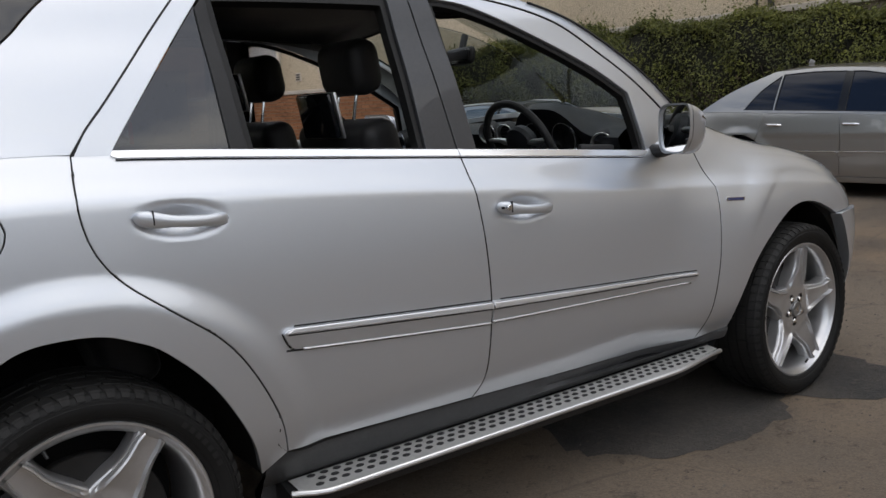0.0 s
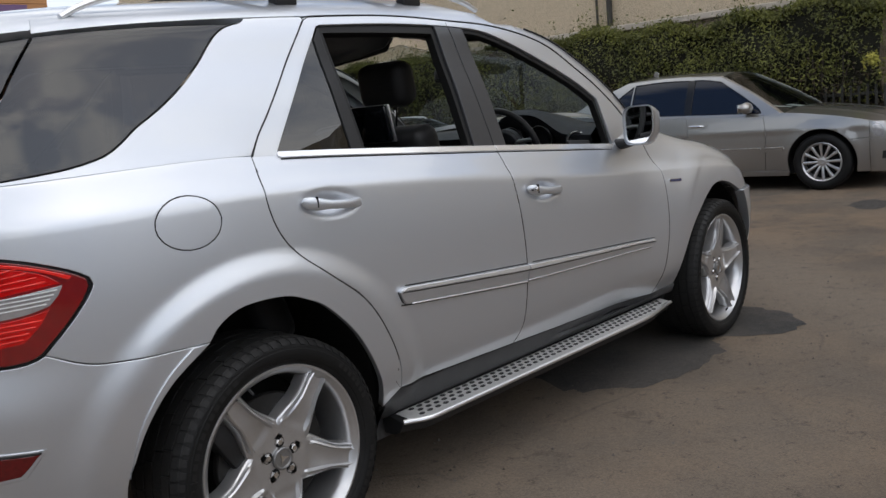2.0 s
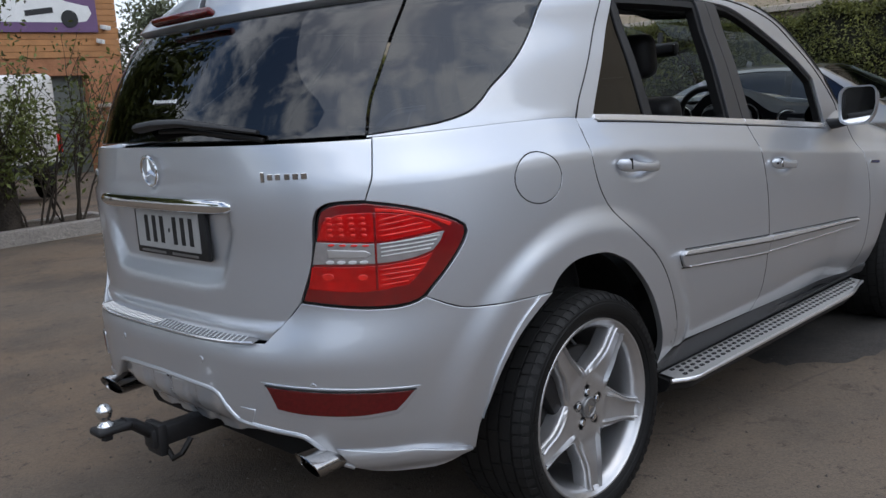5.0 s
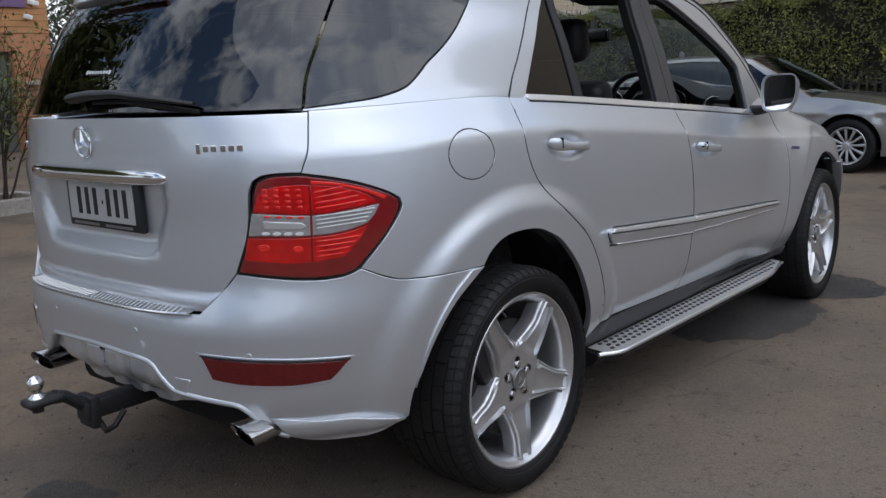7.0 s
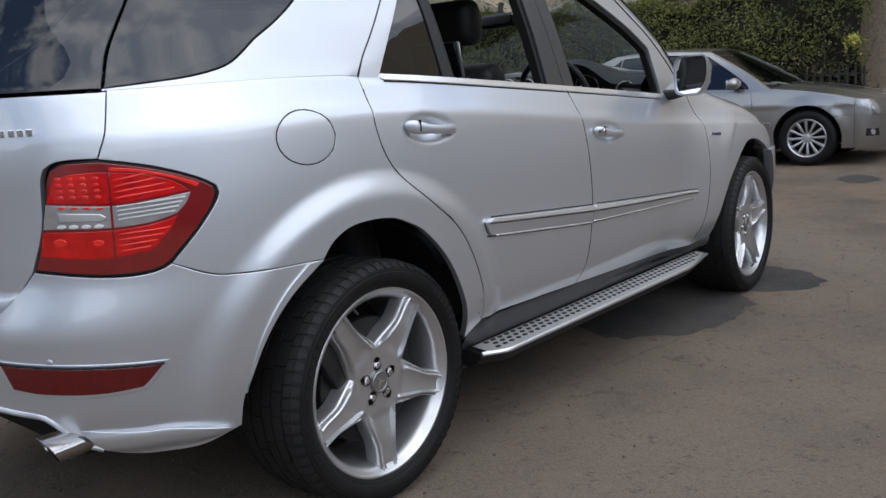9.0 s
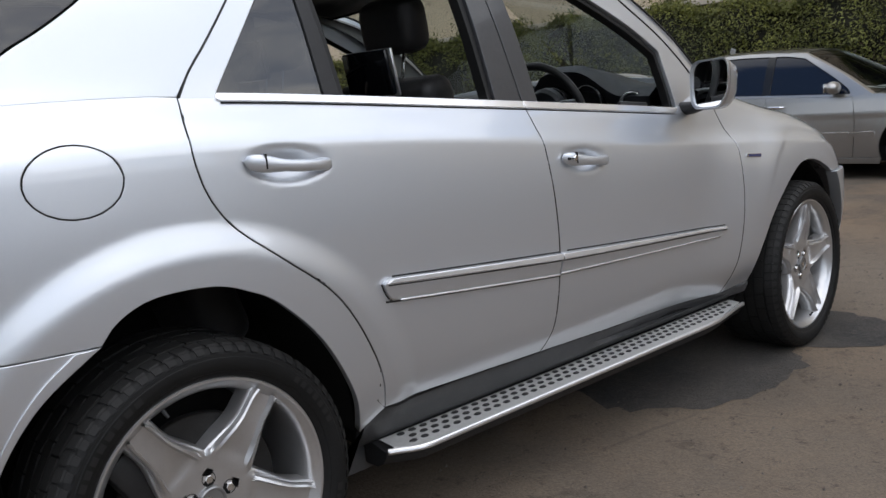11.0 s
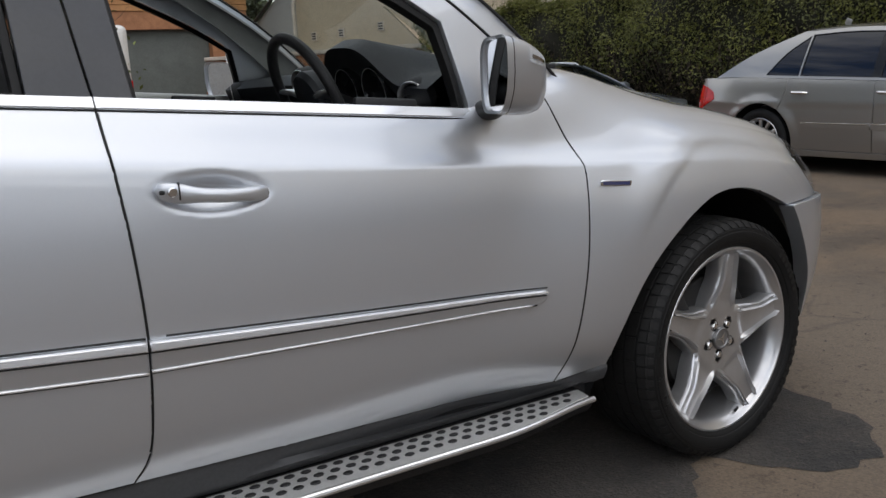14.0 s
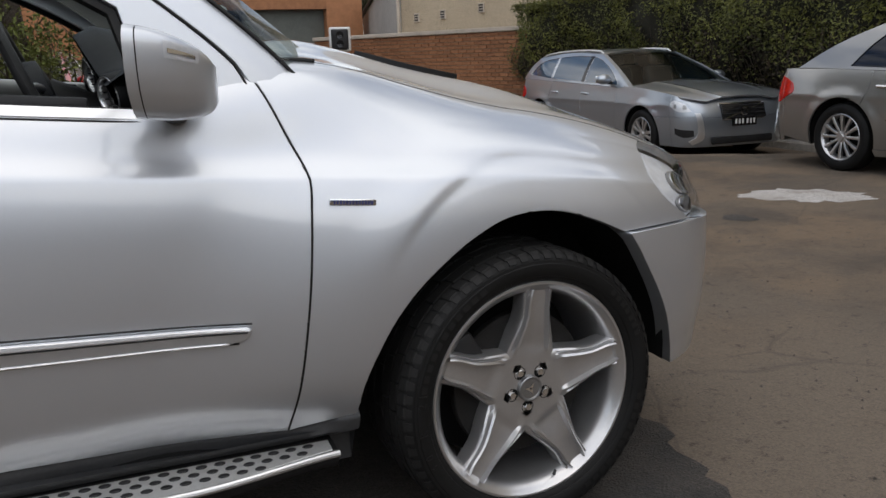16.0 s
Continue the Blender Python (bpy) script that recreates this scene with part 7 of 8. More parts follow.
# lower rear apron, tail pipes and tow bar
for is_left in (False, True):
    roll = np.array(curve(APRON_LINE[:12], .012))
    pts = bumper(roll[:, 0], roll[:, 1] + .004) - normals_of(bumper, roll) * .004
    bm = bmesh.new()
    tube(bm, [tuple(q * (1, -1 if is_left else 1, 1)) for q in pts], .0095, 10)
    mesh_part("bumper_edge", bm, M_PAINT, suv)
    # the apron lies behind the bumper's edge, with two raised fields and a foot that turns under
    fields = lambda u: .012 * (sstep(-.995, -.98, u) * (1 - sstep(-.935, -.92, u)) + sstep(-.895, -.88, u) * (1 - sstep(-.82, -.80, u)))
    under = offset(bumper, lambda u, v: -.024 + fields(u) * sstep(.575, .56, v) - .055 * sstep(.53, .42, v))
    panel("rear_apron", under, outline([(-1, .585), (-.882, .581), (-.793, .573), (-.766, .544), (-.738, .514), (-.716, .504), (-.66, .494), (-.60, .484), (-.58, .47), (-.563, .445), (-.545, .405)], [(-.545, .405), (-.60, .418), (-.68, .430), (-.77, .408), (-.85, .398), (-1, .402)], [(-1, .402), (-1, .585)]),
          M_PAINT, suv, .010, left=is_left, gap=0, depth=.02, label="silver lower rear apron with raised fields")
    panel("bumper_lip", offset(bumper, lambda u, v: .016 * sstep(.355, .40, v) * (1 - sstep(.415, .45, v))), outline([(-.545, .443), (-.46, .43), (-.40, .424), (-.32, .395)], [(-.32, .395), (-.36, .372), (-.42, .358)], [(-.42, .358), (-.49, .366), (-.545, .443)]), M_PAINT, suv, .012, left=is_left, gap=0, depth=.02)
    panel("arch_trim", offset(bumper, lambda u, v: .006 + 0 * u), outline(R_ARCH2[1:], [(-.142, .758), (-.176, .757)], [(-.176, .757), (-.222, .700), (-.272, .591), (-.296, .468)]), M_PAINT, suv, .02, left=is_left, gap=.0008, depth=.012)
    bm = bmesh.new()
    sy = 1 if is_left else -1
    ang = np.linspace(0, 2 * math.pi, 33)[:-1]
    loops = []
    for off, rr in ((.095, .96), (.05, 1.0), (.012, 1.04), (.002, 1.03), (.0, .98), (.006, .92), (.02, .90)):
        loops.append([bm.verts.new((-.868 + off - .020 * math.sin(a) - .008 * math.cos(a), sy * (.592 + .058 * rr * math.cos(a)), .410 + .036 * rr * math.sin(a))) for a in ang])
    for a, b in zip(loops, loops[1:]):
        for k in range(32):
            bm.faces.new((a[k], a[(k + 1) % 32], b[(k + 1) % 32], b[k]))
    pipe = mesh_part("tail_pipe", bm, M_PIPE, suv, "oval chrome tail pipe")
    bm = bmesh.new()
    inner = [[bm.verts.new((-.868 + off - .020 * math.sin(a) - .008 * math.cos(a), sy * (.592 + .058 * .9 * math.cos(a)), .410 + .036 * .9 * math.sin(a))) for a in ang] for off in (.018, .09)]
    for k in range(32):
        bm.faces.new((inner[0][k], inner[0][(k + 1) % 32], inner[1][(k + 1) % 32], inner[1][k]))
    bm.faces.new(inner[1])
    mesh_part("pipe_inside", bm, M_VOID, pipe, smooth=False)
    bm = bmesh.new()
    tube(bm, [(-.80, sy * .595, .418), (-.60, sy * .575, .43)], .036, 16, .7)
    mesh_part("exhaust_tube", bm, M_VOID, pipe)
panel("tow_cover", offset(bumper, lambda u, v: .003 + 0 * u), outline([(-.727, .543), (-.691, .541)], [(-.691, .541), (-.702, .493)], [(-.702, .493), (-.735, .496)], [(-.735, .496), (-.727, .543)]), M_PAINT, suv, .02, gap=.0006, depth=.006)
bm = bmesh.new()
box(bm, pose(-.90, 0, .40), (.26, .06, .06), .008)
box(bm, pose(-1.0, 0, .395), (.03, .09, .10), .006)
tow = mesh_part("tow_bar", bm, M_BLACK, suv, "black tow hitch with a chrome ball")
bm = bmesh.new()
tube(bm, [(-.96, 0, .405), (-1.02, 0, .42), (-1.07, 0, .462), (-1.10, 0, .470)], [.028, .028, .026, .03], 12, .7)
box(bm, pose(-1.135, 0, .470), (.11, .07, .024), .01, 3)
mesh_part("tow_tongue", bm, M_BLACK, tow, angle=50)
bm = bmesh.new()
lathe(bm, [(.0, -.068), (.012, -.066), (.021, -.056), (.025, -.043), (.021, -.030), (.014, -.021), (.015, -.012), (.024, -.008), (.025, .0)], 28)
bmesh.ops.rotate(bm, verts=bm.verts, matrix=Matrix.Rotation(radians(-90), 3, "X"))
bmesh.ops.translate(bm, verts=bm.verts, vec=(-1.152, 0, .482))
mesh_part("tow_ball", bm, M_CHROME, tow, "chrome tow ball", angle=60)
bm = bmesh.new()
lathe(bm, [(.0, .03), (.018, .03), (.018, .0)], 6)
bmesh.ops.rotate(bm, verts=bm.verts, matrix=Matrix.Rotation(radians(-90), 3, "X"))
bmesh.ops.translate(bm, verts=bm.verts, vec=(-1.152, 0, .44 + .03))
mesh_part("tow_nut", bm, M_BLACK, tow, smooth=False)
bm = bmesh.new()
tube(bm, [(-.985, -.03, .36), (-.99, -.07, .34), (-.975, -.10, .36), (-.94, -.10, .40)], .009, 8)
mesh_part("shackle", bm, M_STEEL, tow)

# roof rails with bar feet
for sy in (-1, 1):
    bm = bmesh.new()
    xs = np.linspace(-.33, 1.42, 40)
    pts = []
    for x in xs:
        s = (x + .33) / 1.75
        arch = .075 * (1 - (2 * s - 1) ** 4) ** .8 if 0 < s < 1 else 0
        pts.append((x, sy * .612, float(house(np.array(x), np.array(.50))[2]) + .0 + arch))
    tube(bm, pts, [.012 + .010 * min(1, 4 * min(i / 39, 1 - i / 39)) for i in range(40)], 12, .75)
    rail = mesh_part("roof_rail", bm, M_SATIN, suv, "satin aluminium roof rail", angle=60)
    for x in (.42, 1.02):
        bm = bmesh.new()
        z = float(house(np.array(x), np.array(.50))[2])
        box(bm, pose(x, sy * .60, z + .09), (.13, .07, .05), .015, 3)
        box(bm, pose(x + .02, sy * .60, z + .04), (.09, .05, .08), .01, 2)
        mesh_part("bar_foot", bm, M_BLACK, rail)
for x in (.42, 1.02):
    bm = bmesh.new()
    z = float(house(np.array(x), np.array(.50))[2]) + .118
    box(bm, pose(x, 0, z), (.06, 1.2, .03), .01, 2)
    mesh_part("roof_bar", bm, M_BLACK, suv, "black roof cross bar")


# cabin
def cushion(bm, m, size, bevel, bow=0.0):
    n0 = len(bm.verts)
    box(bm, Matrix(), size, bevel, 4)
    bm.verts.ensure_lookup_table()
    for v in list(bm.verts)[n0:]:
        k = (1 - min(1, (2 * v.co.y / size[1]) ** 2)) * (1 - min(1, (2 * v.co.z / size[2]) ** 2))
        v.co.x += bow * k * (1 if v.co.x > 0 else -.5)
        v.co = m @ v.co


for sy in (-1, 1):
    bm = bmesh.new()
    cushion(bm, pose(1.14, sy * .37, .97, 0, -14, 0), (.14, .50, .68), .05, .02)
    seat = mesh_part("front_seat", bm, M_FABRIC, suv, "black leather front seat", angle=60)
    bm = bmesh.new()
    cushion(bm, pose(1.40, sy * .37, .68, 0, 6, 0), (.52, .50, .16), .05)
    mesh_part("seat_base", bm, M_FABRIC, seat, angle=60)
    bm = bmesh.new()
    hz, hx = 1.475, 1.105
    cushion(bm, pose(hx, sy * .365, hz, 0, -8, 0), (.115, .265, .185), .05, .02)
    hr = mesh_part("headrest", bm, M_FABRIC, seat, "rounded black headrest", angle=70)
    for d in (-.06, .06):
        bm = bmesh.new()
        tube(bm, [(hx - .01, sy * .365 + d, hz - .07), (hx - .03, sy * .365 + d, hz - .17), (hx - .04, sy * .365 + d, hz - .26)], .006, 8)
        mesh_part("headrest_post", bm, M_CHROME, seat)
    bm = bmesh.new()
    sx, sz = (.955, 1.322) if sy < 0 else (.985, 1.425)
    box(bm, pose(sx, sy * .40, sz, 0, -10, 0), (.022, .225, .145), .008, 2)
    scr = mesh_part("seat_screen", bm, M_SCREEN, seat, "dark tablet screen behind the headrest")
    bm = bmesh.new()
    box(bm, pose(sx + .018, sy * .40, sz, 0, -10, 0), (.012, .232, .152), .005, 2)
    mesh_part("screen_shell", bm, M_SATIN, seat)
    bm = bmesh.new()
    tube(bm, [(sx + .02, sy * .40, sz), (1.02, sy * .38, sz + .01), (1.06, sy * .37, sz - .02)], .012, 8)
    mesh_part("screen_arm", bm, M_BLACK, seat)
    bm = bmesh.new()
    cushion(bm, pose(.12, sy * .38, .93, 0, -18, 0), (.15, .66, .60), .05, .01)
    rs = mesh_part("rear_seat", bm, M_FABRIC, suv, "black leather rear seat", angle=60)
    bm = bmesh.new()
    cushion(bm, pose(.06, sy * .42, 1.27, 0, -12, 0), (.10, .26, .15), .045, .01)
    mesh_part("headrest", bm, M_FABRIC, rs, angle=70)
# dashboard: a swept section, with the hood over the dials
bm = bmesh.new()
rings = []
for y in np.linspace(-.76, .76, 61):
    hood = math.exp(-((y + .385) / .175) ** 4)
    zt = 1.205 + .015 * math.cos(y * 2)
    sect = [(2.52, 1.12), (2.36, zt - .01), (2.16, zt + .012 + .05 * hood), (2.03 - .05 * hood, zt + .0 + .098 * hood), (1.985 - .05 * hood, zt - .03 + .105 * hood), (2.00 - .01 * hood, zt - .07 + .09 * hood), (2.03 + .05 * hood, zt - .09), (1.99, zt - .20), (1.97, zt - .34), (2.05, zt - .50)]
    rings.append([bm.verts.new((x, y, z)) for x, z in sect])
for a, b in zip(rings, rings[1:]):
    for k in range(9):
        bm.faces.new((a[k], a[k + 1], b[k + 1], b[k]))
dash = mesh_part("dashboard", bm, M_DASH, suv, "dark grey dashboard", angle=70)
for y, x, z, tilt in ((-.672, 2.012, 1.152, 25), (-.135, 1.992, 1.19, 12), (-.015, 1.992, 1.195, 12), (.672, 2.012, 1.152, -25)):
    bm = bmesh.new()
    c = Matrix.Translation((x - .012, y, z)) @ Matrix.Rotation(radians(-90 + tilt), 4, "Z") @ Matrix.Rotation(radians(10), 4, "X")
    lathe(bm, [(.050, .03), (.050, -.004), (.047, -.010), (.045, -.011)], 40, m=c)
    vent = mesh_part("air_vent", bm, M_BLACK, dash, "round black air vent with a bright ring")
    bm = bmesh.new()
    lathe(bm, [(.046, -.0105), (.0445, -.0125), (.041, -.0115), (.039, -.008), (.038, .008)], 40, m=c)
    mesh_part("vent_ring", bm, M_SATIN, vent)
    bm = bmesh.new()
    lathe(bm, [(.037, .008), (.0, .008)], 32, m=c)
    for k in (-1.5, -.5, .5, 1.5):
        box(bm, c @ Matrix.Translation((0, .002, k * .015)), (.066 - abs(k) * .012, .012, .003))
    mesh_part("vent_slat", bm, M_BLACK, vent)
for y in (-.47, -.30):
    bm = bmesh.new()
    c = Matrix.Translation((2.005, y, 1.175)) @ Matrix.Rotation(radians(-90), 4, "Z") @ Matrix.Rotation(radians(14), 4, "X")
    lathe(bm, [(.066, .02), (.066, -.01), (.062, -.014), (.059, -.008), (.058, .012), (.0, .014)], 40, m=c)
    dial = mesh_part("dial", bm, M_GLOSSBLACK, dash)
    bm = bmesh.new()
    lathe(bm, [(.061, -.0145), (.0645, -.0145)], 40, m=c)
    mesh_part("dial_ring", bm, M_SATIN, dash)
bm = bmesh.new()
box(bm, pose(1.985, -.545, 1.125, 0, 0, 20), (.014, .012, .026), .004, 2)
mesh_part("ignition_key", bm, M_CHROME, dash, "key in the ignition")
bm = bmesh.new()
box(bm, pose(1.98, -.075, 1.03, 0, -12, 0), (.03, .24, .20), .01)
mesh_part("centre_console", bm, M_GLOSSBLACK, dash)
# steering wheel
c = Matrix.Translation((1.835, -.385, 1.155)) @ Matrix.Rotation(radians(-90), 4, "Z") @ Matrix.Rotation(radians(22), 4, "X")
bm = bmesh.new()
lathe(bm, [(.178 + .0155 * math.cos(a), .0155 * math.sin(a)) for a in np.linspace(0, 2 * math.pi, 13)], 56, m=c)
wheel_rim = mesh_part("steering_wheel", bm, M_FABRIC, suv, "black leather steering wheel", angle=80)
bm = bmesh.new()
lathe(bm, [(.0, -.012), (.05, -.012), (.07, -.004), (.078, .012), (.07, .04), (.0, .05)], 40, m=c)
mesh_part("wheel_boss", bm, M_DASH, wheel_rim)
for a in (8, 172, 250, 290):
    bm = bmesh.new()
    d = Vector((math.cos(radians(a)), 0, math.sin(radians(a))))
    tube(bm, [c @ (d * .06 + Vector((0, .012, 0))), c @ (d * .12 + Vector((0, .012, 0))), c @ (d * .172)], [.022, .017, .013], 10, .6)
    mesh_part("wheel_arm", bm, M_SATIN if a < 200 else M_DASH, wheel_rim)
bm = bmesh.new()
tube(bm, [(1.86, -.385, 1.15), (2.05, -.385, 1.07)], .045, 12)
mesh_part("steering_column", bm, M_BLACK, wheel_rim)
# mirror inside, and the trim of the far door
bm = bmesh.new()
box(bm, pose(1.76, -.13, 1.517, 0, 8, -14), (.035, .25, .068), .017, 3)
rvm = mesh_part("cabin_mirror", bm, M_BLACK, suv, "black rear-view mirror", angle=60)
bm = bmesh.new()
box(bm, pose(1.743, -.134, 1.515, 0, 8, -14), (.004, .225, .05), .002, 1)
mesh_part("mirror_glass", bm, M_MIRROR, rvm)
bm = bmesh.new()
tube(bm, [(1.77, -.13, 1.54), (1.80, -.12, 1.60)], .014, 8)
mesh_part("mirror_stem", bm, M_BLACK, rvm)
for sy in (-1, 1):
    bm = bmesh.new()
    box(bm, pose(1.66, sy * .785, 1.155 if sy > 0 else 1.05, 0, 5, sy * 1.5), (.82, .025, .060), .008, 2)
    tr = mesh_part("door_trim", bm, material("trim_silver", (.42, .42, .41), .3, .7, 20, .1) if sy < 0 else bpy.data.materials["trim_silver"], DOORS_L[1] if sy > 0 else DOORS[1], "silver-grey door trim strip")
    bm = bmesh.new()
    tube(bm, [(1.80, sy * .765, 1.138), (1.84, sy * .750, 1.135), (1.90, sy * .755, 1.128)], .010, 8, .7)
    mesh_part("door_pull", bm, M_CHROME, DOORS_L[1] if sy > 0 else DOORS[1])
    bm = bmesh.new()
    box(bm, pose(1.86, sy * .772, 1.135, 0, 5, 0), (.17, .02, .052), .008, 2)
    mesh_part("pull_cup", bm, M_BLACK, DOORS_L[1] if sy > 0 else DOORS[1])


# ---- the other parked cars ----
def alloy_wheel(radius, rim_r, spokes, double, paint):
    """A parked car's wheel, axis along y, face towards -y."""
    bm = bmesh.new()
    lathe(bm, [(rim_r - .012, -.085), (rim_r, -.096), (rim_r - .006, -.1), (rim_r - .016, -.092), (rim_r - .028, -.07), (rim_r - .034, .06), (rim_r, .085)], 48)
    rim = mesh_part("wheel", bm, paint, None, "silver alloy wheel with %d spokes" % spokes, angle=40)
    bm = bmesh.new()
    outer = [(rim_r - .008, -.09), (rim_r + .012, -.106), (rim_r + (radius - rim_r) * .5, -.113), (radius - .03, -.106), (radius - .008, -.09), (radius, -.07), (radius, 0)]
    lathe(bm, outer + [(r, -y) for r, y in outer[-2::-1]], 56)
    mesh_part("tyre", bm, M_RUBBER, rim, angle=30)
    for k in range(spokes):
        bm = bmesh.new()
        a = 2 * math.pi * (k + (.16 * (1 if k % 2 else -1) if double else 0)) / spokes
        pts = [(.045, -.075), (.09, -.082), (rim_r * .6, -.09), (rim_r - .014, -.09)]
        wide = [.011, .012, .0125, .018] if not double else [.014, .014, .017, .022]
        rows = []
        for (r, y), w in zip(pts, wide):
            rows.append([bm.verts.new((r * math.cos(a) - s * w * math.sin(a), y + d, r * math.sin(a) + s * w * math.cos(a))) for s, d in ((-1, .03), (-1, .003), (-.6, 0), (.6, 0), (1, .003), (1, .03))])
        for p, q in zip(rows, rows[1:]):
            for j in range(5):
                bm.faces.new((p[j], p[j + 1], q[j + 1], q[j]))
        mesh_part("spoke", bm, paint, rim, angle=40)
    bm = bmesh.new()
    lathe(bm, [(0, -.088), (.028, -.088), (.032, -.084), (.034, -.078), (.062, -.074), (.066, -.03)], 28)
    mesh_part("hub_cap", bm, paint, rim)
    bm = bmesh.new()
    lathe(bm, [(.0, -.02), (rim_r - .03, -.02)], 32)
    mesh_part("brake_disc", bm, M_VOID, rim)
    return rim


def parked_car(kind, label, at, heading, z0, s, paint, side_glass):
    """A whole car from its dimensions: rear axle at the origin, nose along x."""
    car = tagged(new(kind), label, "car", "parked cars")
    wb, xr, xf, w, tr = s["wheelbase"], s["rear"], s["front"], s["half"], s["tyre"]
    belt_z, hood_z = spline(s["belt"]), spline(s["hood"])
    top_v = spline(s["top"])

    def plan(u):
        f, r = np.clip((u - (xf - 1.0)) / 1.0, 0, 1.2), np.clip(((xr + 1.0) - u) / 1.0, 0, 1.2)
        return w * (1 - .17 * f ** 2.6 - .13 * r ** 2.6)

    def prof(v):
        return 1 - .05 * np.clip((v - .60) / .33, 0, 1.5) ** 2 - .06 * np.clip((.60 - v) / .42, 0, 1.2) ** 2 + .006 * sstep(.66, .70, v) * sstep(.80, .70, v)

    def side_s(u, v):
        u, v = np.broadcast_arrays(np.asarray(u, float), np.asarray(v, float))
        y = plan(u) * prof(v)
        for hx in (0, wb):
            r = np.hypot(u - hx, v - tr)
            y = y + .016 * sstep(tr + .17, tr + .05, r)
        return np.stack([u, -y, v], -1)

    def nose(a, v):
        a, v = np.broadcast_arrays(np.asarray(a, float), np.asarray(v, float))
        u0 = xf - .34
        xe = xf - .01 - .14 * np.clip((v - .52) / .3, 0, 1.2) ** 2 - .07 * np.clip((.38 - v) / .22, 0, 1.3) ** 2
        ang = np.clip(a, 0, 1) * np.pi / 2
        return np.stack([u0 + (xe - u0) * np.sin(ang) + .6 * np.minimum(a, 0), -plan(u0) * prof(v) * np.abs(np.cos(ang)) ** .62, v], -1)

    def tail_s(a, v):
        a, v = np.broadcast_arrays(np.asarray(a, float), np.asarray(v, float))
        u0 = xr + .3
        xe = xr + .01 + .12 * np.clip((v - .6) / .4, 0, 1.4) ** 2 + .08 * np.clip((.4 - v) / .22, 0, 1.3) ** 2
        ang = np.clip(-a, 0, 1) * np.pi / 2
        return np.stack([u0 + (xe - u0) * np.sin(ang) + .6 * np.maximum(a, 0), -plan(u0) * prof(v) * np.abs(np.cos(ang)) ** .62, v], -1)

    def upper(u, v):
        u, v = np.broadcast_arrays(np.asarray(u, float), np.asarray(v, float))
        b = belt_z(u)
        return np.stack([u, -(plan(u) * prof(b) - .012 - .42 * v - .30 * v ** 2), b + v], -1)

    def arch(hx, ra, a0, a1, n=9):
        return [(hx + ra * math.cos(math.radians(t)), tr + ra * math.sin(math.radians(t))) for t in np.linspace(a0, a1, n)]

    sill, ra, ub, ur = .235, tr + .055, xf - .34, xr + .3
    d0, d1, d2 = s["doors"]
    bz = lambda u: float(belt_z(np.array(u)))
    hz = lambda u: float(hood_z(np.array(u)))
    low = math.degrees(math.asin((sill - tr) / ra))
    for left in (False, True):
        h = .09 if left else .05
        fa, rarch = arch(wb, ra, 180 - low, low), arch(0, ra, 180 - low, low)
        wing = panel("front_wing", side_s, outline([(d2, sill), (wb - ra * math.cos(math.radians(low)), sill)], arch(wb, ra, 180 - low, 40), [arch(wb, ra, 40, 40, 1)[0], (ub, arch(wb, ra, 40, 40, 1)[0][1] + .01)],
                                                 [(ub, arch(wb, ra, 40, 40, 1)[0][1] + .01), (ub, hz(ub) - .01)], [(ub, hz(ub) - .01), ((ub + d2) / 2 + .2, hz((ub + d2) / 2 + .2)), (s["screen"][0], hz(s["screen"][0])), (d2, bz(d2))], [(d2, bz(d2)), (d2 + .03, .6), (d2, sill)], step=.06), paint, car, h, left=left, gap=.002)
        fdoor = panel("front_door", side_s, outline([(d1, sill), (d2, sill)], [(d2, sill), (d2 + .03, .6), (d2, bz(d2))], [(d2, bz(d2)), (d1, bz(d1))], [(d1, bz(d1)), (d1 + .02, .6), (d1, sill)], step=.06), paint, car, h, left=left, gap=.003)
        rr = arch(0, ra, low, 55, 5)
        rdoor = panel("rear_door", side_s, outline([(d1, sill), (d1 + .02, .6), (d1, bz(d1))], [(d1, bz(d1)), (d0, bz(d0))], [(d0, bz(d0)), (d0 - .02, .8), rr[-1]], rr[::-1], [rr[0], (d1, sill)], step=.06), paint, car, h, left=left, gap=.003)
        lowr = arch(0, ra, 55, 180 - low, 8)
        panel("quarter_panel", side_s, outline([lowr[0], (d0 - .02, .8), (d0, bz(d0))], [(d0, bz(d0)), ((d0 + ur) / 2, bz((d0 + ur) / 2)), (ur, bz(ur))], [(ur, bz(ur)), (ur, sill + .05)], [(ur, sill + .05), lowr[-1]], lowr[::-1], step=.06), paint, car, h, left=left, gap=.002)
        panel("side_sill", side_s, outline([(ra, .17), (wb - ra, .17)], [(wb - ra, .17), (wb - ra + .02, sill)], [(wb - ra + .02, sill), (ra - .02, sill)], [(ra - .02, sill), (ra, .17)], step=.1), M_PAINT2 if s["kind"] == "saloon" else M_BLACK, car, .1, left=left, raise_=.006)
        for door, a, b in ((rdoor, ra + .12, d1 - .004), (fdoor, d1 + .004, d2 - .03), (wing, d2 + .004, wb - ra - .03)):
            if b > a and s["kind"] == "saloon":
                panel("side_moulding", side_s, outline([(a, .46), (b, .46)], [(b, .46), (b, .515)], [(b, .515), (a, .515)], [(a, .515), (a, .46)], step=.08), paint, door, .08, left=left, raise_=.012, depth=.014)
                panel("moulding_strip", side_s, outline([(a, .508), (b, .508)], [(b, .508), (b, .522)], [(b, .522), (a, .522)], [(a, .522), (a, .508)], step=.08), M_CHROME, door, .08, left=left, raise_=.016, depth=.008)
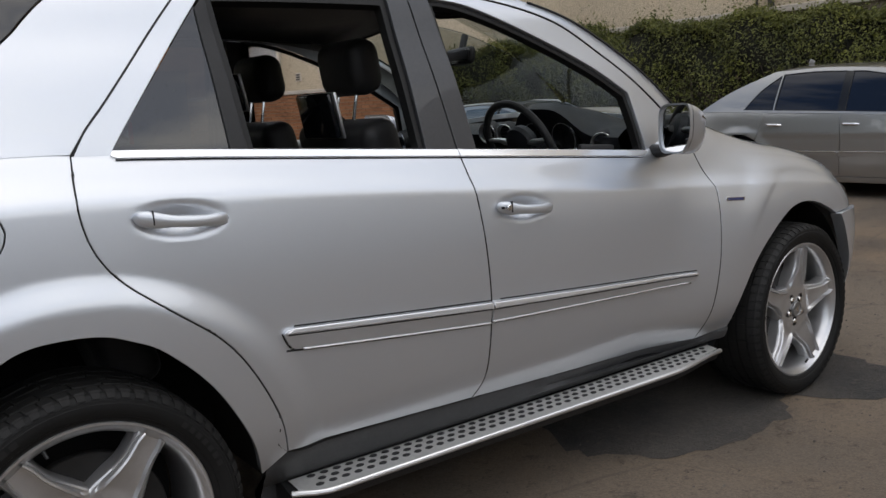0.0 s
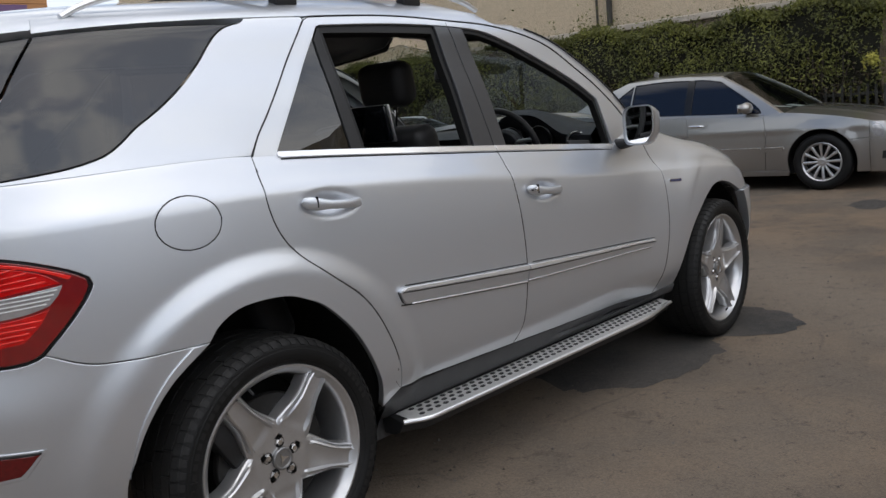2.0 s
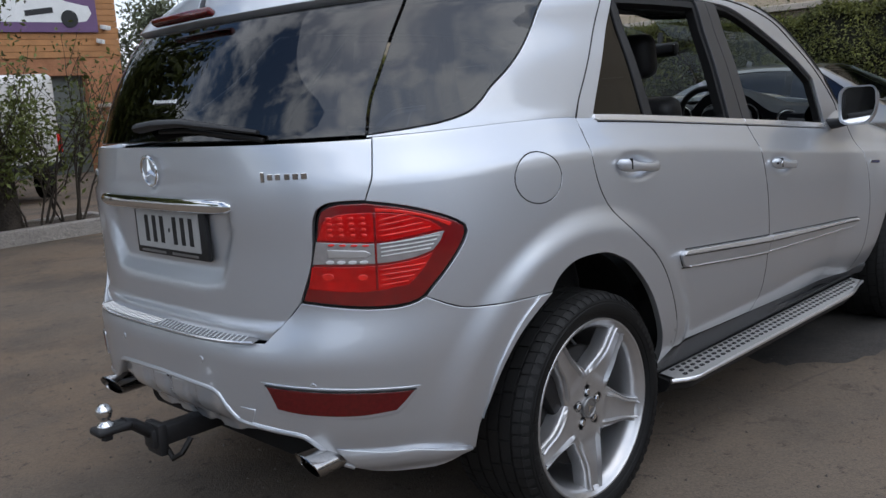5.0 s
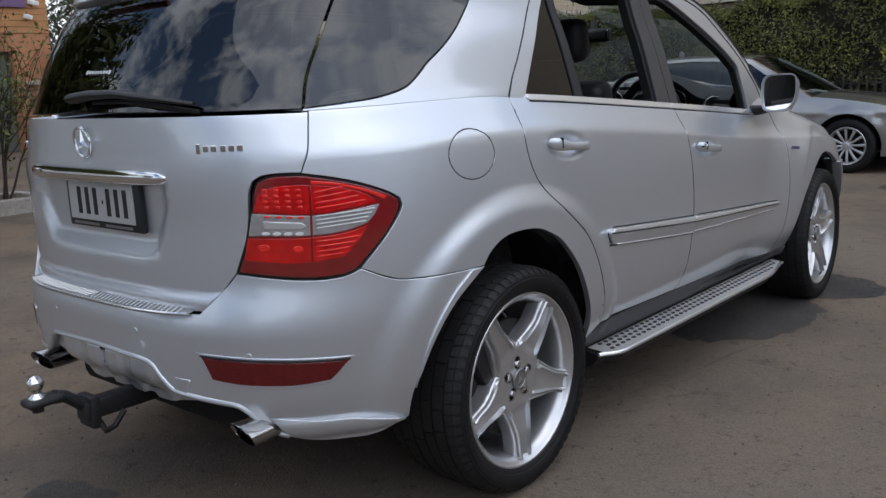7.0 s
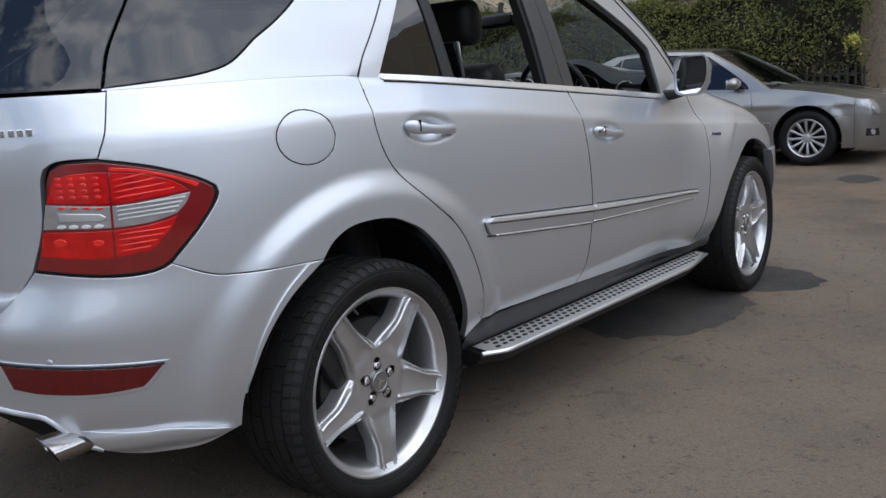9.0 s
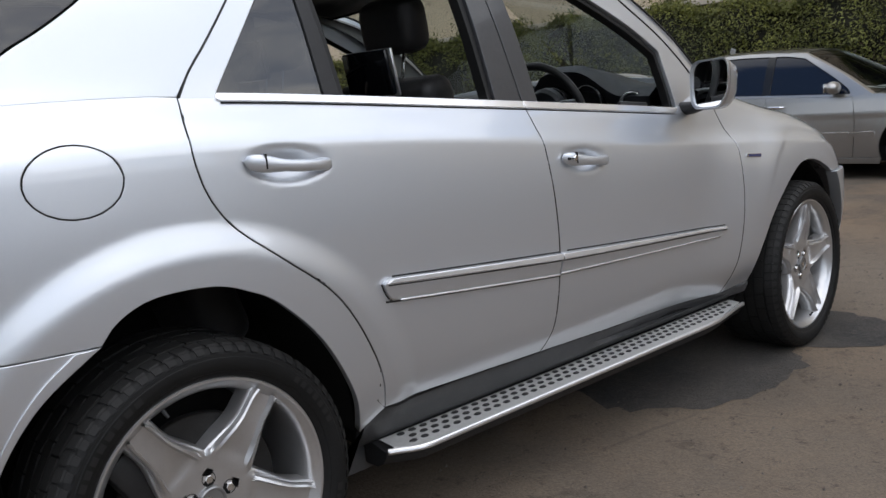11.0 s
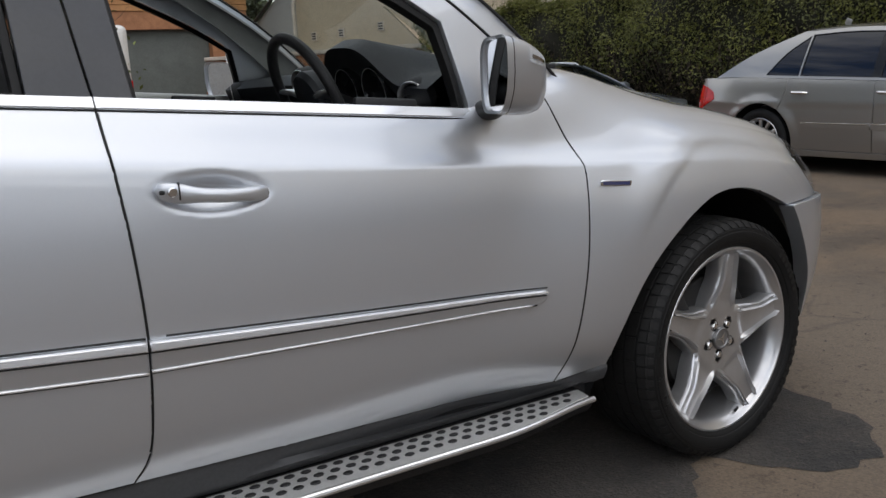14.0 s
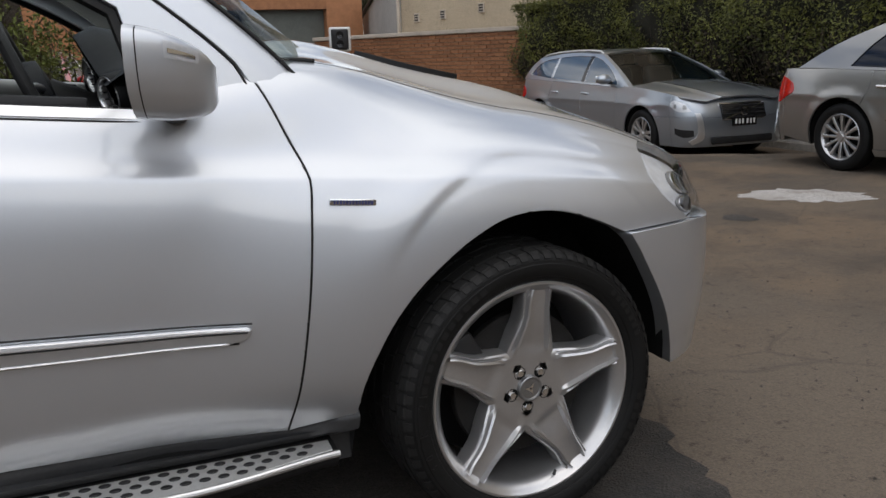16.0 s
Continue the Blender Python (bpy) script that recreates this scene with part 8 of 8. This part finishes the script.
        # bumpers, lamps
        cut = arch(wb, ra, 40, 40, 1)[0][1] + .01
        fl = arch(wb, ra, low, 40, 5)
        panel("front_bumper_end", side_s, outline([(wb + ra * .98, .2), (ub, .2)], [(ub, .2), (ub, cut)], [(ub, cut), fl[-1]], fl[::-1], [fl[0], (wb + ra * .98, .2)], step=.05), paint, car, .07, left=left, gap=.002)
        bump = panel("front_bumper", nose, outline([(0, .2), (.5, .19), (1, .19)], [(1, .19), (1, cut - .02)], [(1, cut - .02), (.5, cut - .01), (0, cut)], [(0, cut), (0, .2)], step=.06), paint, car, .06, left=left, gap=.001)
        panel("rear_bumper", tail_s, outline([(-1, .22), (-.5, .22), (0, .24)], [(0, .24), (0, .60)], [(0, .60), (-.5, .60), (-1, .60)], [(-1, .60), (-1, .22)], step=.06), paint, car, .06, left=left, gap=.001)
        panel("rear_panel", tail_s, outline([(-1, .60), (-.5, .60), (0, .60)], [(0, .60), (0, bz(ur))], [(0, bz(ur)), (-.5, bz(ur)), (-1, bz(ur))], [(-1, bz(ur)), (-1, .60)], step=.06), paint, car, .06, left=left, gap=.002)
        lamp = panel("tail_lamp", tail_s, outline([(-.42, .66), (-.2, .63), (-.0, .67)], [(-.0, .67), (.0, .88)], [(.0, .88), (-.25, .90), (-.42, .88)], [(-.42, .88), (-.42, .66)], step=.05), M_REDLENS, car, .05, left=left, raise_=.006, label="red tail lamp")
        panel("lamp_end", side_s, outline([(ur, .67), (ur + .13, .74)], [(ur + .13, .74), (ur + .11, .82), (ur, .88)], [(ur, .88), (ur, .67)], step=.04), M_REDLENS, lamp, .05, left=left, raise_=.006, label="red tail lamp")
        if s["kind"] == "saloon":
            panel("nose_panel", nose, outline([(0, cut), (.5, cut - .01), (1, cut - .02)], [(1, cut - .02), (1, hz(ub) - .05)], [(1, hz(ub) - .05), (.5, hz(ub) - .02), (0, hz(ub) - .01)], [(0, hz(ub) - .01), (0, cut)], step=.06), paint, car, .05, left=left, gap=.001)
            for a, v, ru, rv in ((.17, .665, .13, .088), (.44, .645, .085, .066)):
                shell = panel("headlamp", nose, round_loop(a, v, ru, rv, count=26, tilt=-.2), M_LAMPGLASS, car, .04, left=left, raise_=.022, depth=.03, label="clear oval headlamp")
                panel("reflector", nose, round_loop(a, v, ru * .95, rv * .93, count=26, tilt=-.2), M_CLEAR, shell, .04, left=left, raise_=.006)
            fog = panel("fog_recess", nose, outline([(.22, .335), (.5, .33)], [(.5, .33), (.48, .42)], [(.48, .42), (.24, .425)], [(.24, .425), (.22, .335)], step=.04), M_BLACK, bump, .04, left=left, raise_=.004)
            panel("fog_lamp", nose, round_loop(.36, .378, .05, .034, count=20), M_CLEAR, fog, .03, left=left, raise_=.012)
        else:
            panel("nose_panel", nose, outline([(0, cut), (.5, cut - .01), (1, cut - .02)], [(1, cut - .02), (1, hz(ub) - .05)], [(1, hz(ub) - .05), (.5, hz(ub) - .02), (0, hz(ub) - .01)], [(0, hz(ub) - .01), (0, cut)], step=.06), paint, car, .05, left=left, gap=.001)
            shell = panel("headlamp", nose, outline([(.0, .70), (.25, .625), (.52, .63)], [(.52, .63), (.50, .70), (.40, .745)], [(.40, .745), (.15, .79), (.0, .77)], [(.0, .77), (.0, .70)], step=.04), M_LAMPGLASS, car, .04, left=left, raise_=.016, depth=.03, label="clear swept-back headlamp")
            panel("reflector", nose, outline([(.01, .705), (.25, .635), (.51, .64)], [(.51, .64), (.40, .735)], [(.40, .735), (.15, .78), (.01, .76)], [(.01, .76), (.01, .705)], step=.04), M_HEADLAMP, shell, .04, left=left, raise_=.004)
            for a, v in ((.18, .705), (.38, .69)):
                panel("lamp_bowl", nose, round_loop(a, v, .045, .03, count=18), M_PADMETAL, shell, .04, left=left, raise_=.008)
            panel("air_intake", nose, outline([(.14, .36), (.34, .315), (.52, .33)], [(.52, .33), (.52, .41)], [(.52, .41), (.3, .42), (.14, .44)], [(.14, .44), (.14, .36)], step=.04), M_BLACK, bump, .04, left=left, raise_=.004)
            panel("bumper_trim", nose, outline([(.50, .22), (.66, .30), (.66, .50), (.62, .62)], [(.62, .62), (.54, .62)], [(.54, .62), (.57, .5), (.56, .34), (.42, .27)], [(.42, .27), (.50, .22)], step=.04), M_SATIN, bump, .04, left=left, raise_=.012, label="bright bumper trim")
        # greenhouse
        a0, a1, c1, c0 = s["screen"][0], s["screen"][1], s["backlight"][1], s["backlight"][0]
        tv = lambda u: float(top_v(np.array(u)))
        ring = outline([(c0, .0), (a0, .0)], [(a0, .0), ((a0 + a1) / 2 + .03, tv(a1) * .53), (a1, tv(a1))], [(a1, tv(a1)), ((a1 + c1) / 2, tv((a1 + c1) / 2)), (c1, tv(c1))], [(c1, tv(c1)), ((c0 + c1) / 2 + s["bend"], tv(c1) * .55), (c0, .0)], step=.06)
        wins = []
        for loop in s["windows"](tv):
            wins.append(outline(*loop, step=.05))
        panel("window_frame", upper, ring, paint, car, .06, left=left, gap=0, holes=[np.array(q) for q in wins], depth=.03)
        for q in wins:
            c = q.mean(0)
            panel("window_trim", upper, c + (q - c) * 1.014, M_CHROME if s["chrome"] else M_SEAL, car, .06, left=left, gap=.0, raise_=.003, holes=[c + (q - c) * .985], depth=.02)
            panel("side_window", upper, c + (q - c) * 1.0, side_glass, car, .1, left=left, gap=0, raise_=-.006, depth=.004, label="dark tinted side window")
        rear_w, front_w = wins[-2], wins[-1]
        pa, pb, lo = float(rear_w[:, 0].max()) - .02, float(front_w[:, 0].min()) + .004, .028
        pt = tv((pa + pb) / 2) - .047
        panel("pillar_trim", upper, outline([(pa + .015, lo), (pb + .02, lo)], [(pb + .02, lo), (pb, pt)], [(pb, pt), (pa, pt)], [(pa, pt), (pa + .015, lo)], step=.05), M_GLOSSBLACK, car, .06, left=left, gap=0, raise_=.005, depth=.012, label="black door pillar trim")
        for door, u in ((rdoor, d0 + .15), (fdoor, d1 + .13)):
            p = side_s(np.array(u), np.array(.815))
            sg = 1 if left else -1
            bm = bmesh.new()
            tube(bm, [(p[0] - .09, sg * (-p[1] - .002), p[2]), (p[0] - .06, sg * (-p[1] + .025), p[2] + .002), (p[0] + .06, sg * (-p[1] + .025), p[2] - .002), (p[0] + .09, sg * (-p[1] - .002), p[2] - .004)], [.012, .016, .016, .012], 8)
            mesh_part("door_handle", bm, M_CHROME if s["kind"] == "saloon" else paint, door)
        mp = upper(np.array(s["mirror"]), np.array(.07))
        bm = bmesh.new()
        sg = 1 if left else -1
        bmesh.ops.create_uvsphere(bm, u_segments=18, v_segments=10, radius=1.0, matrix=Matrix.Translation((mp[0] + .03, sg * (-mp[1] + .13), mp[2] + .03)) @ Matrix.Diagonal((.075, .115, .07, 1)))
        mir = mesh_part("door_mirror", bm, paint, fdoor, angle=80)
        bm = bmesh.new()
        box(bm, Matrix.Translation((mp[0] + .02, sg * (-mp[1] + .025), mp[2] - .02)), (.06, .09, .04), .012)
        mesh_part("mirror_arm", bm, M_BLACK, mir)
        bm = bmesh.new()
        box(bm, Matrix.Translation((mp[0] - .036, sg * (-mp[1] + .13), mp[2] + .03)), (.012, .18, .10), .004)
        mesh_part("mirror_face", bm, M_MIRROR, mir)

    # lids and roof
    def over(u, t):
        u, t = np.broadcast_arrays(np.asarray(u, float), np.asarray(t, float))
        e = upper(u, top_v(u))
        return np.stack([e[..., 0], e[..., 1] * -t, e[..., 2] + .045 * (1 - t ** 2)], -1)

    def bonnet(u, t):
        u, t = np.broadcast_arrays(np.asarray(u, float), np.asarray(t, float))
        wide = plan(np.minimum(u, ub)) * prof(hood_z(u)) * np.where(u > ub, np.sqrt(np.clip(1 - ((u - ub) / .36) ** 2, .05, 1)), 1)
        rib = .012 * np.exp(-((np.abs(t) - s["rib"]) / .05) ** 2)
        return np.stack([u, t * wide, hood_z(u) - .004 + s["crown"] * (1 - t ** 2) + rib], -1)

    def boot(u, t):
        u, t = np.broadcast_arrays(np.asarray(u, float), np.asarray(t, float))
        wide = plan(np.maximum(u, ur)) * prof(belt_z(u)) * np.where(u < ur, np.sqrt(np.clip(1 - ((ur - u) / .32) ** 2, .05, 1)), 1)
        return np.stack([u, t * wide, belt_z(u) - .004 + .03 * (1 - t ** 2)], -1)

    def pane(lo, hi, sign, lift, bow):
        p0, p1 = upper(np.array(lo), np.array(.0)), upper(np.array(hi), top_v(np.array(hi)))

        def f(a, t):
            a, t = np.broadcast_arrays(np.asarray(a, float), np.asarray(t, float))
            half = -(p0[1] + (p1[1] - p0[1]) * a)
            x = p0[0] + (p1[0] - p0[0]) * a + sign * (bow * (1 - t ** 2) * (1 - a * .6) + .04 * np.sin(np.pi * a))
            return np.stack([x, -sign * t * half, p0[2] + (p1[2] - p0[2]) * a + lift * (1 - t ** 2) * (a * .8 + .2)], -1)
        return f

    sq = lambda a, b, c, d, st=.08: outline([(a, c), ((a + b) / 2, c), (b, c)], [(b, c), (b, 0), (b, d)], [(b, d), ((a + b) / 2, d), (a, d)], [(a, d), (a, 0), (a, c)], step=st)
    panel("roof", over, sq(s["backlight"][1], s["screen"][1], -1, 1), paint, car, .07, gap=0)
    panel("bonnet", bonnet, sq(s["screen"][0] + .02, xf - .06, -.985, .985), paint, car, .06, gap=.002)
    if s["kind"] == "saloon":
        panel("boot_lid", boot, sq(xr + .05, s["backlight"][0], -.985, .985), paint, car, .07, gap=.002)
    ws = pane(s["screen"][0], s["screen"][1], 1, .045, .14)
    panel("windscreen", ws, sq(.0, 1.0, -.97, .97), M_GLASS, car, .1, gap=0, depth=.006, label="clear windscreen")
    for t0, t1 in ((-1.0, -.93), (.93, 1.0)):
        panel("screen_edge", ws, outline([(0, t0), (1, t0)], [(1, t0), (1, t1)], [(1, t1), (0, t1)], [(0, t1), (0, t0)], step=.06), paint, car, .06, gap=0, raise_=.005, depth=.03)
    panel("rear_screen", pane(s["backlight"][0], s["backlight"][1], -1, .045, .08), sq(.0, 1.0, -1, 1), M_TINT, car, .1, gap=0, depth=.006, label="dark rear screen")
    # dark cabin
    bm = bmesh.new()
    zc = bz((d0 + d2) / 2)
    box(bm, Matrix.Translation(((d0 + d2) / 2 - .1, 0, .5)), (d2 - d0 + .6, w * 1.7, .35), .03)
    box(bm, Matrix.Translation((s["screen"][0] - .18, 0, zc - .09)), (.62, w * 1.55, .16), .06)
    mesh_part("cabin_floor", bm, M_DASH, car)
    for sx in (d1 + .15, d0 + .28):
        for sy in (-.36, .36):
            bm = bmesh.new()
            box(bm, pose(sx, sy, zc - .05, 0, -12, 0), (.14, .48, .56), .06, 3)
            box(bm, pose(sx - .08, sy, zc + .33, 0, -8, 0), (.09, .26, .17), .04, 3)
            mesh_part("seat", bm, M_FABRIC, car)
    bm = bmesh.new()
    box(bm, Matrix.Translation((wb / 2, 0, .27)), (wb - 2 * ra + .1, w * 1.75, .16), .02)
    box(bm, Matrix.Translation(((xf + wb) / 2 - .02, 0, .40)), (xf - wb - .3, w * 1.3, .30), .02)
    box(bm, Matrix.Translation((wb, 0, .52)), (.9, w * 1.16, .36), .02)
    box(bm, Matrix.Translation((0, 0, .48)), (.9, w * 1.16, .42), .02)
    box(bm, Matrix.Translation((xr / 2 - .2, 0, .45)), (-xr - .45, w * 1.3, .40), .02)
    mesh_part("underbody", bm, M_VOID, car)
    for hx in (0, wb):
        for sy in (-1, 1):
            bm = bmesh.new()
            lathe(bm, [(ra + .012, -w + .05), (ra + .015, -w + .3), (0, -w + .3)], 20, math.radians(-14), math.radians(194))
            if sy > 0:
                bmesh.ops.scale(bm, vec=(1, -1, 1), verts=bm.verts)
            hs = mesh_part("wheel_housing", bm, M_VOID, car)
            hs.location = (hx, 0, tr)
    base = alloy_wheel(tr, s["rim"], s["spokes"], s["double"], M_ALLOY)
    base.parent = car
    base.matrix_basis = pose(0, -w + .115, tr)
    for px, sy, turn in ((wb, -1, 0), (0, 1, 180), (wb, 1, 180)):
        copy_thing(base, pose(px, sy * (w - .115), tr, 0, 17 * px + 8, turn))
    # nose fittings
    nx = lambda v: float(nose(np.array(1.0), np.array(v))[0])
    ny = s["grille"]
    gz0, gz1 = ny[1], ny[2]
    bm = bmesh.new()
    box(bm, pose(nx((gz0 + gz1) / 2) + .006, 0, (gz0 + gz1) / 2, 0, -math.degrees(math.atan2(nx(gz0) - nx(gz1), gz1 - gz0)), 0), (.03, ny[0] * 2, gz1 - gz0), .012, 2)
    gr = mesh_part("grille", bm, M_GLOSSBLACK, car, "black radiator grille")
    bm = bmesh.new()
    tilt = -math.degrees(math.atan2(nx(gz0) - nx(gz1), gz1 - gz0))
    count = 5 if s["kind"] == "saloon" else 4
    for i in range(count):
        z = gz0 + (gz1 - gz0) * (i + .5) / count
        box(bm, pose(nx(z) + .024, 0, z, 0, tilt, 0), (.012, ny[0] * 1.92, .014), .003, 1)
    mesh_part("grille_bars", bm, M_CHROME if s["kind"] == "saloon" else M_BLACK, gr)
    bm = bmesh.new()
    for z, half in ((gz0, ny[0] * .94), (gz1, ny[0])):
        tube(bm, [(nx(z) + .016 - .03 * (abs(t) ** 2), t * half, z) for t in (-1, -.5, 0, .5, 1)], .011, 8)
    for sy in (-1, 1):
        tube(bm, [(nx(gz0) - .01, sy * ny[0] * .94, gz0), (nx(gz1) - .01, sy * ny[0], gz1)], .011, 8)
    mesh_part("grille_surround", bm, M_CHROME, gr)
    if s["kind"] == "saloon":
        bm = bmesh.new()
        c = Vector((xf - .20, 0, hz(xf - .2) + .085))
        tube(bm, [c + Vector((0, .03 * math.cos(a), .03 * math.sin(a))) for a in np.linspace(0, 2 * math.pi, 21)], .0035, 6, caps=False)
        for a in (90, 210, 330):
            tube(bm, [c, c + Vector((0, .03 * math.cos(math.radians(a)), .03 * math.sin(math.radians(a))))], .003, 6)
        tube(bm, [c - Vector((0, 0, .03)), c - Vector((0, 0, .08))], .004, 6)
        mesh_part("bonnet_ornament", bm, M_CHROME, car, "upright chrome ornament")
        bm = bmesh.new()
        u = s["backlight"][1] + .12
        box(bm, pose(u, 0, float(over(np.array(u), np.array(0.0))[2]) + .03, 0, 25, 0), (.07, .018, .07), .008)
        mesh_part("roof_aerial", bm, paint, car)
    else:
        bm = bmesh.new()
        z = (gz0 + gz1) / 2
        tube(bm, [(nx(gz0) + .03, -ny[0] * .9, gz0 + .01), (nx(gz1) + .03, ny[0] * .9, gz1 - .01)], .011, 8)
        lathe(bm, [(.034, -.008), (.048, -.012), (.062, -.008)], 28, m=Matrix.Translation((nx(z) + .03, 0, z)) @ Matrix.Rotation(math.pi / 2, 4, "Z"))
        mesh_part("grille_emblem", bm, M_CHROME, gr, "diagonal bar with a plain round disc")
        bm = bmesh.new()
        box(bm, pose(nx(.27) + .012, 0, .27, 0, 0, 0), (.03, .95, .09), .02)
        mesh_part("lower_grille", bm, M_BLACK, car)
        for sy in (-1, 1):
            bm = bmesh.new()
            pts = []
            for u in np.linspace(s["backlight"][1] + .1, s["screen"][1] - .15, 9):
                e = over(np.array(u), np.array(.93))
                pts.append((e[0], sy * abs(e[1]), e[2] + .022))
            pts = [(pts[0][0] - .08, pts[0][1], pts[0][2] - .04)] + pts + [(pts[-1][0] + .08, pts[-1][1], pts[-1][2] - .04)]
            tube(bm, pts, .014, 8)
            mesh_part("roof_rail", bm, M_SATIN, car)
    pz = s["plate"]
    bm = bmesh.new()
    box(bm, pose(nx(pz) + .022, 0, pz, 0, 0, 0), (.014, .38, .115), .004)
    pl = mesh_part("number_plate", bm, M_PLATE if s["kind"] == "saloon" else M_GLOSSBLACK, car, "number plate with plain bars")
    for i in range(6):
        bm = bmesh.new()
        box(bm, pose(nx(pz) + .031, -.135 + i * .052 + (.02 if i > 2 else 0), pz, 0, 0, 0), (.004, .026, .06))
        mesh_part("plate_bar", bm, M_BLACK if s["kind"] == "saloon" else M_PLATE, pl, smooth=False)
    car.matrix_basis = Matrix.Translation((at[0], at[1], z0)) @ Matrix.Rotation(radians(heading), 4, "Z")
    return car


SALOON = dict(kind="saloon", wheelbase=2.854, rear=-1.04, front=3.70, half=.91, tyre=.325, rim=.225, spokes=12, double=False, doors=(.30, 1.23, 2.20), mirror=2.0, rib=.5, crown=.05, chrome=False,
              belt=[(-1.2, .945), (-.6, .975), (0, .965), (.8, .94), (1.6, .91), (2.4, .885), (3.8, .86)], hood=[(2.0, .93), (2.4, .915), (2.9, .86), (3.3, .785), (3.55, .70), (3.75, .58)],
              top=[(-.6, .25), (.0, .40), (.3, .465), (.8, .50), (1.3, .50), (1.8, .43), (2.2, .2)], screen=(2.42, 1.58), backlight=(-.62, .30), bend=-.02, lamp=0, grille=(.36, .55, .72), plate=.40,
              windows=lambda tv: [[[(.02, .03), (.40, .028)], [(.40, .028), (.40, tv(.40) - .06)], [(.40, tv(.40) - .06), (.19, .25), (.02, .03)]],
                                  [[(.425, .028), (1.19, .028)], [(1.19, .028), (1.17, tv(1.17) - .045)], [(1.17, tv(1.17) - .045), (.8, tv(.8) - .045), (.425, tv(.425) - .052)], [(.425, tv(.425) - .052), (.425, .028)]],
                                  [[(1.27, .028), (2.16, .03)], [(2.16, .03), (2.13, .085), (1.95, .215), (1.6, tv(1.55) - .065)], [(1.6, tv(1.55) - .065), (1.4, tv(1.4) - .047), (1.25, tv(1.25) - .045)], [(1.25, tv(1.25) - .045), (1.27, .028)]]])
ESTATE = dict(kind="estate", wheelbase=2.776, rear=-.95, front=3.68, half=.93, tyre=.322, rim=.222, spokes=10, double=True, doors=(.32, 1.22, 2.15), mirror=1.93, rib=.55, crown=.06, chrome=True,
              belt=[(-1.0, .99), (-.4, .985), (.4, .965), (1.2, .945), (2.0, .92), (2.6, .90), (3.7, .86)], hood=[(2.0, .955), (2.4, .94), (2.9, .90), (3.3, .85), (3.55, .79), (3.75, .70)],
              top=[(-.8, .25), (-.3, .35), (.3, .415), (.9, .44), (1.3, .43), (1.7, .365), (2.2, .19)], screen=(2.45, 1.42), backlight=(-.80, -.42), bend=-.03, lamp=1, grille=(.34, .53, .72), plate=.50,
              windows=lambda tv: [[[(-.52, .075), (.22, .04)], [(.22, .04), (.22, tv(.22) - .06)], [(.22, tv(.22) - .06), (-.1, tv(-.1) - .07), (-.33, tv(-.33) - .1)], [(-.33, tv(-.33) - .1), (-.52, .075)]],
                                  [[(.27, .038), (1.16, .03)], [(1.16, .03), (1.14, tv(1.14) - .05)], [(1.14, tv(1.14) - .05), (.7, tv(.7) - .05), (.27, tv(.27) - .058)], [(.27, tv(.27) - .058), (.27, .038)]],
                                  [[(1.24, .03), (2.12, .03)], [(2.12, .03), (2.08, .08), (1.85, .21), (1.5, tv(1.45) - .075)], [(1.5, tv(1.45) - .075), (1.35, tv(1.35) - .06), (1.22, tv(1.22) - .05)], [(1.22, tv(1.22) - .05), (1.24, .03)]]])
saloon = parked_car("saloon_car", "pewter-grey four-door saloon with dark tinted windows parked by the hedge", (9.60, 3.56), -87.5, 0.0, SALOON, M_PAINT2, M_BLUEGLASS)
estate = parked_car("estate_car", "blue-silver estate car with chrome window trim and black grille", (9.79, 9.66), -91, -.21, ESTATE, M_PAINT3, M_SKYGLASS)
hatch = parked_car("red_car", "bright red car behind the shrubs", (1.45, 12.7), -97, 0.0, ESTATE, M_RED, M_TINT)
bm = bmesh.new()
for px, py, sx, sy, rz in ((2.12, .18, .34, .26, 18), (2.26, -.10, .22, .16, -10), (1.98, .32, .16, .2, 40)):
    box(bm, pose(px, -py, 1.005 - (px - 1.8) * .11, 0, 8, rz), (sx, sy, .004), .001, 1)
paper = mesh_part("windscreen_sheet", bm, M_PLATE, saloon, "white paper sheets behind the windscreen")
